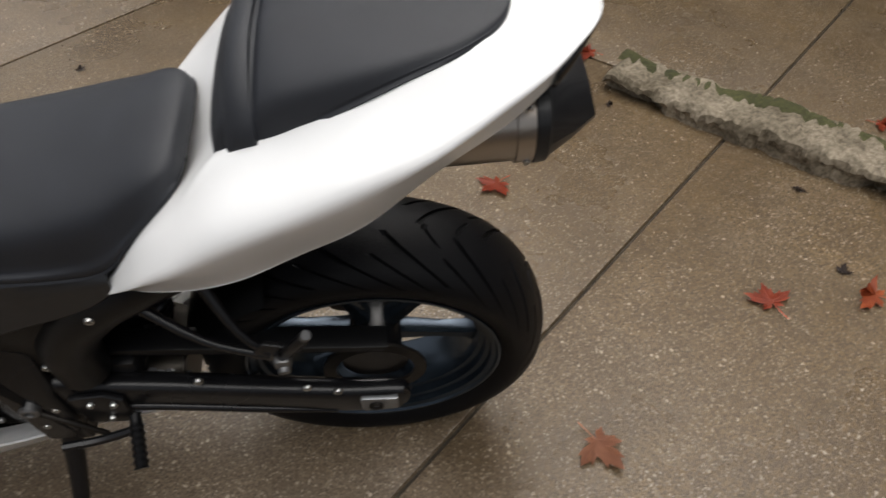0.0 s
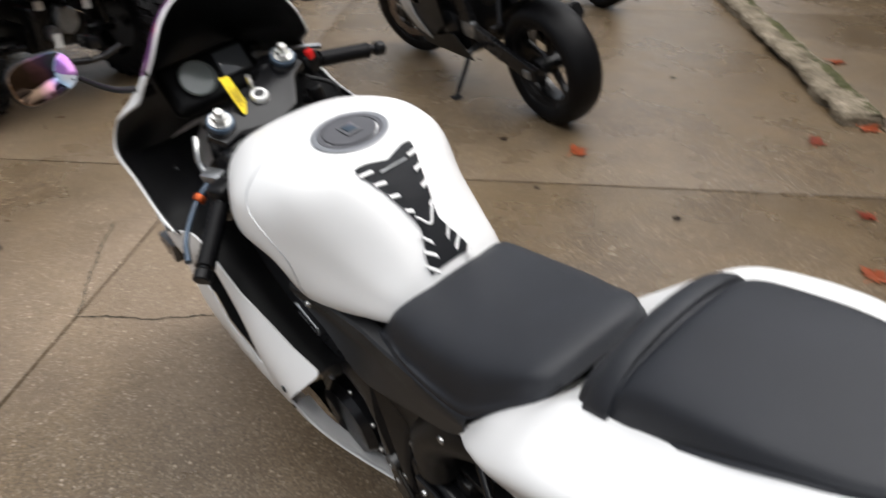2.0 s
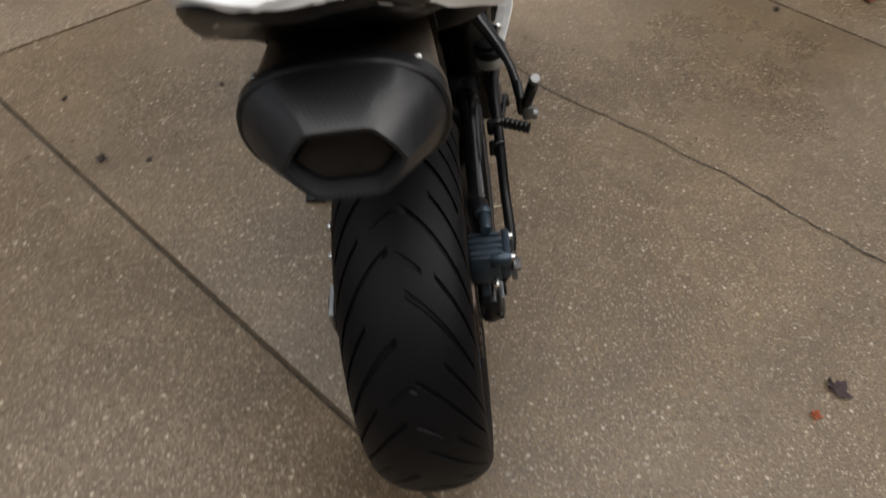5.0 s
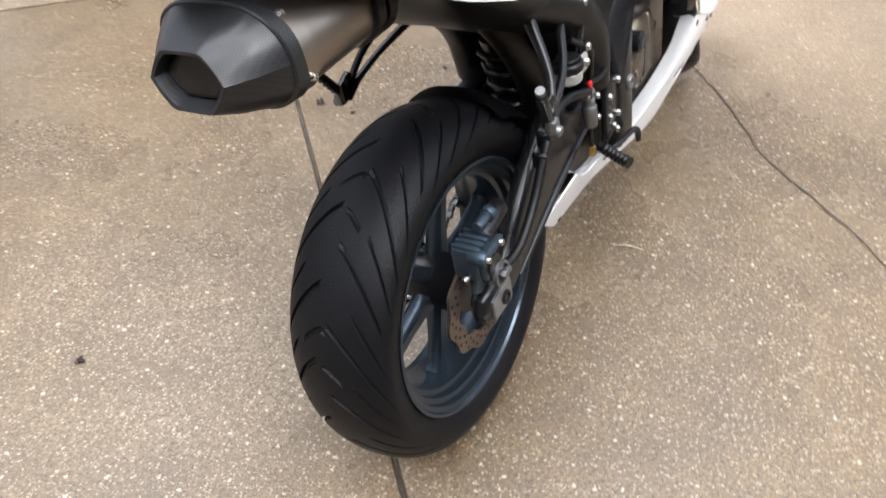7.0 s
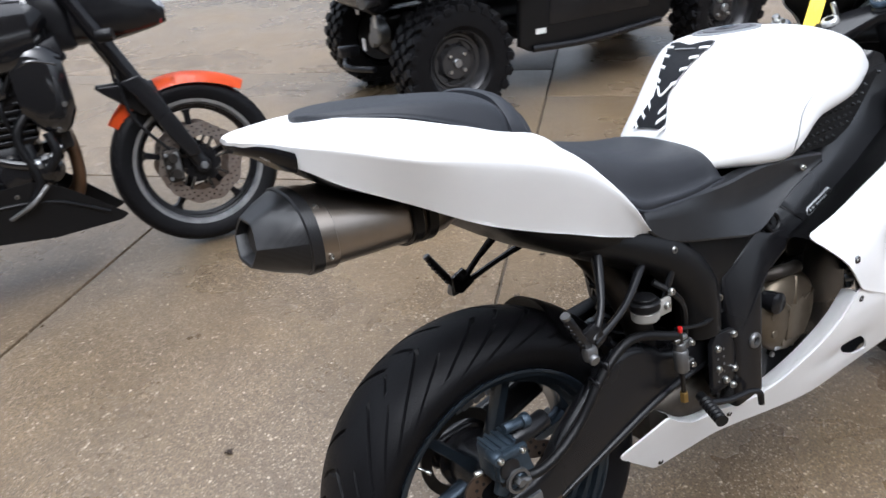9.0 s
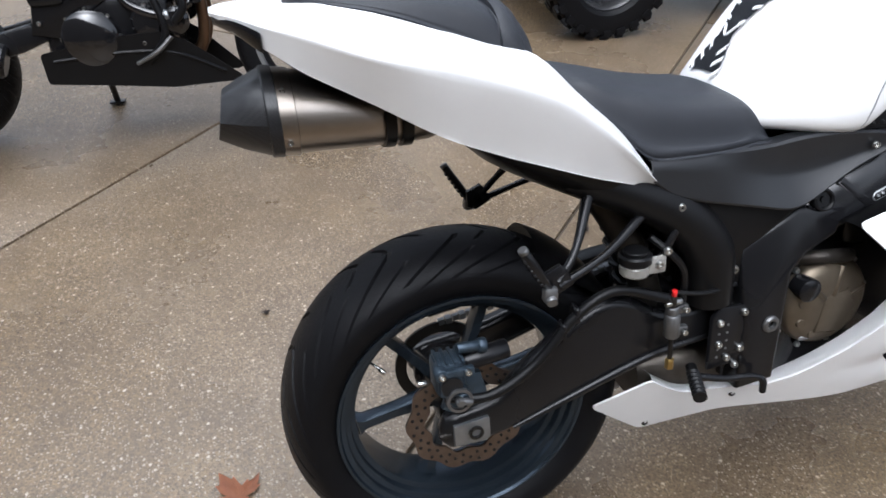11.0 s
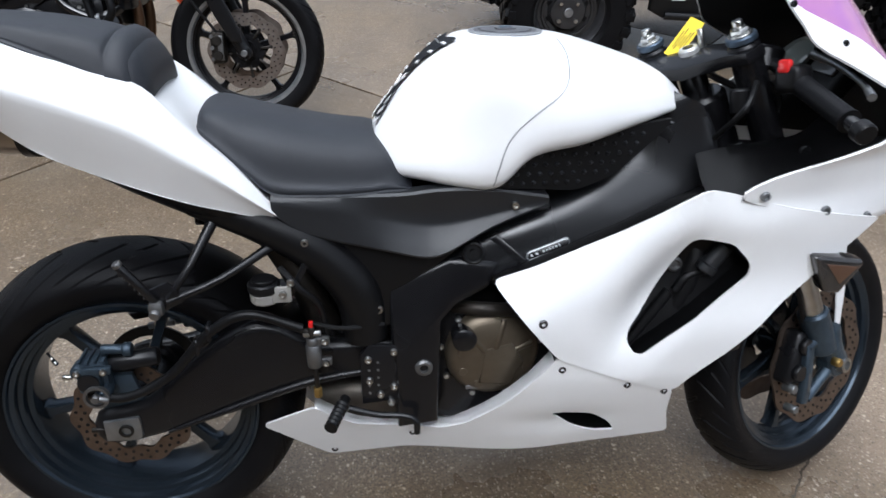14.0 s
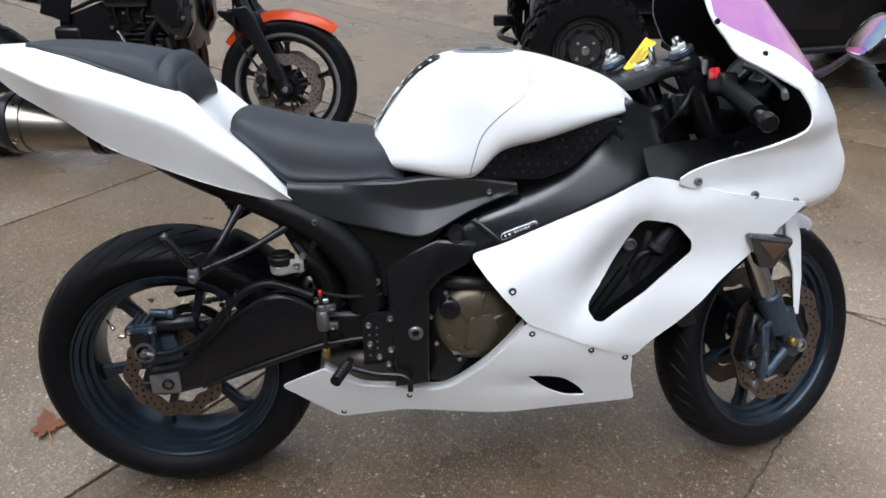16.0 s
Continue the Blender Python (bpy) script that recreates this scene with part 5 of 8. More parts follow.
    part("hose_fitting", joined(rod((0.344, -0.160, 0.498), (0.344, -0.161, 0.520), 0.0065), rod((0.326, -0.160, 0.512), (0.344, -0.160, 0.510), 0.005)), SOOT, mc)
    part("push_rod", rod((0.347, -0.160, 0.395), (0.346, -0.160, 0.440), 0.0045), SOOT, mc)
    part("bleed_cap", rod((0.344, -0.163, 0.520), (0.344, -0.163, 0.531), 0.0045), REDPLASTIC, mc, "small red rubber bleed cap")
    part("clevis", rod((0.347, -0.160, 0.375), (0.347, -0.160, 0.395), 0.008, 6), GOLD, mc)
    for z in (0.448, 0.492):
        bolt((0.366, -0.166, z), 0.006, -1, mc)
    part("banjo_bolt", rod((0.330, -0.160, 0.505), (0.360, -0.160, 0.507), 0.006, 8), STEEL, mc)
    pot = part("brake_fluid_pot", joined(rod((0.272, -0.155, 0.572), (0.272, -0.155, 0.592), 0.024, 20)), CREAM, M, "cream plastic brake fluid pot")
    part("lid", joined(rod((0.272, -0.155, 0.592), (0.272, -0.155, 0.609), 0.027, 24), rod((0.272, -0.155, 0.609), (0.272, -0.155, 0.615), 0.020, 20)), SATIN, pot, "black ribbed lid")
    bolt((0.304, -0.174, 0.592), 0.007, -1, pot)
    part("bracket", block((0.040, 0.008, 0.030), (0.298, -0.170, 0.590), 0.004), CREAM, pot)
    part("bracket_arm", slab([(0.300, 0.560), (0.312, 0.566), (0.352, 0.640), (0.342, 0.648)], -0.150, -0.158, 0.002), BLACK, pot)
    bolt((0.318, -0.172, 0.612), 0.007, -1, pot)
    part("cable", tube([(0.30, -0.15, 0.63), (0.33, -0.17, 0.60), (0.36, -0.16, 0.56), (0.37, -0.15, 0.50)], 0.006, 8), SATIN, M)
    part("lower_cable", tube([(0.34, -0.155, 0.525), (0.40, -0.165, 0.515), (0.47, -0.15, 0.51)], 0.004, 8), SATIN, M)
    part("shock", joined(tube([(0.33, 0.0, 0.62), (0.40, 0.0, 0.33)], 0.035, 16, 0)), BLACK, M)
    part("spring", tube([(0.335 + 0.065 * t + 0.04 * math.cos(t * 44), 0.04 * math.sin(t * 44), 0.60 - 0.25 * t) for t in np.linspace(0, 1, 60)], 0.007, 8, 1), BLACK, M)

    # foot controls and stand, left
    part("rider_footpeg", tube([tuple(np.array((0.40, 0.155, 0.36)) + (np.array((0.385, 0.240, 0.330)) - np.array((0.40, 0.155, 0.36))) * q) for q in np.linspace(0, 1, 17)], [0.010 if k % 2 or k < 3 else 0.0125 for k in range(17)], 12, 0), SATIN, M, "ribbed black rider footpeg")
    part("footrest_plate", slab([(0.40, 0.34), (0.395, 0.425), (0.42, 0.445), (0.475, 0.44), (0.475, 0.35)], 0.150, 0.162, 0.004), BLACK, M)
    part("gear_lever", tube([(0.40, 0.175, 0.34), (0.46, 0.185, 0.33), (0.52, 0.195, 0.335)], 0.008, 8), BLACK, M, "black gear lever")
    part("gear_rod", rod((0.45, 0.175, 0.33), (0.53, 0.165, 0.41), 0.005), SOOT, M)
    for x, z in ((0.41, 0.42), (0.445, 0.425), (0.43, 0.37), (0.50, 0.42), (0.54, 0.36)):
        bolt((x, 0.163, z), 0.007, 1, M)
    lean = math.tan(radians(BIKE_LEAN))
    foot = (0.575, 0.300, 0.300 * lean + 0.006)
    stand = part("side_stand", joined(tube([(0.535, 0.15, 0.29), (0.550, 0.220, 0.18), foot], [0.018, 0.015, 0.013], 12, 4)), BLACK, M, "black side stand, folded down")
    part("stand_foot", block((0.06, 0.045, 0.008), (foot[0], foot[1], foot[2] + 0.002), 0.002), BLACK, stand, m=Matrix.Identity(4))

    # exhaust
    def oval(x, y, z, a, b, n=40, slant=0.0, e=2.4):
        ring = []
        for t in np.linspace(0, 2 * math.pi, n, False):
            c, s_ = math.cos(t), math.sin(t)
            dy = a * math.copysign(abs(c) ** (2 / e), c)
            dz = b * math.copysign(abs(s_) ** (2 / e), s_)
            ring.append((x + slant * dz, y + dy, z + dz))
        return ring

    can = skin([oval(0.01, 0.004, 0.848, 0.049, 0.042), oval(-0.02, 0.002, 0.851, 0.072, 0.050), oval(-0.05, -0.001, 0.854, 0.079, 0.052), oval(-0.22, -0.006, 0.869, 0.090, 0.057), oval(-0.232, -0.006, 0.870, 0.090, 0.057)])
    ex = part("exhaust", can, TITAN, M, "brushed titanium silencer under the tail")
    band = skin([oval(-0.212, -0.006, 0.868, 0.091, 0.0585), oval(-0.213, -0.006, 0.868, 0.0925, 0.0595), oval(-0.238, -0.006, 0.871, 0.0925, 0.0595), oval(-0.239, -0.006, 0.871, 0.091, 0.0585)])
    part("end_band", band, TITAN, ex, "dull titanium end band")
    def hexed(x, y, z, a, b, k, slant=0.0, n=60):
        """A ring between an oval (k = 0) and a flat-topped hexagon (k = 1)."""
        ring = []
        for t in np.linspace(0, 2 * math.pi, n, False):
            c, s_ = math.cos(t), math.sin(t)
            r0 = (abs(c) ** 2.6 + abs(s_) ** 2.6) ** (-1 / 2.6)
            r1 = 1 / max(abs(s_), abs(c) + 0.48 * abs(s_))
            r = r0 + (r1 - r0) * k
            ring.append((x + slant * b * r * s_, y + a * r * c, z + b * r * s_))
        return ring

    part("carbon_band", skin([hexed(-0.234, -0.006, 0.871, 0.0925, 0.0592, 0), hexed(-0.235, -0.006, 0.871, 0.0942, 0.0608, 0), hexed(-0.250, -0.006, 0.872, 0.0942, 0.0608, 0.1), hexed(-0.252, -0.006, 0.872, 0.092, 0.0590, 0.1)]), CARBON, ex, "carbon fibre edge band", sharp=30)
    cap_rings = [hexed(-0.236, -0.006, 0.871, 0.0915, 0.0585, 0.0), hexed(-0.252, -0.006, 0.872, 0.0905, 0.0575, 0.15), hexed(-0.284, -0.008, 0.874, 0.0740, 0.0450, 0.50, 0.10), hexed(-0.309, -0.010, 0.876, 0.0560, 0.0325, 0.75, 0.22), hexed(-0.313, -0.010, 0.876, 0.0530, 0.0300, 0.75, 0.24), hexed(-0.312, -0.010, 0.876, 0.0485, 0.0262, 0.72, 0.24), hexed(-0.300, -0.010, 0.876, 0.0460, 0.0245, 0.70, 0.22), hexed(-0.250, -0.008, 0.872, 0.043, 0.0225, 0.6, 0.1)]
    part("end_cap", skin(cap_rings), CARBON, ex, "carbon fibre tapered end cap with a six-sided outlet", sharp=22)
    part("outlet_core", skin([hexed(-0.298, -0.010, 0.875, 0.0420, 0.0205, 0.7, 0.2), hexed(-0.299, -0.010, 0.875, 0.0380, 0.0170, 0.7, 0.2), hexed(-0.255, -0.008, 0.872, 0.036, 0.016, 0.7, 0.1), hexed(-0.250, -0.008, 0.872, 0.041, 0.020, 0.7, 0.1)]), SOOT, ex, "sooty inner outlet")
    for y, z, s in ((-0.064, 0.912, -1), (-0.082, 0.844, -1), (0.052, 0.912, 1), (0.070, 0.844, 1)):
        bolt((-0.226, y + 0.010 * s, z), 0.0045, s, ex)
    for x0 in (-0.075, -0.05):
        q = (x0 + 0.05) / -0.17
        part("clamp_band", skin([oval(x0, -0.001, 0.855 + 0.012 * q, 0.085 + 0.01 * q, 0.0545 + 0.004 * q), oval(x0 - 0.001, -0.001, 0.855 + 0.012 * q, 0.088 + 0.01 * q, 0.057 + 0.004 * q), oval(x0 - 0.016, -0.001, 0.856 + 0.012 * q, 0.088 + 0.01 * q, 0.0575 + 0.004 * q), oval(x0 - 0.017, -0.001, 0.856 + 0.012 * q, 0.086 + 0.01 * q, 0.055 + 0.004 * q)]), SATIN, ex, "black rubber-lined clamp band")
    part("link_pipe", tube([(0.03, -0.02, 0.845), (0.12, -0.02, 0.80), (0.24, -0.03, 0.70), (0.33, -0.05, 0.55), (0.40, -0.04, 0.35)], 0.028, 16), SOOT, ex, "sooty steel link pipe")

    # side fairings and belly pan
    main = [(0.652, 0.600), (0.724, 0.628), (0.845, 0.685), (0.933, 0.724), (0.998, 0.757), (1.034, 0.752), (1.14, 0.726), (1.25, 0.704), (1.322, 0.690), (1.308, 0.678), (1.262, 0.635), (1.212, 0.592), (1.185, 0.570), (1.151, 0.543), (1.118, 0.506), (1.069, 0.457), (1.017, 0.413), (0.992, 0.376), (0.94, 0.392), (0.88, 0.416), (0.820, 0.443), (0.764, 0.470)]
    vent = [(0.984, 0.664), (0.998, 0.671), (1.050, 0.667), (1.086, 0.626), (1.087, 0.602), (0.920, 0.456), (0.903, 0.459), (0.889, 0.480), (0.893, 0.500), (0.917, 0.530), (0.943, 0.580)]
    belly = [(0.232, 0.275), (0.336, 0.332), (0.366, 0.305), (0.413, 0.275), (0.576, 0.268), (0.62, 0.292), (0.680, 0.357), (0.757, 0.464), (0.765, 0.472), (0.82, 0.446), (0.88, 0.419), (0.94, 0.395), (0.991, 0.379), (0.999, 0.310), (1.023, 0.236), (0.85, 0.222), (0.711, 0.208), (0.512, 0.195), (0.357, 0.165)]
    slot = [(0.768, 0.328), (0.800, 0.328), (0.850, 0.318), (0.888, 0.288), (0.910, 0.256), (0.862, 0.260), (0.815, 0.282)]
    main = [(x, z + 0.006 * min(1.0, max(0.0, (z - 0.48) / 0.1))) for x, z in main]
    vent = [(x, z + 0.005) for x, z in vent]
    for s in both:
        bm = sheet(main, [vent], side_depth, -0.004, 0.014)
        sf = part("side_fairing", flip(bm) if s < 0 else bm, WHITE, M, "pearl white side fairing with an air vent", sharp=35)
        for x, z in ((0.729, 0.547),):
            bolt((x, s * side_depth(x, z), z), 0.0085, s, sf, DARKBOLT)
        bm = sheet(belly, [slot], lambda x, z: side_depth(x, z) - 0.004, -0.004, 0.014)
        bp = part("belly_pan", flip(bm) if s < 0 else bm, WHITE, M, "pearl white belly pan half", sharp=35)
        for x, z in ((0.773, 0.445), (0.90, 0.396), (0.976, 0.371), (0.365, 0.182), (0.52, 0.245)):
            bolt((x, s * (side_depth(x, z) - 0.004), z), 0.0075, s, bp, DARKBOLT)
        # the turned-in upper edge of the belly pan
        lip = [[(x, s * (side_depth(x, z) - 0.004 - a), z + b) for a, b in ((0.0, -0.002), (0.004, 0.003), (0.012, 0.005), (0.030, 0.001))] for x, z in bez([(0.336, 0.332), (0.366, 0.305), (0.413, 0.275), (0.50, 0.269), (0.576, 0.268), (0.62, 0.292), (0.680, 0.357), (0.757, 0.464)], 5)]
        bm = skin(lip, False, False)
        bmesh.ops.solidify(bm, geom=bm.faces[:], thickness=0.002)
        part("turned_edge", bm, WHITE, bp)
        # inner edge that closes the vent
        bm = sheet([(0.86, 0.43), (0.95, 0.69), (1.16, 0.69), (1.16, 0.57), (0.93, 0.40)], [], lambda x, z: side_depth(x, z) - 0.045, -0.003, 0.03)
        duct = part("vent_duct", flip(bm) if s < 0 else bm, SATIN, sf, "black air duct behind the vent")
        part("duct_bolt", lathe([(0.014, s * (side_depth(0.985, 0.605) - 0.044)), (0.014, s * (side_depth(0.985, 0.605) - 0.034)), (0.010, s * (side_depth(0.985, 0.605) - 0.032)), (0.006, s * (side_depth(0.985, 0.605) - 0.037)), (0.0005, s * (side_depth(0.985, 0.605) - 0.037))], 18, (0.985, 0, 0.605)), DULLALLOY, duct, "bare alloy hollow bolt")
        wall = bez(vent, 4, True)
        ring = [[(x, s * (side_depth(x, z) - 0.003 - d), z) for x, z in wall] for d in (0.0, 0.02, 0.046)]
        bm = skin(ring, True, False)
        bmesh.ops.solidify(bm, geom=bm.faces[:], thickness=0.002)
        part("vent_wall", bm, SATIN, duct)
        y = s * (side_depth(1.05, 0.62) - 0.038)
        part("hose_stub", joined(rod((1.035, y, 0.612), (1.062, y, 0.650), 0.016, 16), rod((1.028, y, 0.600), (1.037, y, 0.614), 0.019, 16)), COVER, duct, "grey hose stub")
        y = s * (side_depth(0.94, 0.50) - 0.040)
        part("duct_rib", tube([(0.905, y, 0.455), (0.945, y, 0.515), (0.975, y, 0.560)], 0.010, 10), SATIN, duct)
        part("duct_rib", tube([(0.985, y, 0.560), (1.010, y, 0.590), (1.075, y, 0.600)], 0.008, 10), SATIN, duct)
        # indicator
        ind = slab([(1.194, 0.640), (1.200, 0.643), (1.286, 0.630), (1.289, 0.622), (1.284, 0.612), (1.256, 0.568), (1.228, 0.572)], s * 0.215, s * 0.252, 0.007, 3)
        sig = part("turn_signal", ind, LENS, M, "smoked triangular turn signal")
        part("signal_lens", slab([(1.218, 0.628), (1.278, 0.620), (1.250, 0.588)], s * 0.2515, s * 0.254, 0.001), mat("amber_smoke", (0.10, 0.055, 0.035), 0.2, scale=20, coat=0.6), sig)
    floor_pan = [[(x, y, 0.20 + 0.10 * (abs(y) / 0.2) ** 6 + (0.02 if x > 0.95 else 0)) for y in np.linspace(-1, 1, 9) * (side_depth(x, 0.24) - 0.03)] for x in np.linspace(0.46, 1.0, 12)]
    bm = skin(floor_pan, False, False)
    bmesh.ops.solidify(bm, geom=bm.faces[:], thickness=0.003)
    part("belly_floor", bm, SATIN, M)

    # nose fairing, screen and cockpit lining, as level curves round the nose
    zs = [0.640, 0.665, 0.69, 0.72, 0.752, 0.787, 0.816, 0.845, 0.88, 0.92, 0.95, 0.98, 1.01, 1.04, 1.07, 1.10, 1.13, 1.155]
    tips = [1.455, 1.472, 1.494, 1.501, 1.498, 1.48, 1.464, 1.446, 1.425, 1.402, 1.386, 1.364, 1.34, 1.314, 1.288, 1.258, 1.22, 1.172]
    halves = [0.187, 0.233, 0.26, 0.258, 0.256, 0.265, 0.28, 0.317, 0.323, 0.297, 0.245, 0.211, 0.194, 0.175, 0.156, 0.138, 0.111, 0.063]
    rears = [1.367, 1.364, 1.300, 1.165, 1.045, 1.085, 1.205, 1.276, 1.290, 1.270, 1.218, 1.160, 1.138, 1.118, 1.108, 1.107, 1.119, 1.139]

    def level(i, inset=0.0, n=37):
        zz, tip, half, rear = zs[i], tips[i] - inset, halves[i] - inset, rears[i]
        root = 1.0
        reach = tip - root
        a_max = math.acos(min(0.98, max(0.0, (rear - root) / reach) ** 1.11))
        line = float(np.interp(zz, [0.90, 0.92, 0.95, 0.98, 1.01, 1.04, 1.07, 1.10, 1.16], [1.372, 1.358, 1.318, 1.270, 1.195, 1.122, 1.110, 1.118, 1.148]))
        a_line = min(0.97 * a_max, math.acos(min(0.99, ((line - root) / reach) ** 1.11))) if zz > 0.91 else a_max * 2 / 3
        pts = []
        for k in range(n):
            a = float(np.interp(k, [0, 6, 30, 36], [-a_max, -a_line, a_line, a_max]))
            c = math.cos(a)
            pts.append((root + reach * (abs(c) ** 0.9 if c > 0 else c), -half * math.sin(a) / 1.0, zz))
        return pts

    def band(i0, i1, k0, k1, inset=0.0, up=3):
        rows = [level(i, inset) for i in range(i0, i1 + 1)]
        cols = [bez([r[k] for r in rows], up) for k in range(k0, k1 + 1)]
        bm = skin([[c[q] for c in cols] for q in range(len(cols[0]))], False, False)
        return bm

    def panel(name, i0, i1, k0, k1, material, label, inset=0.0, thick=0.004):
        bm = band(i0, i1, k0, k1, inset)
        bmesh.ops.recalc_face_normals(bm, faces=bm.faces)
        bmesh.ops.solidify(bm, geom=bm.faces[:], thickness=thick)
        return part(name, bm, material, M, label, sharp=30)

    top = len(zs) - 1
    nose = panel("nose_fairing", 0, 9, 0, 36, WHITE, "pearl white nose fairing")
    shape = BVHTree.FromBMesh(band(0, 9, 0, 36))
    for s in both:
        for x, z, r in ((1.078, 0.757, 0.0085), (1.200, 0.722, 0.0085), (1.300, 0.700, 0.006)):
            hit = shape.ray_cast(Vector((x, s * 0.5, z)), Vector((0, -s, 0)))[0]
            if hit is not None:
                bolt((x, hit.y + s * 0.001, z), r, s, nose, ALLOY)
    panel("screen_edge", 9, top, 0, 6, WHITE, "white fairing edge beside the screen")
    panel("screen_edge", 9, top, 30, 36, WHITE, "white fairing edge beside the screen")
    panel("windscreen", 9, top, 6, 30, SCREEN, "violet iridescent coated windscreen")
    panel("cockpit_lining", 4, top, 0, 36, SATIN, "matt black cockpit lining", inset=0.006, thick=0.002)
    for i, k in ((11, 3), (13, 3), (11, 33), (13, 33)):
        x, y, z = level(i)[k]
        bolt((x, y, z), 0.006, math.copysign(1, y), M, BLACK, 0.004, "screen_bolt")
    for s in both:
        # dark panels from the fairing edge in to the frame head
        rows = []
        for x, yo, zo, yi, zi in ((1.005, 0.222, 0.742, 0.150, 0.800), (1.045, 0.246, 0.746, 0.150, 0.808), (1.090, 0.252, 0.778, 0.145, 0.812), (1.200, 0.248, 0.808, 0.12, 0.818), (1.285, 0.236, 0.842, 0.06, 0.835)):
            rows.append([(x, s * (yo + (yi - yo) * t), zo + (zi - zo) * t - 0.01 * math.sin(math.pi * t)) for t in np.linspace(0, 1, 6)])
        cols = [bez([r[k] for r in rows], 4) for k in range(6)]
        bm = skin([[c[q] for c in cols] for q in range(len(cols[0]))], False, False)
        bmesh.ops.solidify(bm, geom=bm.faces[:], thickness=0.004)
        part("inner_panel", bm, SATIN, M, "matt black inner fairing panel")
        bolt((1.19, s * 0.17, 0.803), 0.011, s, M, SATIN)
        # mirror on its stalk
        mx, my, mz = (1.310, 0.298, 1.038) if s > 0 else (1.324, -0.315, 1.022)
        stalk = tube([(1.345, s * 0.120, 0.925), (1.345, s * 0.190, 0.952), (mx + 0.02, my - s * 0.045, mz - 0.025)], [0.010, 0.007, 0.006], 10)
        mir = part("mirror", joined(stalk, block((0.040, 0.030, 0.022), (1.345, s * 0.130, 0.925), 0.007)), SATIN, M, "black rear-view mirror on a short stalk")
        hm = Matrix.Translation((mx, my, mz)) @ Matrix.Rotation(radians(s * 12), 4, 'Z') @ Matrix.Rotation(radians(9 if s > 0 else 36), 4, 'Y')
        shell = [[(dx, w * math.copysign(abs(math.cos(t)) ** 0.65, math.cos(t)) * (0.88 + 0.13 * s * math.cos(t)), h * math.copysign(abs(math.sin(t)) ** 0.65, math.sin(t)) * (0.94 + 0.16 * s * math.cos(t))) for t in np.linspace(0, 2 * math.pi, 28, False)] for dx, w, h in ((0.0, 0.072, 0.043), (0.008, 0.075, 0.046), (0.03, 0.065, 0.04), (0.05, 0.035, 0.022), (0.056, 0.012, 0.008))]
        part("mirror_shell", skin(shell), SATIN, mir, m=hm)
        part("mirror_glass", skin([shell[0]] + [[(p[0] - dx, p[1] * k, p[2] * k) for p in shell[0]] for dx, k in ((0.003, 0.97), (0.0042, 0.85), (0.0056, 0.65), (0.0066, 0.40), (0.0071, 0.15))]), GLASS, mir, "reflective mirror glass", m=hm)
    # instruments
    gm = Matrix.Translation((1.285, 0.0, 0.925)) @ Matrix.Rotation(radians(-50), 4, 'Y')
    dash = part("instrument_panel", joined(block((0.12, 0.22, 0.04), (0, 0, -0.02), 0.02, 3)), SATIN, M, "black instrument panel", m=gm)
    dial = lathe([(0.038, 0.0), (0.041, 0.010), (0.037, 0.013), (0.035, 0.006), (0.0005, 0.006)], 36)
    dial.transform(Matrix.Rotation(radians(90), 4, 'X'))
    part("rev_counter", dial, mat("pale_dial", (0.34, 0.37, 0.35), 0.12, 0.1, color2=(0.26, 0.29, 0.28), scale=20, coat=0.8), dash, "round pale rev counter behind glass", m=gm @ Matrix.Translation((0, 0.035, 0.004)))
    part("display", block((0.06, 0.07, 0.01), (0.01, -0.055, 0.003), 0.004), mat("grey_display", (0.12, 0.125, 0.13), 0.15, scale=20, coat=0.8), dash, "grey rectangular display", m=gm)

    # front end, turned to the left on its stem
    fork_dir = Vector((math.sin(radians(25)), 0, -math.cos(radians(25))))
    axle = Vector((1.384, 0, 0.294))
    clamp_top = Vector((1.055, 0, 0.955))
    tc_out = [(0.985, -0.03), (0.985, 0.03), (1.03, 0.09), (1.035, 0.13), (1.075, 0.135), (1.09, 0.09), (1.085, 0.03), (1.085, -0.03), (1.09, -0.09), (1.075, -0.135), (1.035, -0.13), (1.03, -0.09)]
    bm = slab(tc_out, -0.012, 0.012, 0.005)
    for v in bm.verts:
        v.co = Vector((v.co.x, v.co.z, v.co.y))
    tcm = Matrix.Translation((1.045, 0, 0.93)) @ Matrix.Rotation(radians(-25), 4, 'Y') @ Matrix.Translation((-1.045, 0, 0))
    clamp = part("top_clamp", bm, BLACK, M, "black top fork clamp", m=STEER @ tcm)
    low = block((0.09, 0.26, 0.035), (1.135, 0, 0.76), 0.012)
    part("lower_clamp", low, BLACK, M, m=STEER)
    part("steering_stem", rod((1.045, 0, 0.92), (1.13, 0, 0.74), 0.025), BLACK, M, m=STEER)
    nut = rod((1.049, 0, 0.932), (1.040, 0, 0.953), 0.018, 20)
    part("stem_nut", nut, mat("bright_nut", (0.75, 0.75, 0.74), 0.3, 0.6, scale=40), clamp, "bright round steering stem nut", m=STEER)
    part("nut_bore", rod((1.0405, 0, 0.9522), (1.0397, 0, 0.9540), 0.010, 16), BLACK, clamp, m=STEER)
    part("key_barrel", rod((1.075, 0, 0.93), (1.068, 0, 0.948), 0.022, 20), SATIN, clamp, m=STEER)
    tag = block((0.080, 0.031, 0.001), (0, 0, 0), 0.0)
    tagm = Matrix.Translation((1.051, 0.042, 0.9635)) @ Matrix.Rotation(radians(8), 4, 'Z') @ Matrix.Rotation(radians(-53), 4, 'Y') @ Matrix.Rotation(radians(30), 4, 'X')
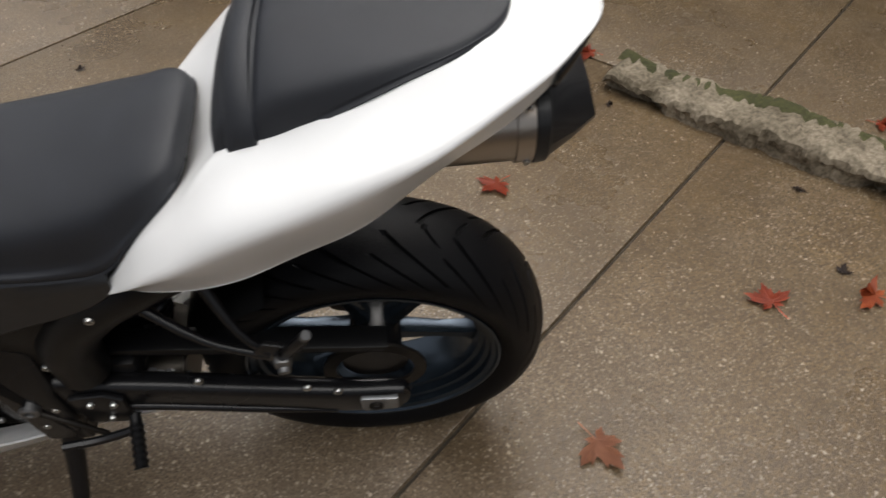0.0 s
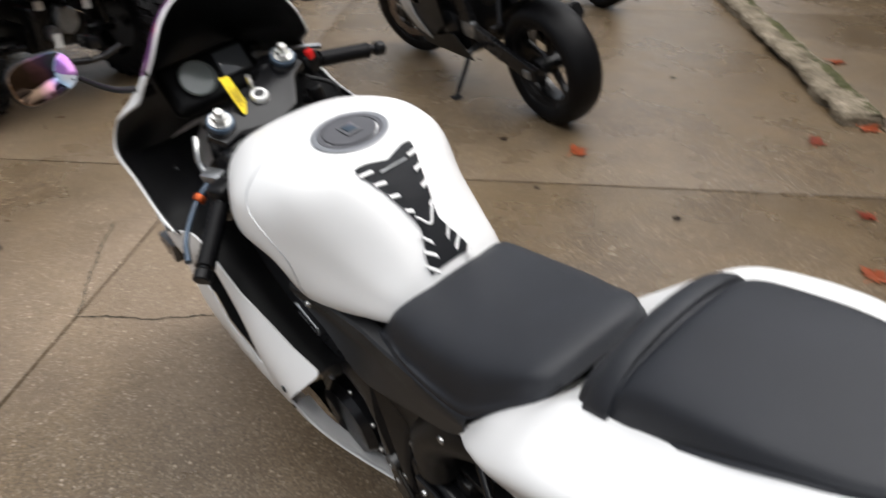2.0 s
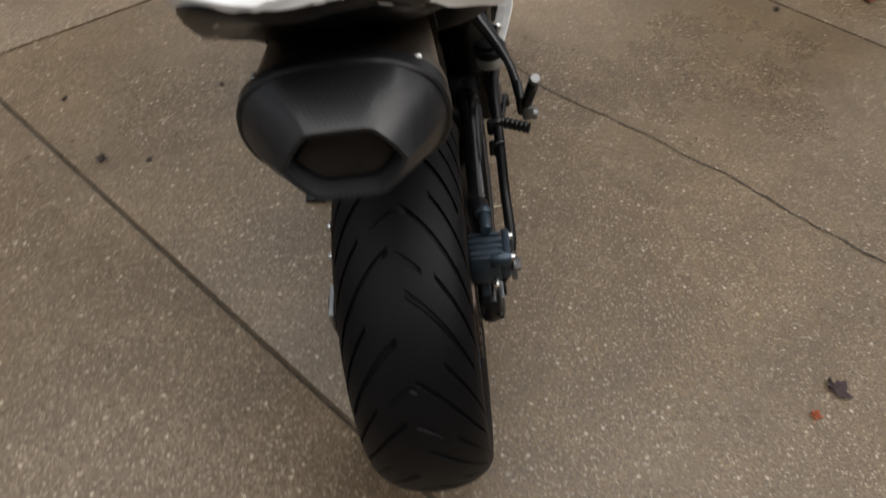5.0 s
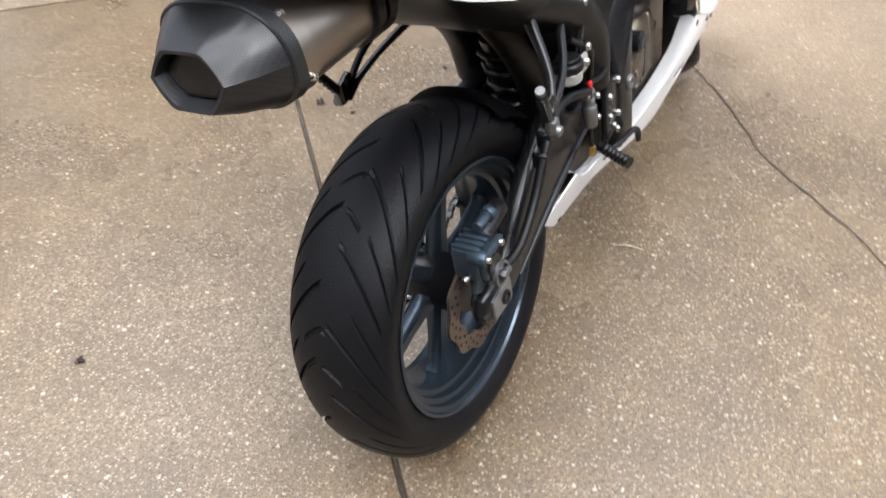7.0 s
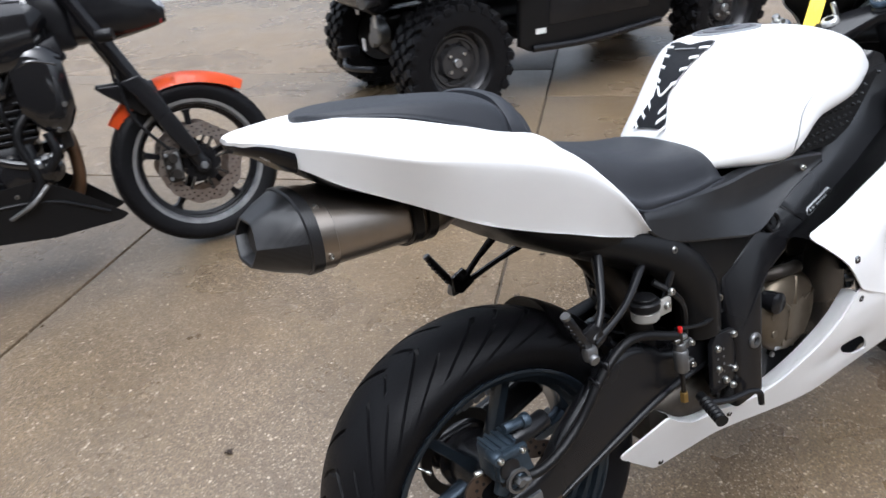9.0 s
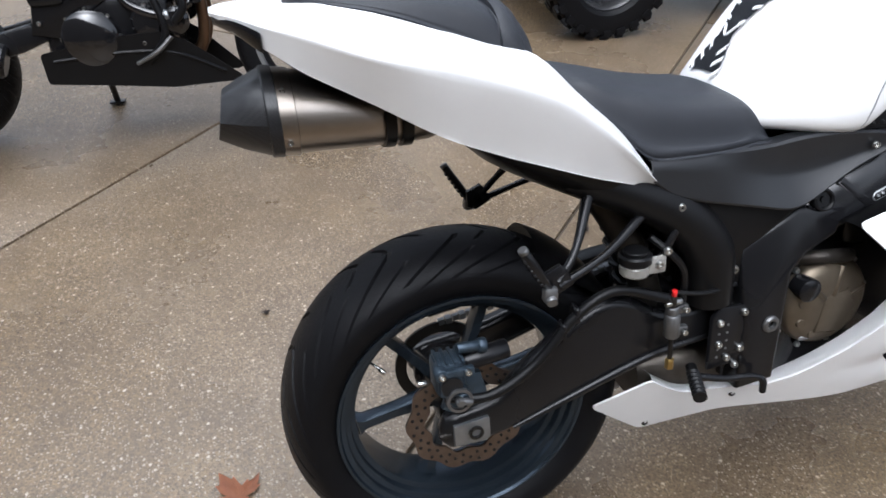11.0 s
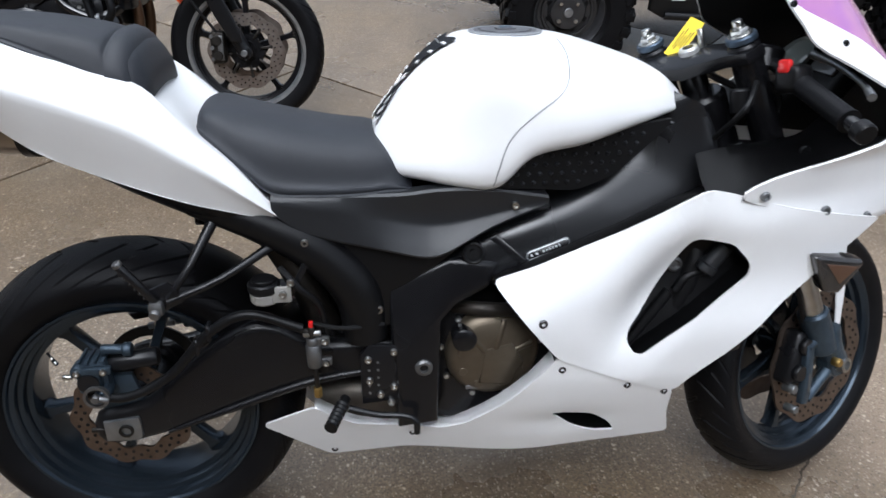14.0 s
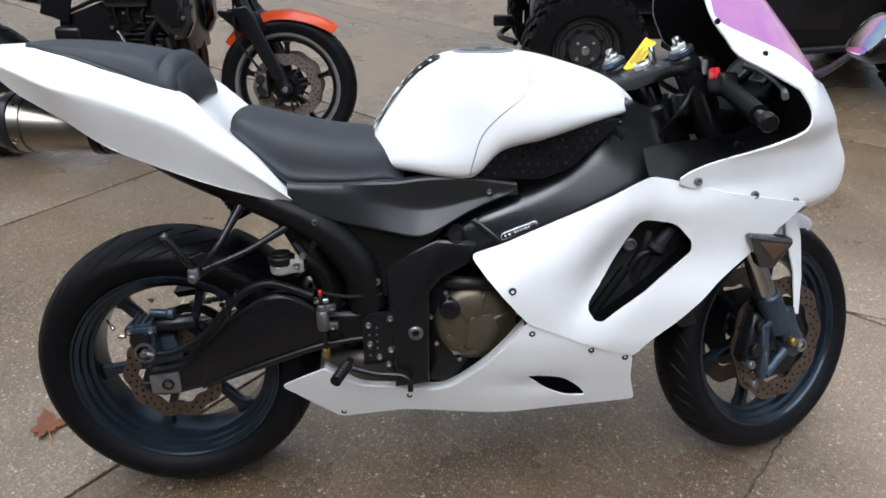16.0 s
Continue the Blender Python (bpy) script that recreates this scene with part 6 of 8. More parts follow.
    tg = part("key_tag", tag, YELLOW, M, "yellow paper key tag", m=tagm)
    for k in range(5):
        part("tag_writing", block((0.046 - 0.011 * (k % 3), 0.0016, 0.0006), (-0.006 + 0.003 * (k % 2), -0.0095 + 0.0046 * k, 0.0008), 0.0), INK, tg, m=tagm)
    part("key", rod((1.068, 0.0, 0.95), (1.06, 0.004, 0.985), 0.006), STEEL, clamp)
    for s in both:
        off = Vector((0, s * 0.104, 0))
        head = clamp_top + off
        leg = part("fork_leg", joined(rod(tuple(head), tuple(head + fork_dir * 0.36), 0.027, 20)), BLACK, M, "black upside-down fork leg", m=STEER)
        part("slider", rod(tuple(head + fork_dir * 0.36), tuple(head + fork_dir * 0.62), 0.0215, 20), STEEL, leg, "bright fork slider", m=STEER)
        part("fork_bottom", joined(rod(tuple(head + fork_dir * 0.585), tuple(head + fork_dir * 0.69), 0.03, 20), rod(tuple(axle + off + Vector((0, -0.018, 0))), tuple(axle + off + Vector((0, 0.018, 0))), 0.032, 20)), GUNMETAL, leg, "gunmetal fork bottom with axle clamp", m=STEER)
        part("cap_collar", rod(tuple(head - fork_dir * 0.002), tuple(head - fork_dir * 0.014), 0.026, 24), BLUESTEEL, leg, "blued collar of the fork cap", m=STEER)
        part("fork_cap", joined(rod(tuple(head - fork_dir * 0.013), tuple(head - fork_dir * 0.017), 0.021, 20), rod(tuple(head - fork_dir * 0.013), tuple(head - fork_dir * 0.027), 0.016, 6), rod(tuple(head - fork_dir * 0.026), tuple(head - fork_dir * 0.04), 0.009, 8)), STEEL, leg, "bright stepped fork cap", m=STEER)
        part("axle_end", lathe([(0.016, s * 0.120), (0.016, s * 0.137), (0.010, s * 0.138), (0.009, s * 0.128), (0.0005, s * 0.128)], 20, (axle.x, 0, axle.z)), STEEL, leg, m=STEER)
        # clip-on bar, grip, lever and switchgear
        base = Vector((1.05, 0.115, 0.895)) if s > 0 else Vector((1.110, -0.113, 0.925))
        end = Vector((0.977, 0.345, 0.830)) if s > 0 else Vector((1.016, -0.340, 0.823))
        dirb = (end - base).normalized()
        bar = part("clip_on_bar", joined(rod(tuple(base), tuple(end), 0.011), rod(tuple(base + Vector((0.006, -s * 0.01, 0.02))), tuple(base + Vector((-0.004, -s * 0.01, -0.02))), 0.034, 20)), BLACK, M, "black clip-on handlebar", m=STEER)
        ribs = []
        for k in range(24):
            t = k / 23
            ribs.append(0.0185 if k in (0, 23) else (0.0165 if k % 2 else 0.0178))
        pts = [tuple(base + dirb * (0.115 + 0.125 * k / 23)) for k in range(24)]
        part("grip", tube(pts, ribs, 16, 0), RUBBER, bar, "ribbed black rubber grip", m=STEER)
        part("bar_end", rod(tuple(end - dirb * 0.004), tuple(end + dirb * 0.018), 0.0165, 18), SATIN, bar, m=STEER)
        sw = block((0.045, 0.045, 0.045), (0, 0, 0), 0.010, 3)
        part("switchgear", sw, SATIN, bar, "black switch housing", m=STEER @ Matrix.Translation(base + dirb * 0.085))
        l0 = base + dirb * 0.07 + Vector((0.045, 0, -0.002))
        if s < 0:
            l0 = base + dirb * 0.04 + Vector((0.085, 0, 0.02))
        lever = [tuple(l0), tuple(l0 + dirb * 0.05 + Vector((0.02, 0, 0))), tuple(l0 + dirb * 0.12 + Vector((0.025, 0, -0.004))), tuple(l0 + dirb * 0.165 + Vector((0.005, 0, -0.006)))]
        part("lever", tube(lever, [0.008, 0.0055, 0.005, 0.007], 10), BLUESTEEL if s > 0 else ALLOY, bar, "blued metal hand lever" if s > 0 else "small bare alloy hand lever", m=STEER)
        if s < 0:
            part("kill_switch", block((0.014, 0.02, 0.022), (0, 0, 0), 0.004), REDPLASTIC, bar, "red engine stop switch", m=STEER @ Matrix.Translation(base + dirb * 0.082 + Vector((-0.02, 0, 0.02))))
            part("front_fluid_pot", joined(rod((1.03, -0.125, 0.840), (1.028, -0.125, 0.880), 0.016, 20), rod((1.03, -0.125, 0.845), (1.06, -0.11, 0.85), 0.010)), SATIN, bar, "black front brake fluid pot", m=STEER)
        else:
            part("lever_perch", joined(block((0.05, 0.03, 0.03), tuple(base + dirb * 0.06 + Vector((0.03, 0, 0.002))), 0.006), rod(tuple(base + dirb * 0.06 + Vector((0.05, 0, 0))), tuple(base + dirb * 0.04 + Vector((0.075, 0, 0.01))), 0.007)), ALLOY, bar, "bare alloy clutch lever perch", m=STEER)
            part("adjuster", rod(tuple(base + dirb * 0.04 + Vector((0.075, 0, 0.01))), tuple(base + Vector((0.085, 0, 0.03))), 0.008, 8), STEEL, bar, m=STEER)
            part("adjuster_ring", rod(tuple(l0 + dirb * 0.03 + Vector((0.012, 0, 0))), tuple(l0 + dirb * 0.045 + Vector((0.018, 0, 0))), 0.012, 10), mat("orange_anodised", (0.5, 0.09, 0.02), 0.4, 0.6), bar, m=STEER)
    for path, r in (([(1.06, -0.10, 0.92), (1.12, -0.13, 0.86), (1.14, -0.08, 0.78)], 0.006), ([(1.06, 0.13, 0.90), (1.13, 0.12, 0.85), (1.12, 0.06, 0.76)], 0.006), ([(1.05, -0.14, 0.89), (1.0, -0.16, 0.85), (1.0, -0.10, 0.80)], 0.005), ([(1.10, 0.02, 0.92), (1.16, 0.05, 0.90), (1.22, 0.03, 0.87)], 0.007)):
        part("cable", tube(path, r, 8), SATIN, M, m=STEER)
    part("frame_head", joined(rod((1.075, 0, 0.87), (1.125, 0, 0.76), 0.045, 20), block((0.12, 0.24, 0.12), (1.0, 0, 0.80), 0.03)), BLACK, M)

    fc = STEER @ Matrix.Translation(axle)
    frim = part("front_wheel", rim_shape(0.220, 0.048), RIM, M, "dark blue-grey cast front wheel with six spokes", m=fc)
    part("tyre", tread(0.290, 0.060, 0.035, 20, 30, 36, groove=0.003, bead=0.034), RUBBER, frim, "black front tyre with slanting grooves", m=fc, sharp=24)
    part("hub", lathe([(0.012, -0.06), (0.032, -0.06), (0.036, -0.04), (0.036, 0.04), (0.032, 0.06), (0.012, 0.06)], 28), RIM, frim, m=fc)
    for k in range(6):
        part("spoke", spoke_shape(0.032, 0.186, radians(15 + 60 * k), 0.022, 0.013, 0.032), RIM, frim, m=fc)
    part("valve", joined(rod((0.03, -0.02, -0.178), (0.028, -0.035, -0.165), 0.004), rod((0.028, -0.035, -0.165), (0.027, -0.042, -0.158), 0.006)), STEEL, frim, m=fc)
    for s in both:
        part("brake_disc", wavy_disc(0.105, 0.148, s * 0.068, 0.0045, 10), DISC, frim, "bronzed wave brake disc", m=fc)
        part("disc_holes", drill_marks(0.105, 0.148, s * 0.071, 26), BLACK, frim, m=fc)
        part("disc_carrier", wavy_disc(0.04, 0.10, s * 0.062, 0.004, 6), BLACK, frim, m=fc)
        cm = fc @ Matrix.Translation((-0.108, s * 0.080, 0.030)) @ Matrix.Rotation(radians(18), 4, 'Y')
        fcal = part("front_caliper", joined(block((0.046, 0.050, 0.115), (0, 0, 0), 0.012, 3), rod((0, s * 0.02, 0.028), (0, s * 0.036, 0.028), 0.018), rod((0, s * 0.02, -0.028), (0, s * 0.036, -0.028), 0.018)), BLACK, M, "black four-piston front brake caliper", m=cm)
        y = s * 0.108
        arms = joined(tube([(-0.020, y, 0.075), (-0.055, y, 0.068), (-0.098, y, 0.055)], [0.016, 0.012, 0.012], 12, 4), tube([(0.0, y, 0.004), (-0.045, y, -0.030), (-0.088, y, -0.062)], [0.015, 0.011, 0.011], 12, 4), tube([(-0.030, y, 0.085), (-0.022, y, 0.045), (0.0, y, 0.004)], [0.024, 0.026, 0.026], 14, 4))
        part("caliper_bracket", arms, GUNMETAL, fcal, "blue-grey cast caliper bracket with two arms", m=fc)
        face = part("caliper_face", slab([(-0.108, 0.062), (-0.090, 0.066), (-0.080, 0.050), (-0.084, -0.050), (-0.094, -0.070), (-0.110, -0.066), (-0.104, 0.0)], s * 0.100, s * 0.118, 0.005, 3), GUNMETAL, fcal, "pale blue-grey caliper face", m=fc)
        part("caliper_mark", block((0.006, 0.0012, 0.040), (-0.094, s * 0.1185, -0.020), 0.0004, 1), DULLALLOY, face, m=fc)
        part("caliper_pin", rod((-0.120, s * 0.085, -0.078), (-0.120, s * 0.112, -0.078), 0.009, 10), ALLOY, fcal, m=fc)
        part("caliper_pin", rod((-0.128, s * 0.085, -0.030), (-0.128, s * 0.112, -0.030), 0.010, 10), ALLOY, fcal, m=fc)
        part("caliper_bolt", rod((-0.030, s * 0.125, 0.014), (-0.030, s * 0.142, 0.014), 0.010, 8), GOLD, fcal, m=fc)
        part("brake_hose", tube([(-0.10, s * 0.10, 0.11), (-0.14, s * 0.105, 0.20), (-0.18, s * 0.09, 0.32), (-0.24, s * 0.06, 0.45)], 0.0055, 8), SATIN, fcal, m=fc)
    # front mudguard
    rings = []
    for k in range(19):
        a = radians(60 + 86 * k / 18)
        t = k / 18
        w = 0.068 * (0.62 + 0.38 * math.sin(math.pi * min(1, t * 1.25)))
        drop = 0.075 * math.exp(-((t - 0.42) / 0.24) ** 2) + 0.02
        rr = 0.312
        ring = []
        for v in np.linspace(-1, 1, 15):
            av = abs(v)
            y = w * math.sin(min(1, av * 1.3) * math.pi / 2) * (1 if v >= 0 else -1)
            r = rr - (max(0, av - 0.35) / 0.65) ** 1.2 * drop - 0.012 * av ** 2
            ring.append((r * math.cos(a), y, r * math.sin(a)))
        rings.append(ring)
    bm = skin(rings, False, False)
    bmesh.ops.solidify(bm, geom=bm.faces[:], thickness=0.003)
    fend = part("front_mudguard", bm, WHITE, M, "pearl white front mudguard", m=fc)
    for s in both:
        fin = [(0.005, 0.29), (0.045, 0.30), (0.062, 0.24), (0.068, 0.14), (0.060, 0.050), (0.046, 0.055), (0.038, 0.16), (0.015, 0.24)]
        part("side_fin", slab(fin, s * 0.074, s * 0.079, 0.002), WHITE, fend, m=fc)
    return M


build_motorcycle()


# ---- unseen wall, added to block sky light and darken reflections ----
def build_unseen_wall():
    bm = block((0.3, 30, 5.5), (0, 0, 2.75), 0.01)
    m = Matrix.Translation(Vector((0.6828, 0.7306, 0)) * -5.0) @ Matrix.Rotation(math.atan2(0.7306, 0.6828), 4, 'Z')
    part_ = part("unseen_wall", bm, WALL_BROWN, m=m)
    tagged(part_, "unseen brown wall added to block sky light behind the kerb", "wall", kind="structure")


build_unseen_wall()


# ---- parked vehicles ----
def knobby(r, half, rows, seed):
    """The round carcass of an off-road tyre."""
    bm = lathe([(r * 0.56, -half * 0.78), (r * 0.62, -half * 0.95), (r * 0.80, -half), (r * 0.92, -half * 0.93), (r * 0.955, -half * 0.7), (r * 0.96, 0), (r * 0.955, half * 0.7), (r * 0.92, half * 0.93), (r * 0.80, half), (r * 0.62, half * 0.95), (r * 0.56, half * 0.78)], 48, closed=True)
    return bm


LUG = bpy.data.meshes.new("lug")
lug_bm = block((1, 1, 1), (0, 0, 0), 0.08, 1)
lug_bm.to_mesh(LUG)
lug_bm.free()
LUG.materials.append(RUBBER)


def lugs(tyre, wm, r, half, rows):
    """Raised lugs in staggered rows round a carcass, each one an object on a shared mesh."""
    for k in range(rows):
        for v, tilt, w in ((-0.72, 0.5, 0.36), (-0.26, -0.35, 0.34), (0.26, 0.35, 0.34), (0.72, -0.5, 0.36), (-0.97, 0, 0.1), (0.97, 0, 0.1)):
            a = 2 * math.pi * (k + (0.5 if v in (-0.26, 0.72, 0.97) else 0)) / rows
            rr = r * (0.975 if abs(v) < 0.9 else 0.90)
            ob = new("lug", LUG)
            ob.parent = tyre
            ob.matrix_basis = wm @ Matrix.Rotation(-a, 4, 'Y') @ Matrix.Translation((rr, v * half, 0)) @ Matrix.Rotation(tilt, 4, 'X') @ Matrix.Diagonal((r * 0.075 if abs(v) < 0.9 else r * 0.11, half * w * 1.25, 2 * math.pi * r / rows * 0.52, 1))


def build_utv(name, m, paint, label, steel):
    """A side-by-side utility vehicle: rear axle at the origin, nose along x."""
    U = holder(name, m, label, "utility vehicle", "utility vehicles")
    U.matrix_basis = m @ Matrix.Diagonal((1, 0.84, 1, 1))
    r, half, track, base = 0.325, 0.135, 0.60, 1.98
    for x in (0.0, base):
        for s in (-1, 1):
            wm = Matrix.Translation((x, s * track, r))
            w = part("wheel", lathe([(0.165, s * -0.075), (0.17, s * 0.075), (0.185, s * 0.095), (0.178, s * 0.10), (0.165, s * 0.085), (0.15, s * 0.03), (0.10, s * 0.02), (0.085, s * 0.05), (0.05, s * 0.055), (0.0005, s * 0.055)], 40), WHEELBLACK, U, "black wheel with a deep dish", m=wm)
            part("dish_ring", lathe([(0.118, s * 0.028), (0.122, s * 0.040), (0.132, s * 0.040), (0.138, s * 0.028)], 40, closed=True), WHEELBLACK, w, m=wm)
            for k in range(8):
                a = radians(22.5 + 45 * k)
                part("slot", rod((0.098 * math.cos(a), s * 0.018, 0.098 * math.sin(a)), (0.098 * math.cos(a), s * 0.030, 0.098 * math.sin(a)), 0.014, 12), RUBBER if steel else ALLOY, w, m=wm)
            lugs(part("tyre", knobby(r, half, 24, 5), RUBBER, U, "chunky black off-road tyre", m=wm, sharp=30), wm, r, half, 24)
            part("hub_cap", rod((0, s * 0.05, 0), (0, s * 0.075, 0), 0.024, 16), ALLOY, w, m=wm)
            for k in range(4):
                a = radians(45 + 90 * k)
                part("wheel_nut", rod((0.06 * math.cos(a), s * 0.045, 0.06 * math.sin(a)), (0.06 * math.cos(a), s * 0.07, 0.06 * math.sin(a)), 0.011, 6), STEEL, w, m=wm)
            part("suspension_arm", joined(tube([(x + 0.10, s * 0.22, 0.33), (x, s * 0.48, 0.30)], 0.02, 10, 0), tube([(x - 0.12, s * 0.22, 0.33), (x, s * 0.48, 0.29)], 0.02, 10, 0)), BLACK, U)
            sh = part("shock_absorber", tube([(x - 0.05, s * 0.40, 0.34), (x - 0.02, s * 0.30, 0.74)], 0.028, 12, 0), BLACK, U, "coil shock absorber")
            part("shock_body", rod((x - 0.05, s * 0.40, 0.36), (x - 0.035, s * 0.36, 0.52), 0.02), LABELWHITE, sh)
            part("axle_shaft", rod((x, s * 0.12, 0.32), (x, s * 0.5, 0.325), 0.018), ALLOY, U)
    # chassis, floor and cab sides
    part("chassis", joined(block((2.25, 0.42, 0.16), (0.98, 0, 0.36), 0.03), block((1.0, 1.16, 0.10), (1.02, 0, 0.37), 0.04)), SATIN, U, "black chassis and floor")
    for s in (-1, 1):
        side = [(0.42, 0.33), (0.42, 0.55), (0.46, 0.95), (0.60, 1.05), (0.72, 0.80), (1.30, 0.75), (1.42, 0.95), (1.55, 0.95), (1.55, 0.36), (1.45, 0.30), (0.50, 0.29)]
        d = part("side_panel", slab(side, s * 0.575, s * 0.625, 0.02, 3), SATIN, U, "black plastic side panel")
        part("door_recess", slab([(0.62, 0.42), (0.62, 0.66), (1.36, 0.66), (1.36, 0.42)], s * 0.612, s * 0.632, 0.015, 2), BLACK, d)
        part("sill_bar", tube([(0.50, s * 0.64, 0.31), (0.9, s * 0.655, 0.30), (1.45, s * 0.64, 0.33)], 0.02, 10), BLACK, d)
        part("sill_label", block((0.07, 0.002, 0.03), (0.56, s * 0.634, 0.40), 0.0), LABELWHITE, d, "small white warning label")
        part("cage_post", tube([(0.45, s * 0.58, 0.75), (0.42, s * 0.60, 1.30), (0.48, s * 0.56, 1.82)], 0.028, 12), BLACK, U, "black roll cage post")
        part("cage_front_post", tube([(1.60, s * 0.58, 0.85), (1.38, s * 0.60, 1.35), (1.15, s * 0.56, 1.85)], 0.028, 12), BLACK, U, "black roll cage post")
        part("cage_rail", tube([(0.48, s * 0.56, 1.82), (1.15, s * 0.56, 1.85)], 0.028, 12, 0), BLACK, U)
        # rear mudguards
        fen = slab([(0.46, 0.64), (0.47, 0.88), (0.36, 0.935), (0.0, 0.925), (-0.34, 0.885), (-0.46, 0.835), (-0.48, 0.79), (-0.42, 0.772), (-0.18, 0.795), (0.05, 0.79), (0.24, 0.72), (0.34, 0.64)], s * 0.43, s * 0.735, 0.028, 3)
        fd = part("rear_mudguard", fen, paint, U, "moulded plastic rear mudguard")
        part("emboss", joined(block((0.34, 0.05, 0.014), (-0.12, s * 0.60, 0.918), 0.006), block((0.06, 0.20, 0.014), (-0.26, s * 0.60, 0.902), 0.006)), paint, fd)
        part("grille", slab([(-0.10, 0.875), (0.16, 0.885), (0.16, 0.905), (-0.10, 0.90)], s * 0.60, s * 0.704, 0.006), LABELWHITE if paint is REDPLASTIC else SATIN, fd)
        fr = [[(base + 0.46 * math.cos(a) * k, s * y, 0.36 + 0.50 * math.sin(a) * k) for y, k in ((0.40, 0.94), (0.50, 1.0), (0.66, 1.0), (0.72, 0.97), (0.74, 0.90))] for a in np.linspace(radians(20), radians(165), 15)]
        bm = skin(fr, False, False)
        bmesh.ops.solidify(bm, geom=bm.faces[:], thickness=0.006)
        part("front_mudguard", bm, SATIN, U, "black plastic front mudguard")
        part("seat", joined(block((0.50, 0.46, 0.14), (0.82, s * 0.27, 0.62), 0.05, 3), block((0.14, 0.46, 0.55), (0.56, s * 0.27, 0.88), 0.05, 3)), SEAT, U, "black seat")
    hood = hull([(1.55, [(0, 1.00), (0.30, 0.99), (0.42, 0.93), (0.44, 0.75), (0.40, 0.6), (0, 0.55)]), (1.95, [(0, 0.96), (0.30, 0.94), (0.40, 0.88), (0.42, 0.72), (0.38, 0.55), (0, 0.5)]), (2.35, [(0, 0.82), (0.24, 0.80), (0.32, 0.74), (0.34, 0.62), (0.30, 0.48), (0, 0.45)])], 4, 3)
    part("bonnet", hood, paint, U, "painted bonnet")
    # bed, rails, lamp and what hangs behind
    bed = part("cargo_bed", joined(block((0.86, 0.92, 0.16), (-0.02, 0, 0.86), 0.03, 3), block((0.05, 0.86, 0.14), (-0.46, 0, 0.85), 0.02)), SATIN, U, "black plastic cargo bed")
    for k in range(5):
        part("rack_bar", tube([(-0.42 + 0.2 * k, -0.50, 0.97), (-0.42 + 0.2 * k, 0.50, 0.97)], 0.014, 8, 0), BLACK, bed)
    for y in (-0.52, 0.0, 0.52):
        part("rack_rail", tube([(-0.48, y, 0.98), (0.42, y, 0.98)], 0.016, 8, 0), BLACK, bed)
    part("rear_rail", tube([(-0.48, -0.52, 0.98), (-0.50, 0, 0.985), (-0.48, 0.52, 0.98)], 0.017, 8), BLACK, bed)
    part("tail_light", block((0.03, 0.17, 0.06), (-0.49, 0, 0.87), 0.015), REDLENS, bed, "red tail light")
    part("silencer", rod((-0.30, -0.30, 0.66), (-0.30, 0.24, 0.66), 0.085, 20), BLACK, U, "black silencer")
    part("tail_pipe", rod((-0.30, -0.30, 0.66), (-0.42, -0.38, 0.66), 0.03), ALLOY, U)
    gc = part("gearcase", block((0.34, 0.28, 0.26), (-0.02, 0.05, 0.42), 0.05, 3), BLACK, U, "black gearcase")
    part("gearcase_cover", joined(rod((-0.24, -0.02, 0.44), (-0.16, -0.02, 0.44), 0.075, 18), rod((-0.23, 0.08, 0.38), (-0.16, 0.08, 0.38), 0.045, 14), rod((-0.22, 0.02, 0.52), (-0.17, 0.02, 0.36), 0.022, 10)), ALLOY, gc, "bare alloy gearcase cover")
    part("hitch", joined(block((0.12, 0.07, 0.06), (-0.40, 0, 0.36), 0.01), tube([(-0.34, -0.24, 0.28), (-0.42, 0, 0.27), (-0.34, 0.24, 0.28)], 0.018, 10)), BLACK, U, "black tow hitch and bumper bar")
    for y, z in ((0.16, 0.56), (-0.14, 0.52), (0.10, 0.36)):
        part("warning_label", block((0.004, 0.05, 0.07), (-0.27, y, z), 0.0), LABELWHITE, U)
    return U


build_utv("utility_vehicle", pose(4.19, 0.0, 0, 0, 0, 18.0), REDPLASTIC, "red and black side-by-side utility vehicle with chunky tyres", False)
build_utv("utility_vehicle", pose(1.54, 3.01, 0, 0, 0, -3.0), SATIN, "black side-by-side utility vehicle with steel wheels", True)
build_utv("utility_vehicle", pose(7.2, -2.9, 0, 0, 0, 41.0), SATIN, "black side-by-side utility vehicle parked farther back", False)


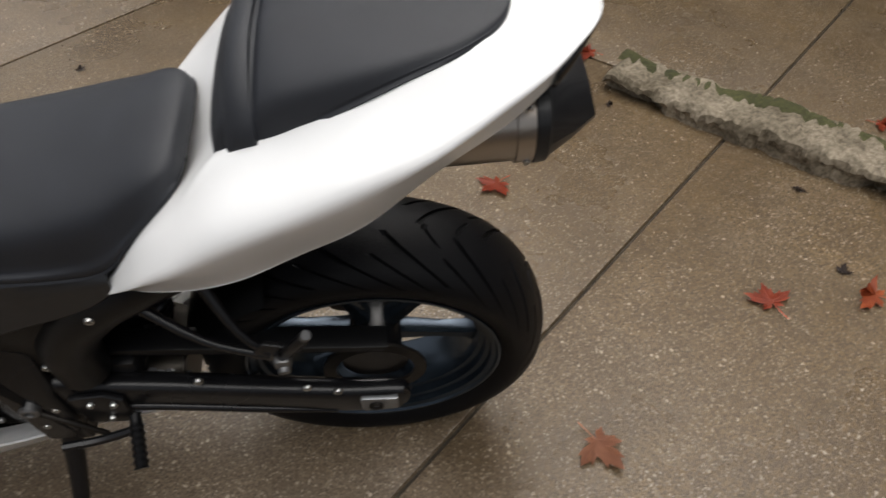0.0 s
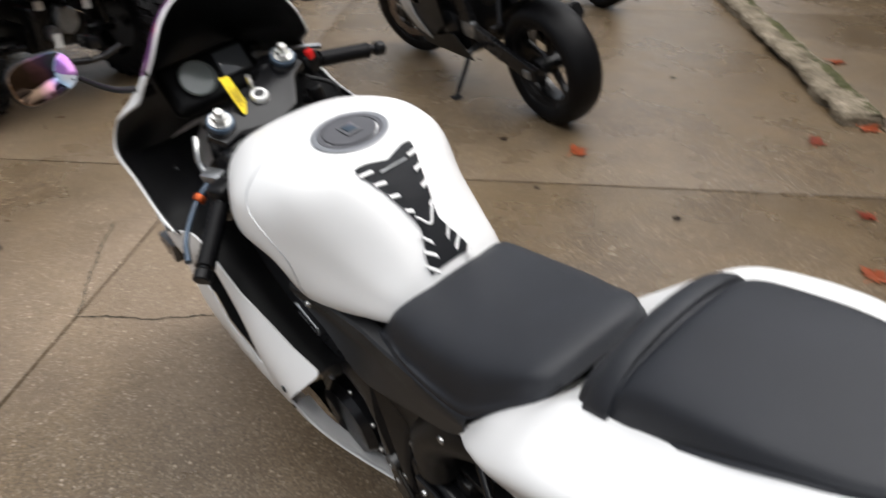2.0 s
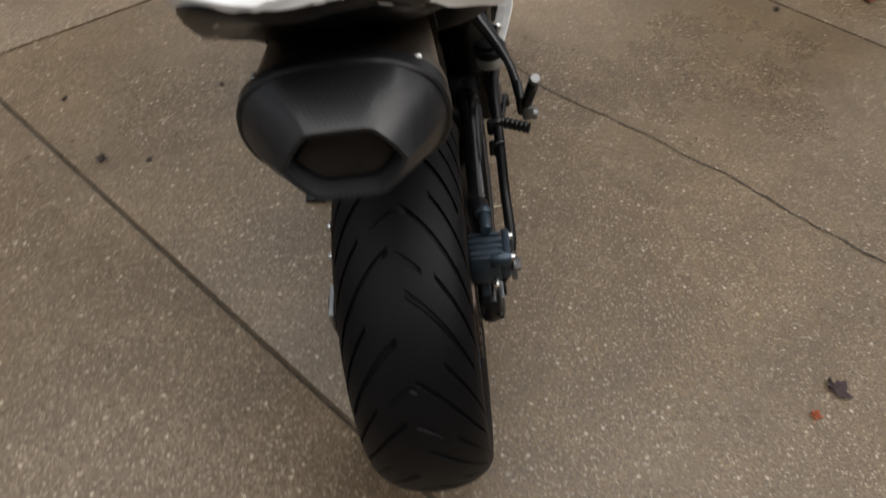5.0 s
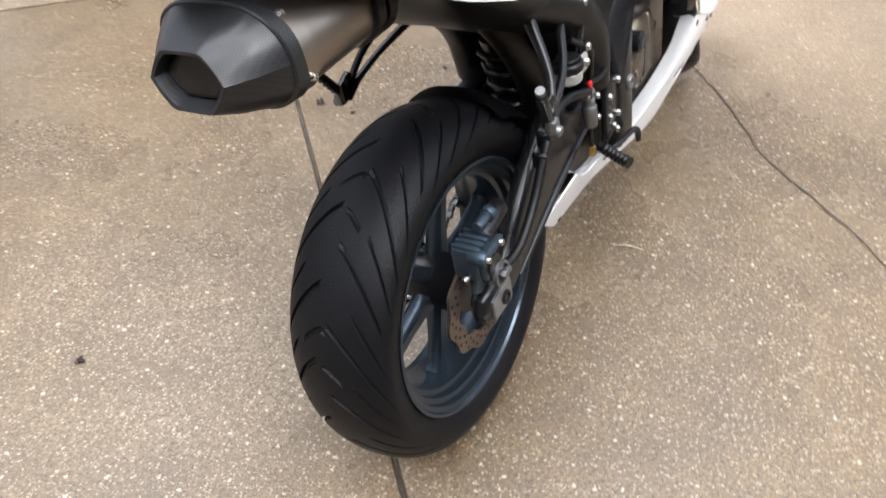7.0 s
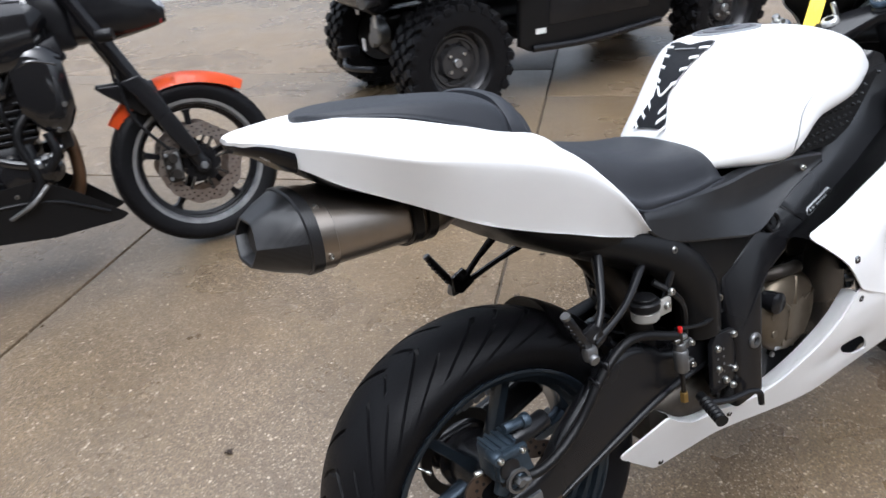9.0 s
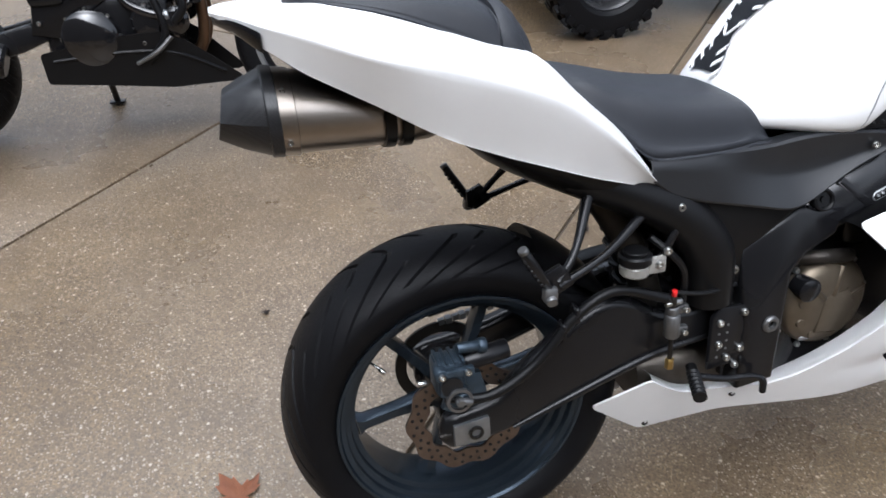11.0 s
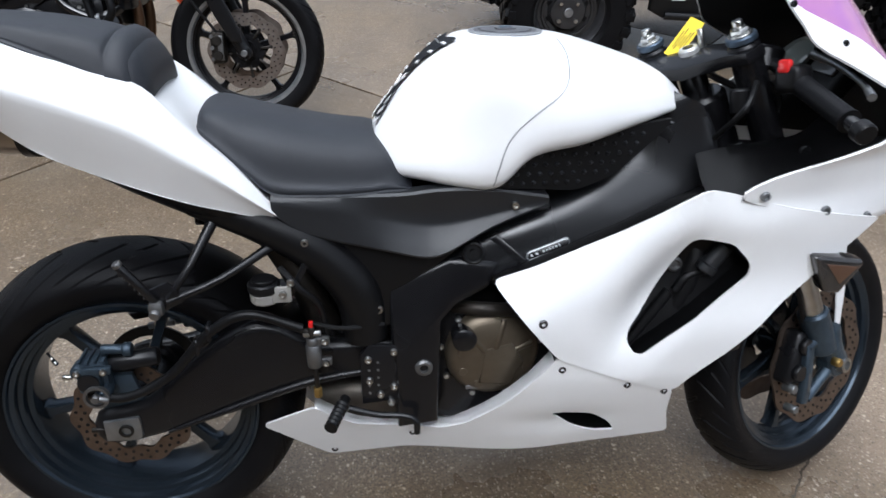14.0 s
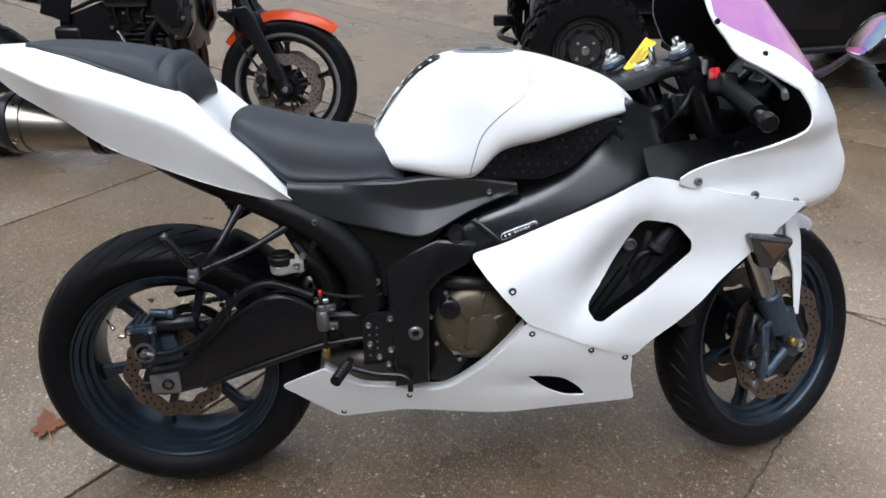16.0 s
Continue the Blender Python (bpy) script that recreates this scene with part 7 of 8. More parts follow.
def road_wheel(U, name, m, r, half, rim_r, lip, label, spokes, discs=True, grooved=True):
    """A cast motorcycle wheel with its tyre, spokes and discs."""
    w = part(name, rim_shape(rim_r, half * 0.8), lip, U, label, m=m)
    part("tyre", tread(r, half, half * 0.6, 26, 16, 28, groove=0.004 if grooved else 0.0, bead=(r - half * 0.6) - rim_r + 0.004), RUBBER, w, "black road tyre", m=m, sharp=30)
    part("hub", rod((0, -half * 0.9, 0), (0, half * 0.9, 0), 0.045, 20), BLACK, w, m=m)
    for k in range(spokes):
        part("spoke", spoke_shape(0.04, rim_r - 0.034, 2 * math.pi * k / spokes + 0.3, 0.03, 0.018, 0.035), BLACK, w, m=m)
    if discs:
        for s in (-1, 1):
            part("brake_disc", wavy_disc(0.105, 0.155, s * (half + 0.008), 0.004, 10), WORNDISC, w, "drilled wave brake disc", m=m)
            part("disc_holes", drill_marks(0.105, 0.155, s * (half + 0.011), 26), BLACK, w, m=m)
            carrier = part("disc_carrier", wavy_disc(0.04, 0.072, s * (half + 0.004), 0.004, 6), BLACK, w, m=m)
            for k in range(8):
                a = radians(45 * k + 10)
                e, y = Vector((math.cos(a), 0, math.sin(a))), s * (half + 0.005)
                part("disc_button", joined(rod((0.06 * e.x, y, 0.06 * e.z), (0.104 * e.x, y, 0.104 * e.z), 0.006, 6), rod((0.104 * e.x, y, 0.104 * e.z), (0.104 * e.x, y + s * 0.007, 0.104 * e.z), 0.008, 10)), SOOT, carrier, m=m)
    return w


def rim_lip(w, m, rim_r, half):
    """The bright machined lip of a black wheel."""
    for s in (-1, 1):
        part("rim_lip", lathe([(rim_r - 0.012, s * (half * 0.8 - 0.010)), (rim_r - 0.004, s * (half * 0.8 + 0.001)), (rim_r + 0.009, s * (half * 0.8 + 0.003)), (rim_r + 0.009, s * (half * 0.8 - 0.003)), (rim_r - 0.004, s * (half * 0.8 - 0.006))], 72, closed=True), GREYMETAL, w, "bright machined rim lip", m=m)


def fork_set(U, axle, top, steer, shield=False):
    d = (Vector(top) - Vector(axle)).normalized()
    for s in (-1, 1):
        a, t = Vector(axle) + Vector((0, s * 0.10, 0)), Vector(top) + Vector((0, s * 0.10, 0))
        leg = part("fork_leg", joined(rod(tuple(a + d * 0.30), tuple(t), 0.029, 16), rod(tuple(a + d * 0.02), tuple(a + d * 0.32), 0.022, 16)), BLACK, U, "black fork leg", m=steer)
        part("axle_clamp", joined(rod(tuple(a + Vector((0, -0.02, 0))), tuple(a + Vector((0, 0.02, 0))), 0.03, 16), rod(tuple(a), tuple(a + d * 0.10), 0.028, 16)), BLACK, leg, m=steer)
        part("axle_nut", rod(tuple(a + Vector((0, s * 0.015, 0))), tuple(a + Vector((0, s * 0.035, 0))), 0.014, 12), ALLOY, leg, m=steer)
        c = Vector(axle) + Vector((-0.105, s * 0.09, 0.02))
        cal = part("brake_caliper", joined(block((0.06, 0.055, 0.13), tuple(c), 0.015, 2), rod(tuple(c + Vector((0, s * 0.02, 0.03))), tuple(c + Vector((0, s * 0.042, 0.03))), 0.02, 14), rod(tuple(c + Vector((0, s * 0.02, -0.03))), tuple(c + Vector((0, s * 0.042, -0.03))), 0.02, 14)), SOOT, U, "four-piston brake caliper", m=steer)
        for q in (-0.045, 0.0, 0.045):
            part("caliper_bolt", rod(tuple(c + Vector((-0.022, s * 0.024, q))), tuple(c + Vector((-0.022, s * 0.036, q))), 0.008, 8), ALLOY, cal, m=steer)
        part("caliper_plate", block((0.022, 0.012, 0.10), tuple(c + Vector((0.012, s * 0.030, 0))), 0.004), DULLALLOY, cal, m=steer)
        part("brake_hose", tube([tuple(c + Vector((0, s * 0.02, 0.06))), tuple(c + Vector((-0.09, s * 0.02, 0.20))), tuple(c + Vector((-0.10, s * 0.0, 0.34))), tuple(c + Vector((-0.10, -s * 0.04, 0.46)))], 0.006, 8), SATIN, cal, m=steer)
        if shield:
            o = [(0.006, -0.02), (0.018, 0.02), (0.022, 0.20), (0.024, 0.27), (0.012, 0.33), (-0.062, 0.345), (-0.048, 0.28), (-0.044, 0.10), (-0.034, 0.0)]
            ang = math.atan2(-d.x, d.z)
            sm = Matrix.Translation(a + d * 0.06 + Vector((-0.004, 0, 0))) @ Matrix.Rotation(-ang, 4, 'Y')
            part("fork_shield", slab([(x + 0.015, z) for x, z in o], s * 0.022, s * 0.040, 0.007, 3), BLACK, leg, "black fork guard", m=steer @ sm)


def build_sport_bike(name, m, lean, upper, panel, tank_paint, label, steer_deg=0.0, nose_paint=None):
    """A parked sport bike on its side stand: rear axle over the origin, nose along x."""
    U = holder(name, m @ pose(0, 0, 0, -lean, 0, 0), label, "motorcycle", "parked motorcycles")
    st = Matrix.Translation((1.06, 0, 0.93)) @ Matrix.Rotation(radians(steer_deg), 4, Vector((-0.4, 0, 0.9)).normalized()) @ Matrix.Translation((-1.06, 0, -0.93))
    road_wheel(U, "rear_wheel", Matrix.Translation((0, 0, 0.317)), 0.317, 0.095, 0.216, BLACK, "black cast rear wheel", 5, False, False)
    road_wheel(U, "front_wheel", st @ Matrix.Translation((1.40, 0, 0.298)), 0.298, 0.060, 0.216, BLACK, "black cast front wheel", 5)
    fork_set(U, (1.40, 0, 0.298), (1.09, 0, 0.95), st)
    for s in (-1, 1):
        arm = [(-0.05, 0.28), (-0.05, 0.35), (0.10, 0.38), (0.48, 0.46), (0.52, 0.40), (0.40, 0.35), (0.10, 0.29)]
        part("swingarm", slab(arm, s * 0.11, s * 0.15, 0.012, 2), BLACK, U, "black swingarm leg")
        part("axle_block", block((0.05, 0.012, 0.045), (0, s * 0.155, 0.317), 0.004), ALLOY, U)
        part("frame_spar", slab([(0.44, 0.42), (0.50, 0.62), (0.80, 0.74), (1.0, 0.88), (1.06, 0.80), (0.92, 0.66), (0.62, 0.54), (0.56, 0.38)], s * 0.11, s * 0.16, 0.015, 2), BLACK, U, "black frame side")
        o = [(0.62, 0.46), (0.70, 0.70), (0.90, 0.80), (1.10, 0.86), (1.28, 0.82), (1.38, 0.72), (1.22, 0.60), (1.10, 0.40), (0.90, 0.30)]
        bm = sheet(o, [[(0.86, 0.52), (0.92, 0.64), (1.06, 0.66), (1.02, 0.50)]], lambda x, z: 0.225 - 0.3 * max(0, 0.45 - z) - 0.25 * max(0, x - 1.1), -0.004, 0.05)
        sf = part("side_fairing", flip(bm) if s < 0 else bm, SATIN, U, "black side fairing panel")
        blade = sheet([(1.30, 0.80), (1.24, 0.77), (1.06, 0.66), (0.96, 0.50), (0.86, 0.30), (1.00, 0.34), (1.10, 0.50)], [], lambda x, z: 0.235 - 0.3 * max(0, 0.45 - z) - 0.25 * max(0, x - 1.1), -0.006, 0.05)
        part("fairing_blade", flip(blade) if s < 0 else blade, panel, sf, "slender painted fairing blade")
        o2 = [(0.48, 0.25), (0.60, 0.40), (0.90, 0.30), (1.10, 0.42), (1.16, 0.36), (1.02, 0.22)]
        bm = sheet(o2, [], lambda x, z: 0.17 + 0.25 * (z - 0.3), -0.004, 0.06)
        part("belly_pan", flip(bm) if s < 0 else bm, SATIN, U, "black belly pan half")
        part("knee_panel", slab([(0.52, 0.70), (0.58, 0.78), (0.80, 0.88), (0.95, 0.95), (1.05, 0.92), (1.06, 0.84), (0.86, 0.76), (0.66, 0.70)], s * 0.15, s * 0.188, 0.018, 3), panel, U, "painted knee panel")
        part("footrest_hanger", joined(tube([(0.20, s * 0.12, 0.72), (0.14, s * 0.17, 0.60), (0.12, s * 0.19, 0.56)], 0.011, 8), rod((0.12, s * 0.17, 0.56), (0.10, s * 0.25, 0.565), 0.013)), BLACK, U, "black footrest hanger")
        part("rider_footpeg", rod((0.40, s * 0.15, 0.37), (0.38, s * 0.25, 0.36), 0.014), BLACK, U)
        bar = part("clip_on_bar", rod((1.05, s * 0.10, 0.90), (0.97, s * 0.34, 0.85), 0.012), BLACK, U, m=st)
        part("grip", rod((1.0, s * 0.22, 0.875), (0.97, s * 0.35, 0.845), 0.017), RUBBER, bar, m=st)
        part("lever", tube([(1.08, s * 0.18, 0.885), (1.07, s * 0.26, 0.87), (1.04, s * 0.34, 0.86)], 0.007, 8), ALLOY, bar, m=st)
        mir = part("mirror", joined(tube([(1.32, s * 0.14, 0.94), (1.28, s * 0.24, 1.02)], 0.010, 8, 0)), SATIN, U, "black mirror")
        sh = [[(dx, w * math.cos(t), h * math.sin(t)) for t in np.linspace(0, 2 * math.pi, 20, False)] for dx, w, h in ((0.0, 0.075, 0.042), (0.02, 0.07, 0.04), (0.045, 0.03, 0.02))]
        part("mirror_shell", skin(sh), SATIN, mir, m=Matrix.Translation((1.26, s * 0.30, 1.04)))
    nose = [(1.12, [(0, 0.92), (0.12, 0.93), (0.20, 0.88), (0.22, 0.78), (0.18, 0.68), (0, 0.66)]), (1.30, [(0, 0.98), (0.09, 0.96), (0.18, 0.88), (0.20, 0.78), (0.15, 0.68), (0, 0.66)]), (1.45, [(0, 0.88), (0.07, 0.86), (0.12, 0.82), (0.13, 0.76), (0.10, 0.68), (0, 0.66)]), (1.54, [(0, 0.76), (0.02, 0.76), (0.04, 0.74), (0.04, 0.72), (0.03, 0.69), (0, 0.68)])]
    part("nose_fairing", hull(nose, 4, 4), nose_paint or upper, U, "nose fairing")
    scr = [[(1.20 + 0.24 * t, 0.15 * (1 - 0.25 * t) * math.sin(a), 0.93 + 0.16 * (1 - t) * math.cos(a) ** 0.5 - 0.02 * t) for a in np.linspace(-1.45, 1.45, 13)] for t in np.linspace(0, 1, 7)]
    bm = skin(scr, False, False)
    bmesh.ops.solidify(bm, geom=bm.faces[:], thickness=0.003)
    part("windscreen", bm, LENS, U, "dark tinted windscreen")
    K = [(0.47, [(0, 0.83), (0.04, 0.825), (0.07, 0.80), (0.08, 0.77), (0, 0.75)]), (0.56, [(0, 0.94), (0.07, 0.93), (0.12, 0.88), (0.13, 0.76), (0, 0.74)]), (0.68, [(0, 1.0), (0.09, 0.99), (0.16, 0.93), (0.16, 0.77), (0, 0.75)]), (0.85, [(0, 0.98), (0.10, 0.97), (0.19, 0.91), (0.18, 0.82), (0, 0.78)]), (1.0, [(0, 0.91), (0.08, 0.90), (0.14, 0.88), (0.13, 0.84), (0, 0.82)])]
    tk = part("fuel_tank", hull(K, 5, 5), tank_paint, U, "fuel tank")
    part("filler_cap", rod((0.70, 0, 0.99), (0.70, 0, 1.006), 0.055, 28), ALLOY, tk)
    R = [(0.16, [(0, 0.84), (0.06, 0.84), (0.11, 0.82), (0.10, 0.79), (0, 0.78)]), (0.32, [(0, 0.83), (0.08, 0.83), (0.145, 0.79), (0.13, 0.74), (0, 0.74)]), (0.50, [(0, 0.82), (0.07, 0.82), (0.11, 0.79), (0.10, 0.75), (0, 0.75)])]
    part("rider_seat", hull(R, 5, 4), SEAT, U, "black rider seat")
    T = [(0.30, [(0, 0.74), (0.10, 0.745), (0.145, 0.74), (0.14, 0.72), (0, 0.71)]), (0.14, [(0, 0.86), (0.10, 0.87), (0.165, 0.84), (0.13, 0.76), (0, 0.76)]), (-0.04, [(0, 0.92), (0.08, 0.925), (0.14, 0.90), (0.10, 0.83), (0, 0.83)]), (-0.14, [(0, 0.955), (0.05, 0.955), (0.09, 0.94), (0.06, 0.90), (0, 0.90)]), (-0.22, [(0, 0.97), (0.02, 0.97), (0.035, 0.965), (0.03, 0.945), (0, 0.94)])]
    part("tail_cowl", hull(T, 5, 5), upper, U, "tail cowl")
    P = [(0.13, [(0, 0.89), (0.06, 0.89), (0.10, 0.875), (0.09, 0.86), (0, 0.85)]), (0.05, [(0, 0.945), (0.06, 0.94), (0.11, 0.91), (0.10, 0.89), (0, 0.88)]), (-0.07, [(0, 0.965), (0.05, 0.962), (0.085, 0.945), (0.08, 0.925), (0, 0.915)]), (-0.14, [(0, 0.968), (0.02, 0.968), (0.04, 0.963), (0.035, 0.955), (0, 0.95)])]
    part("pillion_seat", hull(P, 4, 4), SEAT, U, "black pillion seat")
    part("undertail", hull([(-0.16, [(0, 0.91), (0.05, 0.90), (0.06, 0.88), (0.04, 0.86), (0, 0.86)]), (0.1, [(0, 0.80), (0.09, 0.79), (0.11, 0.75), (0.08, 0.70), (0, 0.70)]), (0.4, [(0, 0.75), (0.1, 0.74), (0.12, 0.66), (0.09, 0.56), (0, 0.55)])], 4, 3), SATIN, U, "black undertail")
    part("tail_light", block((0.03, 0.08, 0.025), (-0.20, 0, 0.925), 0.008), LENS, U, "dark tail light")
    part("plate_holder", joined(tube([(-0.12, 0, 0.89), (-0.14, 0, 0.82), (-0.14, 0, 0.76)], 0.014, 8), block((0.006, 0.10, 0.05), (-0.145, 0, 0.75), 0.002)), SATIN, U, "black plate holder")
    part("silencer", joined(rod((0.34, -0.15, 0.36), (0.02, -0.20, 0.50), 0.058, 20)), BLACK, U, "black silencer")
    part("engine", block((0.46, 0.30, 0.36), (0.74, 0, 0.44), 0.05, 2), BLACK, U, "black engine")
    part("engine_cover", lathe([(0.085, 0.14), (0.087, 0.165), (0.07, 0.178), (0.0005, 0.182)], 28, (0.68, 0, 0.41)), BLACK, U, "black engine cover")
    part("gearbox_cover", block((0.12, 0.05, 0.10), (0.50, 0.14, 0.43), 0.02), ALLOY, U)
    part("radiator", block((0.05, 0.34, 0.28), (1.08, 0, 0.58), 0.01), BLACK, U)
    bm = skin([[(1.40 + 0.325 * math.cos(a), y, 0.298 + (0.325 - 2.2 * y * y) * math.sin(a)) for y in np.linspace(-0.07, 0.07, 7)] for a in np.linspace(radians(30), radians(150), 14)], False, False)
    bmesh.ops.solidify(bm, geom=bm.faces[:], thickness=0.003)
    part("front_mudguard", bm, SATIN, U, "black front mudguard", m=st)
    bm = skin([[(0.345 * math.cos(a), y, 0.317 + (0.345 - 2.0 * y * y) * math.sin(a)) for y in np.linspace(-0.085, 0.085, 7)] for a in np.linspace(radians(15), radians(75), 9)], False, False)
    bmesh.ops.solidify(bm, geom=bm.faces[:], thickness=0.003)
    part("rear_fender", bm, SATIN, U, "black tyre hugger")
    foot = (0.52, 0.30, 0.30 * math.tan(radians(lean)) + 0.006)
    part("side_stand", joined(tube([(0.55, 0.14, 0.28), (0.54, 0.22, 0.17), foot], 0.013, 10, 4), block((0.06, 0.05, 0.008), foot, 0.002)), BLACK, U, "side stand, folded down")
    return U


build_sport_bike("motorcycle", pose(2.21, -1.98, 0.003, 0, 0, -7.0), 14, LABELWHITE, SILVER, mat("graphite_paint", (0.20, 0.20, 0.21), 0.3, 0.5, color2=(0.15, 0.15, 0.16), scale=14, coat=0.4), "black and silver-white sport motorcycle on its side stand", 18, SATIN)
build_sport_bike("motorcycle", pose(3.70, -4.05, 0.003, 0, 0, -8.0), 11, BLUE, BLUE, SATIN, "turquoise and black sport motorcycle on its side stand", 15)


def build_naked_bike(m, lean):
    """A black naked bike with an orange front mudguard; front axle over the origin, tail along -x."""
    U = holder("motorcycle", m @ pose(0, 0, 0, -lean, 0, 0), "black naked motorcycle with an orange front mudguard", "motorcycle", "parked motorcycles")
    st = Matrix.Translation((-0.33, 0, 0.93)) @ Matrix.Rotation(radians(2), 4, Vector((-0.42, 0, 0.9)).normalized()) @ Matrix.Translation((0.33, 0, -0.93))
    fw = road_wheel(U, "front_wheel", st @ Matrix.Translation((0, 0, 0.318)), 0.318, 0.060, 0.236, BLACK, "black front wheel with a bright lip and five spokes", 5)
    road_wheel(U, "rear_wheel", Matrix.Translation((-1.44, 0, 0.315)), 0.315, 0.09, 0.218, BLACK, "black rear wheel", 5, False)
    rim_lip(fw, st @ Matrix.Translation((0, 0, 0.318)), 0.236, 0.060)
    fork_set(U, (0, 0, 0.318), (-0.30, 0, 0.99), st, True)
    bm = []
    for k in range(17):
        a = radians(48 + 96 * k / 16)
        r = 0.346 + 0.022 * max(0.0, 1 - k / 6) ** 2
        w = 0.072 * (0.55 + 0.45 * math.sin(math.pi * min(1.0, 0.15 + k / 18)))
        bm.append([(r * math.cos(a) * (1 - 0.12 * abs(v) ** 2), w * v, 0.318 + r * math.sin(a) * (1 - 0.12 * abs(v) ** 2)) for v in np.linspace(-1, 1, 9)])
    b = skin(bm, False, False)
    bmesh.ops.solidify(b, geom=b.faces[:], thickness=0.003)
    mg = part("front_mudguard", b, ORANGE, U, "glossy orange front mudguard", m=st)
    for s in (-1, 1):
        part("mudguard_stay", slab([(-0.155, 0.535), (-0.07, 0.575), (-0.095, 0.655), (-0.275, 0.662), (-0.282, 0.648), (-0.20, 0.575)], s * 0.076, s * 0.088, 0.005), BLACK, mg, m=st)
    lampm = Matrix.Translation((-0.16, 0, 0.93))
    hl = part("headlight", hull([(-0.14, [(0, 0.14), (0.07, 0.13), (0.11, 0.05), (0.10, -0.08), (0, -0.12)]), (0.0, [(0, 0.13), (0.07, 0.11), (0.11, 0.03), (0.09, -0.09), (0, -0.12)]), (0.12, [(0, 0.05), (0.05, 0.04), (0.08, -0.02), (0.06, -0.09), (0, -0.10)]), (0.18, [(0, -0.03), (0.02, -0.03), (0.03, -0.05), (0.02, -0.08), (0, -0.085)])], 4, 4), BLACK, U, "black headlight cowl", m=st @ lampm)
    part("lens", hull([(0.06, [(0, 0.10), (0.05, 0.09), (0.085, 0.03), (0.07, -0.03), (0, -0.04)]), (0.14, [(0, 0.04), (0.03, 0.035), (0.06, 0.0), (0.05, -0.04), (0, -0.05)]), (0.185, [(0, -0.02), (0.012, -0.02), (0.02, -0.035), (0.015, -0.05), (0, -0.055)])], 3, 3), mat("clear_lens", (0.45, 0.46, 0.48), 0.12, 0.2, scale=30, coat=0.8), hl, "clear pointed lens", m=st @ lampm)
    part("lower_lens", block((0.05, 0.09, 0.03), (0.14, 0, -0.075), 0.01), REDLENS, hl, m=st @ lampm)
    for s in (-1, 1):
        part("turn_signal", joined(rod((-0.22, s * 0.10, 0.83), (-0.22, s * 0.20, 0.83), 0.010), rod((-0.24, s * 0.20, 0.83), (-0.19, s * 0.22, 0.83), 0.022, 14)), SATIN, U, "small black turn signal", m=st)
        sh = [(-0.52, [(0, 0.79), (0.028, 0.785), (0.040, 0.74), (0.036, 0.64), (0, 0.62)]), (-0.46, [(0, 0.84), (0.040, 0.83), (0.056, 0.76), (0.050, 0.58), (0, 0.55)]), (-0.40, [(0, 0.83), (0.040, 0.82), (0.054, 0.74), (0.046, 0.58), (0, 0.55)]), (-0.36, [(0, 0.80), (0.022, 0.79), (0.030, 0.74), (0.024, 0.63), (0, 0.61)])]
        rs = part("radiator_shroud", hull(sh, 5, 4), GLOSSBLACK, U, "bulging glossy black radiator shroud", m=Matrix.Translation((0, s * 0.160, 0)))
        cowl = [(-0.98, [(0, 0.92), (0.02, 0.91), (0.03, 0.84), (0.02, 0.74), (0, 0.73)]), (-0.80, [(0, 0.99), (0.035, 0.98), (0.05, 0.88), (0.04, 0.74), (0, 0.72)]), (-0.58, [(0, 1.02), (0.045, 1.00), (0.065, 0.90), (0.05, 0.77), (0, 0.75)]), (-0.42, [(0, 0.98), (0.035, 0.97), (0.045, 0.90), (0.03, 0.80), (0, 0.78)])]
        part("tank_cowl", hull(cowl, 5, 4), GLOSSBLACK, U, "glossy black side cowl of the tank", m=Matrix.Translation((0, s * 0.165, 0)))
        part("shroud_grille", slab([(-0.45, 0.60), (-0.44, 0.68), (-0.40, 0.68), (-0.40, 0.60)], s * 0.206, s * 0.216, 0.004), SATIN, rs)
        part("shroud_rib", tube([(-0.50, s * 0.198, 0.77), (-0.45, s * 0.213, 0.79), (-0.38, s * 0.205, 0.77)], 0.006, 8), GLOSSBLACK, rs)
        part("cam_cover", block((0.20, 0.05, 0.10), (-0.64, s * 0.165, 0.73), 0.022, 3), GLOSSBLACK, U, "glossy black cam cover")
        part("water_pump", lathe([(0.048, s * 0.15), (0.050, s * 0.19), (0.036, s * 0.205), (0.020, s * 0.207), (0.018, s * 0.222), (0.0005, s * 0.223)], 24, (-0.50, 0, 0.44)), GLOSSBLACK, U, "round black water pump")
        part("pump_hose", tube([(-0.50, s * 0.215, 0.44), (-0.46, s * 0.225, 0.49), (-0.47, s * 0.215, 0.56)], 0.015, 12), SATIN, U)
        part("oil_line", tube([(-0.66, s * 0.19, 0.30), (-0.58, s * 0.215, 0.34), (-0.52, s * 0.21, 0.39)], 0.008, 8), DULLALLOY, U)
        for x, z in ((-0.44, 0.78), (-0.39, 0.64), (-0.43, 0.56), (-0.50, 0.62), (-0.55, 0.72), (-0.60, 0.50), (-0.66, 0.66), (-0.72, 0.60), (-0.90, 0.54), (-0.96, 0.46)):
            bolt((x, s * 0.165 if x < -0.48 else s * 0.208, z), 0.009, s, U)
        part("ignition_cover", lathe([(0.055, s * 0.15), (0.056, s * 0.18), (0.045, s * 0.192), (0.0005, s * 0.195)], 24, (-0.60, 0, 0.44)), GLOSSBLACK, U, "small black engine cover")
        part("starter_housing", block((0.12, 0.05, 0.09), (-0.92, s * 0.15, 0.56), 0.02, 3), BLACK, U, "black housing")
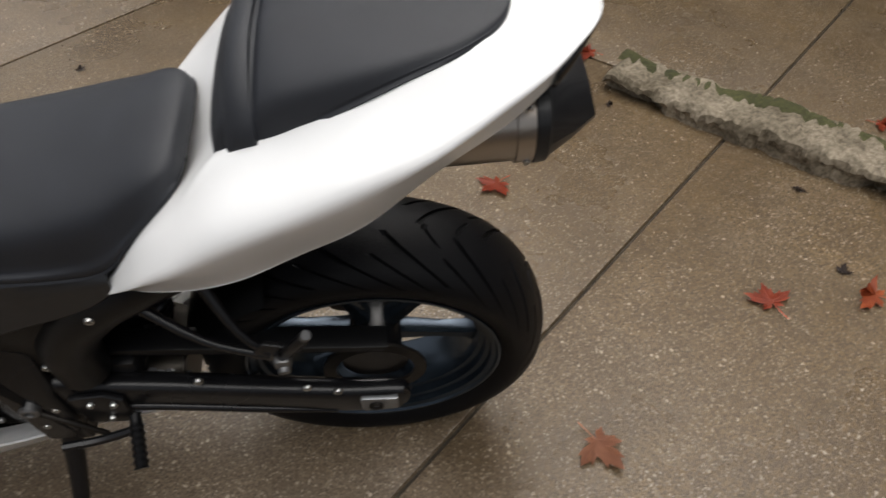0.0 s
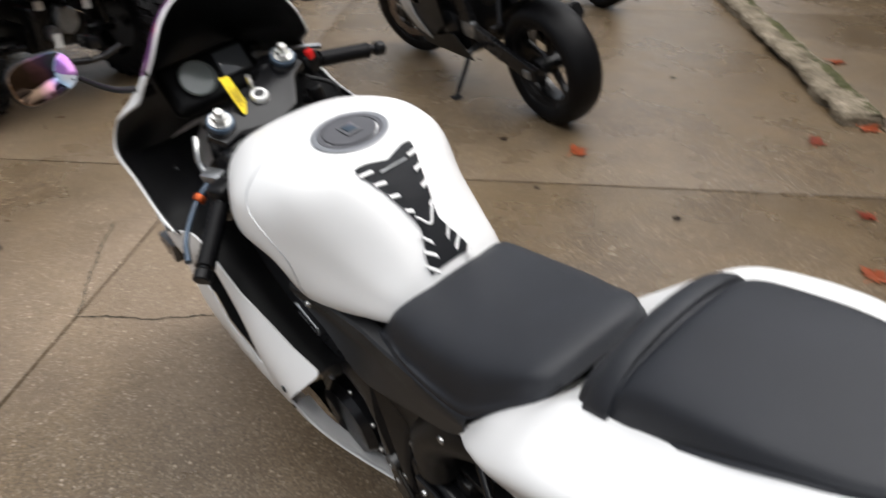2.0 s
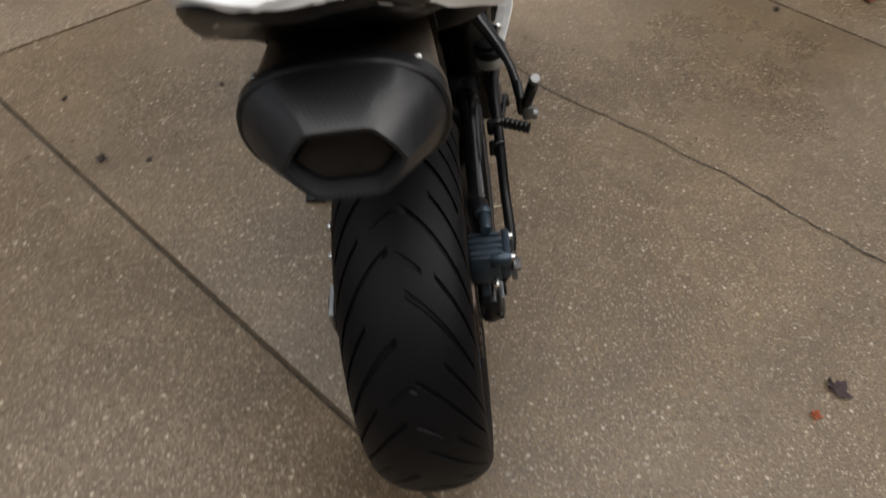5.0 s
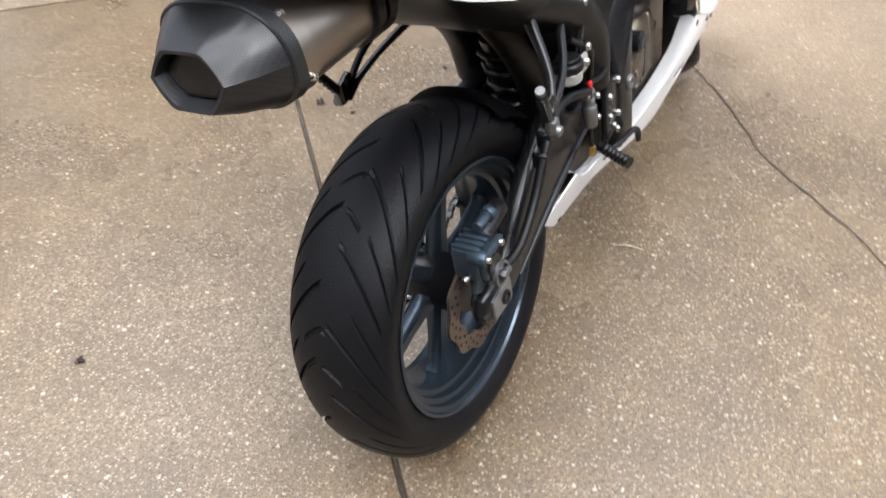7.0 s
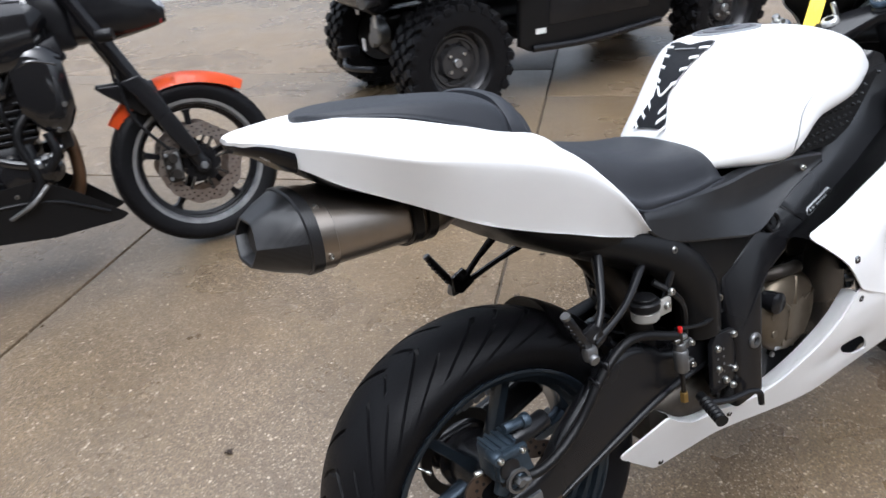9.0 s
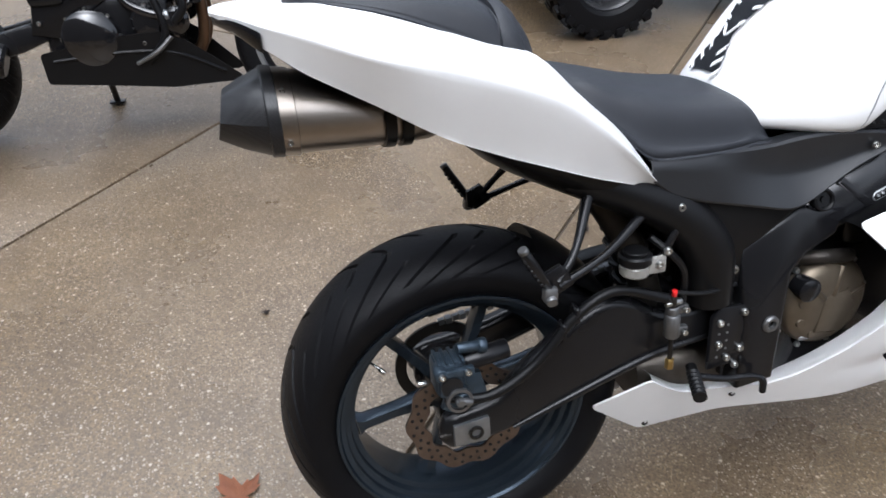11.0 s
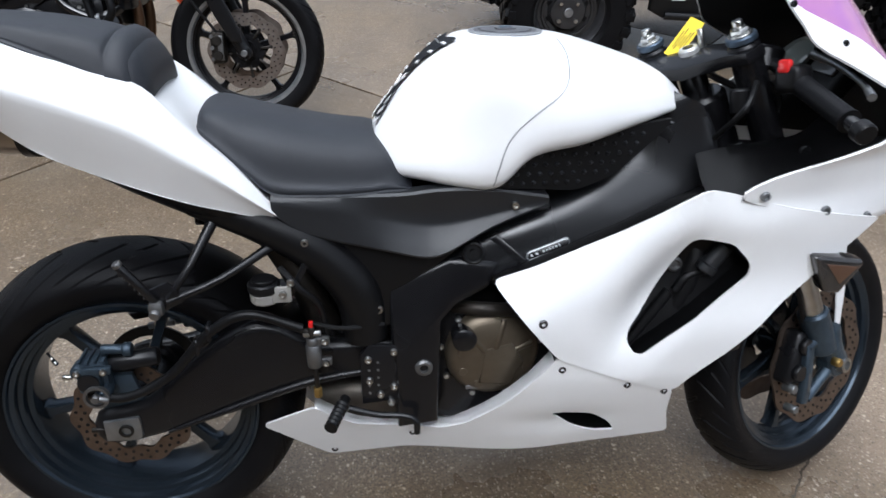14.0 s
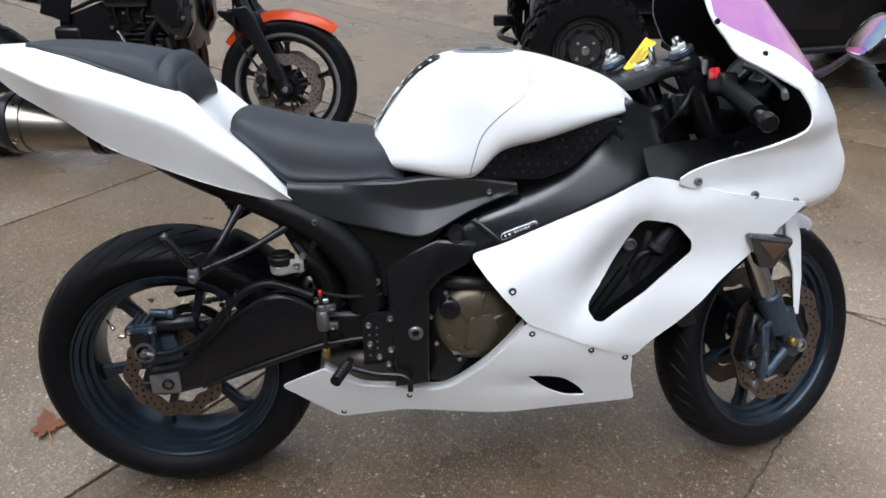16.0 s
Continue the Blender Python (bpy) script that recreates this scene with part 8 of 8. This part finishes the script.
        part("coolant_pipe", tube([(-0.44, s * 0.17, 0.50), (-0.52, s * 0.19, 0.46), (-0.64, s * 0.18, 0.50), (-0.70, s * 0.16, 0.58)], 0.017, 12), GLOSSBLACK, U, "black coolant pipe")
        part("hose_clamp", rod((-0.515, s * 0.19, 0.462), (-0.530, s * 0.19, 0.460), 0.021, 16), ALLOY, U)
        part("wiring_loom", tube([(-0.40, s * 0.16, 0.86), (-0.50, s * 0.18, 0.78), (-0.58, s * 0.18, 0.70), (-0.74, s * 0.17, 0.72), (-0.92, s * 0.15, 0.66)], 0.009, 8), SATIN, U)
        part("frame_side", slab([(-1.0, 0.42), (-0.95, 0.64), (-0.60, 0.76), (-0.36, 0.86), (-0.34, 0.78), (-0.62, 0.60), (-0.90, 0.40)], s * 0.12, s * 0.16, 0.015, 2), BLACK, U, "black frame side")
        part("swingarm", slab([(-1.49, 0.28), (-1.49, 0.35), (-1.0, 0.46), (-0.94, 0.40), (-1.05, 0.36)], s * 0.11, s * 0.15, 0.012, 2), BLACK, U, "black swingarm leg")
        bp = sheet([(-0.98, 0.25), (-0.98, 0.36), (-0.74, 0.40), (-0.56, 0.41), (-0.47, 0.36), (-0.30, 0.205), (-0.33, 0.19), (-0.55, 0.20), (-0.75, 0.225)], [], lambda x, z: 0.17 - 0.30 * max(0, x + 0.55) + 0.1 * (z - 0.2), -0.004, 0.05)
        pan = part("belly_pan", flip(bp) if s < 0 else bp, SATIN, U, "matt black pointed belly pan")
        part("pan_ridge", tube([(-0.94, s * 0.185, 0.33), (-0.70, s * 0.189, 0.345), (-0.52, s * 0.176, 0.325), (-0.36, s * 0.125, 0.235)], 0.007, 8), SATIN, pan)
        bolt((-0.62, s * 0.188, 0.37), 0.009, s, pan)
        part("header_pipe", tube([(-0.52, s * 0.06, 0.62), (-0.42, s * 0.07, 0.52), (-0.44, s * 0.07, 0.32), (-0.60, s * 0.05, 0.24)], 0.022, 12), mat("tanned_pipe", (0.16, 0.09, 0.05), 0.4, 0.8, scale=30), U, "heat-browned exhaust header")
        part("handlebar", tube([(-0.34, 0, 1.06), (-0.36, s * 0.14, 1.09), (-0.44, s * 0.36, 1.10)], 0.012, 8), BLACK, U, m=st)
        part("engine_cover", lathe([(0.095, s * 0.15), (0.097, s * 0.185), (0.08, s * 0.20), (0.0005, s * 0.205)], 28, (-0.80, 0, 0.40)), GLOSSBLACK, U, "black round engine cover")
        for k in range(8):
            a = radians(45 * k)
            bolt((-0.80 + 0.10 * math.cos(a), s * 0.165, 0.40 + 0.10 * math.sin(a)), 0.007, s, U)
        part("hose", tube([(-0.62, s * 0.18, 0.30), (-0.54, s * 0.20, 0.40), (-0.56, s * 0.19, 0.56), (-0.48, s * 0.17, 0.66)], 0.014, 10), SATIN, U)
    # airbox, coils and hoses fill the space under the tank
    ab = part("airbox", block((0.36, 0.24, 0.24), (-0.56, 0, 0.82), 0.04, 3), SATIN, U, "matt black airbox under the tank")
    for s in (-1, 1):
        part("air_duct", tube([(-0.40, s * 0.09, 0.93), (-0.46, s * 0.13, 0.88), (-0.56, s * 0.14, 0.82), (-0.66, s * 0.13, 0.74)], [0.045, 0.05, 0.045, 0.035], 14, 4), BLACK, ab, "ribbed black air duct")
        part("ignition_coil", block((0.07, 0.04, 0.06), (-0.50, s * 0.150, 0.76), 0.012, 2), BLACK, ab)
        part("clip", block((0.03, 0.012, 0.014), (-0.50, s * 0.172, 0.77), 0.003), DULLALLOY, ab)
        for k, (x, z) in enumerate(((-0.56, 0.70), (-0.62, 0.72), (-0.68, 0.73))):
            part("spark_lead", tube([(x, s * 0.15, z), (x - 0.02, s * 0.175, z - 0.05), (x - 0.01, s * 0.165, z - 0.12)], 0.007, 8), SATIN, ab)
    part("head_stock", block((0.12, 0.16, 0.20), (-0.35, 0, 0.90), 0.025, 2), BLACK, U, "black steering head")
    eng = part("engine", joined(block((0.46, 0.30, 0.30), (-0.74, 0, 0.40), 0.05, 2)), BLACK, U, "black engine block")
    for k in range(7):
        part("cylinder_fin", block((0.24, 0.32, 0.012), (-0.62, 0, 0.545 + 0.024 * k), 0.003), BLACK, eng)
    part("cylinder", block((0.22, 0.28, 0.22), (-0.62, 0, 0.62), 0.03), BLACK, eng)
    part("radiator", block((0.06, 0.34, 0.30), (-0.43, 0, 0.64), 0.012), BLACK, U, "black radiator", m=Matrix.Identity(4))
    K = [(-1.0, [(0, 0.86), (0.05, 0.855), (0.09, 0.82), (0.10, 0.77), (0, 0.75)]), (-0.85, [(0, 0.99), (0.08, 0.98), (0.14, 0.92), (0.14, 0.80), (0, 0.77)]), (-0.65, [(0, 1.03), (0.10, 1.02), (0.18, 0.95), (0.17, 0.83), (0, 0.80)]), (-0.45, [(0, 0.98), (0.08, 0.97), (0.14, 0.93), (0.13, 0.86), (0, 0.84)])]
    part("fuel_tank", hull(K, 5, 5), BLACK, U, "black fuel tank")
    part("seat", hull([(-1.60, [(0, 0.93), (0.06, 0.93), (0.10, 0.91), (0.09, 0.88), (0, 0.87)]), (-1.35, [(0, 0.89), (0.08, 0.885), (0.13, 0.86), (0.12, 0.82), (0, 0.81)]), (-1.0, [(0, 0.86), (0.08, 0.855), (0.12, 0.83), (0.11, 0.79), (0, 0.78)])], 5, 4), SEAT, U, "black stepped seat")
    part("tail", hull([(-1.75, [(0, 0.92), (0.03, 0.92), (0.05, 0.90), (0.04, 0.88), (0, 0.87)]), (-1.45, [(0, 0.87), (0.09, 0.87), (0.14, 0.83), (0.10, 0.78), (0, 0.77)]), (-1.05, [(0, 0.79), (0.09, 0.785), (0.13, 0.76), (0.11, 0.70), (0, 0.68)])], 4, 4), BLACK, U, "black tail")
    part("side_panel", slab([(-1.02, 0.66), (-0.98, 0.78), (-0.86, 0.76), (-0.90, 0.62)], -0.165, -0.18, 0.006), SATIN, U, "small black side panel")
    part("silencer", rod((-1.10, -0.17, 0.34), (-1.46, -0.21, 0.46), 0.06, 20), BLACK, U, "black silencer")
    foot = (-0.88, 0.30, 0.30 * math.tan(radians(lean)) + 0.006)
    part("side_stand", joined(tube([(-0.86, 0.14, 0.27), (-0.87, 0.22, 0.16), foot], 0.013, 10, 4), block((0.06, 0.05, 0.008), foot, 0.002)), BLACK, U, "side stand, folded down")
    return U


build_naked_bike(pose(-0.008, 1.945, 0.003, 0, 0, -3.0), 9)


# ---- fallen leaves ----
def maple(size, seed, material, label, at, turn):
    """A curled five-lobed maple leaf with its stalk."""
    rng = random.Random(seed)
    tips = []
    for lobe, reach in ((-128, 0.45), (-62, 0.85), (0, 1.0), (62, 0.85), (128, 0.45)):
        jit = rng.uniform(-4, 4)
        reach *= rng.uniform(0.78, 1.08)
        for d, q in ((-28, 0.52), (-19, 0.76), (-14, 0.66), (-6, 0.84), (0, 1.0), (6, 0.80), (13, 0.68), (18, 0.78), (28, 0.50)):
            a = radians(90 + lobe + jit + d)
            tips.append((reach * q * math.cos(a), reach * q * math.sin(a)))
    bm = bmesh.new()
    c = bm.verts.new((0, 0, 0.12))
    k1, k2, ph = rng.uniform(0.05, 0.30), rng.uniform(0.02, 0.14), rng.uniform(0, 6)
    th, keep = rng.uniform(0, 6.28), rng.choice((0.40, 0.50, 0.60, 2.0))
    ring, mid = [], []
    for x, y in tips:
        rr = math.hypot(x, y)
        zed = 0.08 + k1 * rr * rr * (0.5 + 0.5 * math.sin(2 * math.atan2(y, x) + ph)) + k2 * math.sin(5 * x + ph) * rr
        over = x * math.cos(th) + y * math.sin(th) - keep
        if over > 0:
            # the rim that has curled up and over
            x, y, zed = x - 1.35 * over * math.cos(th), y - 1.35 * over * math.sin(th), zed + 0.16 + 0.5 * over
        ring.append(bm.verts.new((x, y, max(0.02, zed))))
        mid.append(bm.verts.new((0.45 * x, 0.45 * y, max(0.03, 0.10 + 0.3 * (zed - 0.08)))))
    n = len(ring)
    for i in range(n - 1):
        bm.faces.new((mid[i], ring[i], ring[i + 1], mid[i + 1]))
        bm.faces.new((c, mid[i], mid[i + 1]))
    bmesh.ops.solidify(bm, geom=bm.faces[:], thickness=0.012)
    st = tube([(0, -0.02, 0.10), (0.05, -0.35, 0.10), (rng.uniform(-0.1, 0.2), -0.75, 0.06)], [0.022, 0.016, 0.02], 6, 4)
    bm = joined(bm, st)
    bmesh.ops.scale(bm, vec=(size, size * rng.uniform(0.75, 1.0), size * 0.9), verts=bm.verts)
    ob = part("maple_leaf", bm, material, m=None, sharp=60)
    ob.matrix_basis = pose(at[0], at[1], 0.0015, 0, 0, turn)
    return tagged(ob, label, "leaf", "fallen leaves")


LEAF_RED = mat("red_wet_leaf", (0.42, 0.070, 0.022), 0.4, color2=(0.24, 0.035, 0.014), scale=60, bump=0.5, bump_scale=300)
LEAF_ORANGE = mat("orange_leaf", (0.52, 0.13, 0.035), 0.45, color2=(0.32, 0.06, 0.02), scale=60, bump=0.5, bump_scale=300)
LEAF_DARK = mat("dark_rotten_leaf", (0.045, 0.025, 0.016), 0.5, color2=(0.025, 0.015, 0.012), scale=60, bump=0.5, bump_scale=300)
LEAF_PURPLE = mat("purple_leaf", (0.10, 0.058, 0.058), 0.45, color2=(0.06, 0.036, 0.038), scale=60, bump=0.5, bump_scale=300)
LEAF_BROWN = mat("brown_leaf", (0.36, 0.13, 0.055), 0.5, color2=(0.22, 0.075, 0.03), scale=60, bump=0.5, bump_scale=300)
rng_leaf = random.Random(11)
for spots, size, material, label in (
        (((-0.32, -0.77), (-0.94, -0.25), (-0.49, -2.26), (-0.48, -1.50), (-1.58, -0.97), (-0.75, -1.51), (0.69, -2.22), (0.43, -2.41), (1.20, -2.74)), 0.082, LEAF_RED, "wet red maple leaf lying on the concrete"),
        (((-0.55, -1.33), (1.84, -1.72), (0.30, -2.25), (0.47, -1.78), (-1.20, -0.25), (0.38, -2.04), (1.14, -3.13), (1.80, -4.10), (1.28, -3.22)), 0.092, LEAF_ORANGE, "wet orange maple leaf lying on the concrete"),
        (((-0.46, -0.92), (-0.59, -1.06), (-1.19, -0.68), (-1.16, -0.34), (-0.74, -1.17), (0.18, -2.21), (1.70, -1.32), (2.18, -1.56), (1.22, -2.77), (2.24, -3.0), (2.56, 0.61), (1.15, -1.58), (0.81, 2.09), (0.68, 0.82)), 0.033, LEAF_DARK, "dark shrivelled leaf lying on the concrete"),
        (((0.93, 1.0), (0.69, 0.71), (-0.34, 0.70), (1.04, 0.59)), 0.020, LEAF_DARK, "small dark leaf scrap on the concrete"),
        (((0.04, -0.88),), 0.06, LEAF_PURPLE, "purple-grey maple leaf lying on the concrete"),
        (((-0.43, 0.10),), 0.074, LEAF_BROWN, "curled brown leaf beside the rear tyre"),
        (((-0.02, -0.81),), 0.03, LEAF_ORANGE, "narrow orange leaf scrap on the concrete")):
    for spot in spots:
        maple(size * rng_leaf.uniform(0.85, 1.15), rng_leaf.randrange(999), material, label, spot, rng_leaf.uniform(0, 360))
for x, y, turn in ((0.562, -0.204, -73),):
    tw = part("twig", tube([(-0.035, 0, 0.003), (0.0, 0.004, 0.004), (0.035, -0.002, 0.003)], [0.0015, 0.0025, 0.001], 6, 3), mat("pale_straw", (0.42, 0.36, 0.26), 0.7, scale=60))
    tw.matrix_basis = pose(x, y, 0, 0, 0, turn)
    tagged(tw, "pale dry stalk lying on the concrete", "twig")
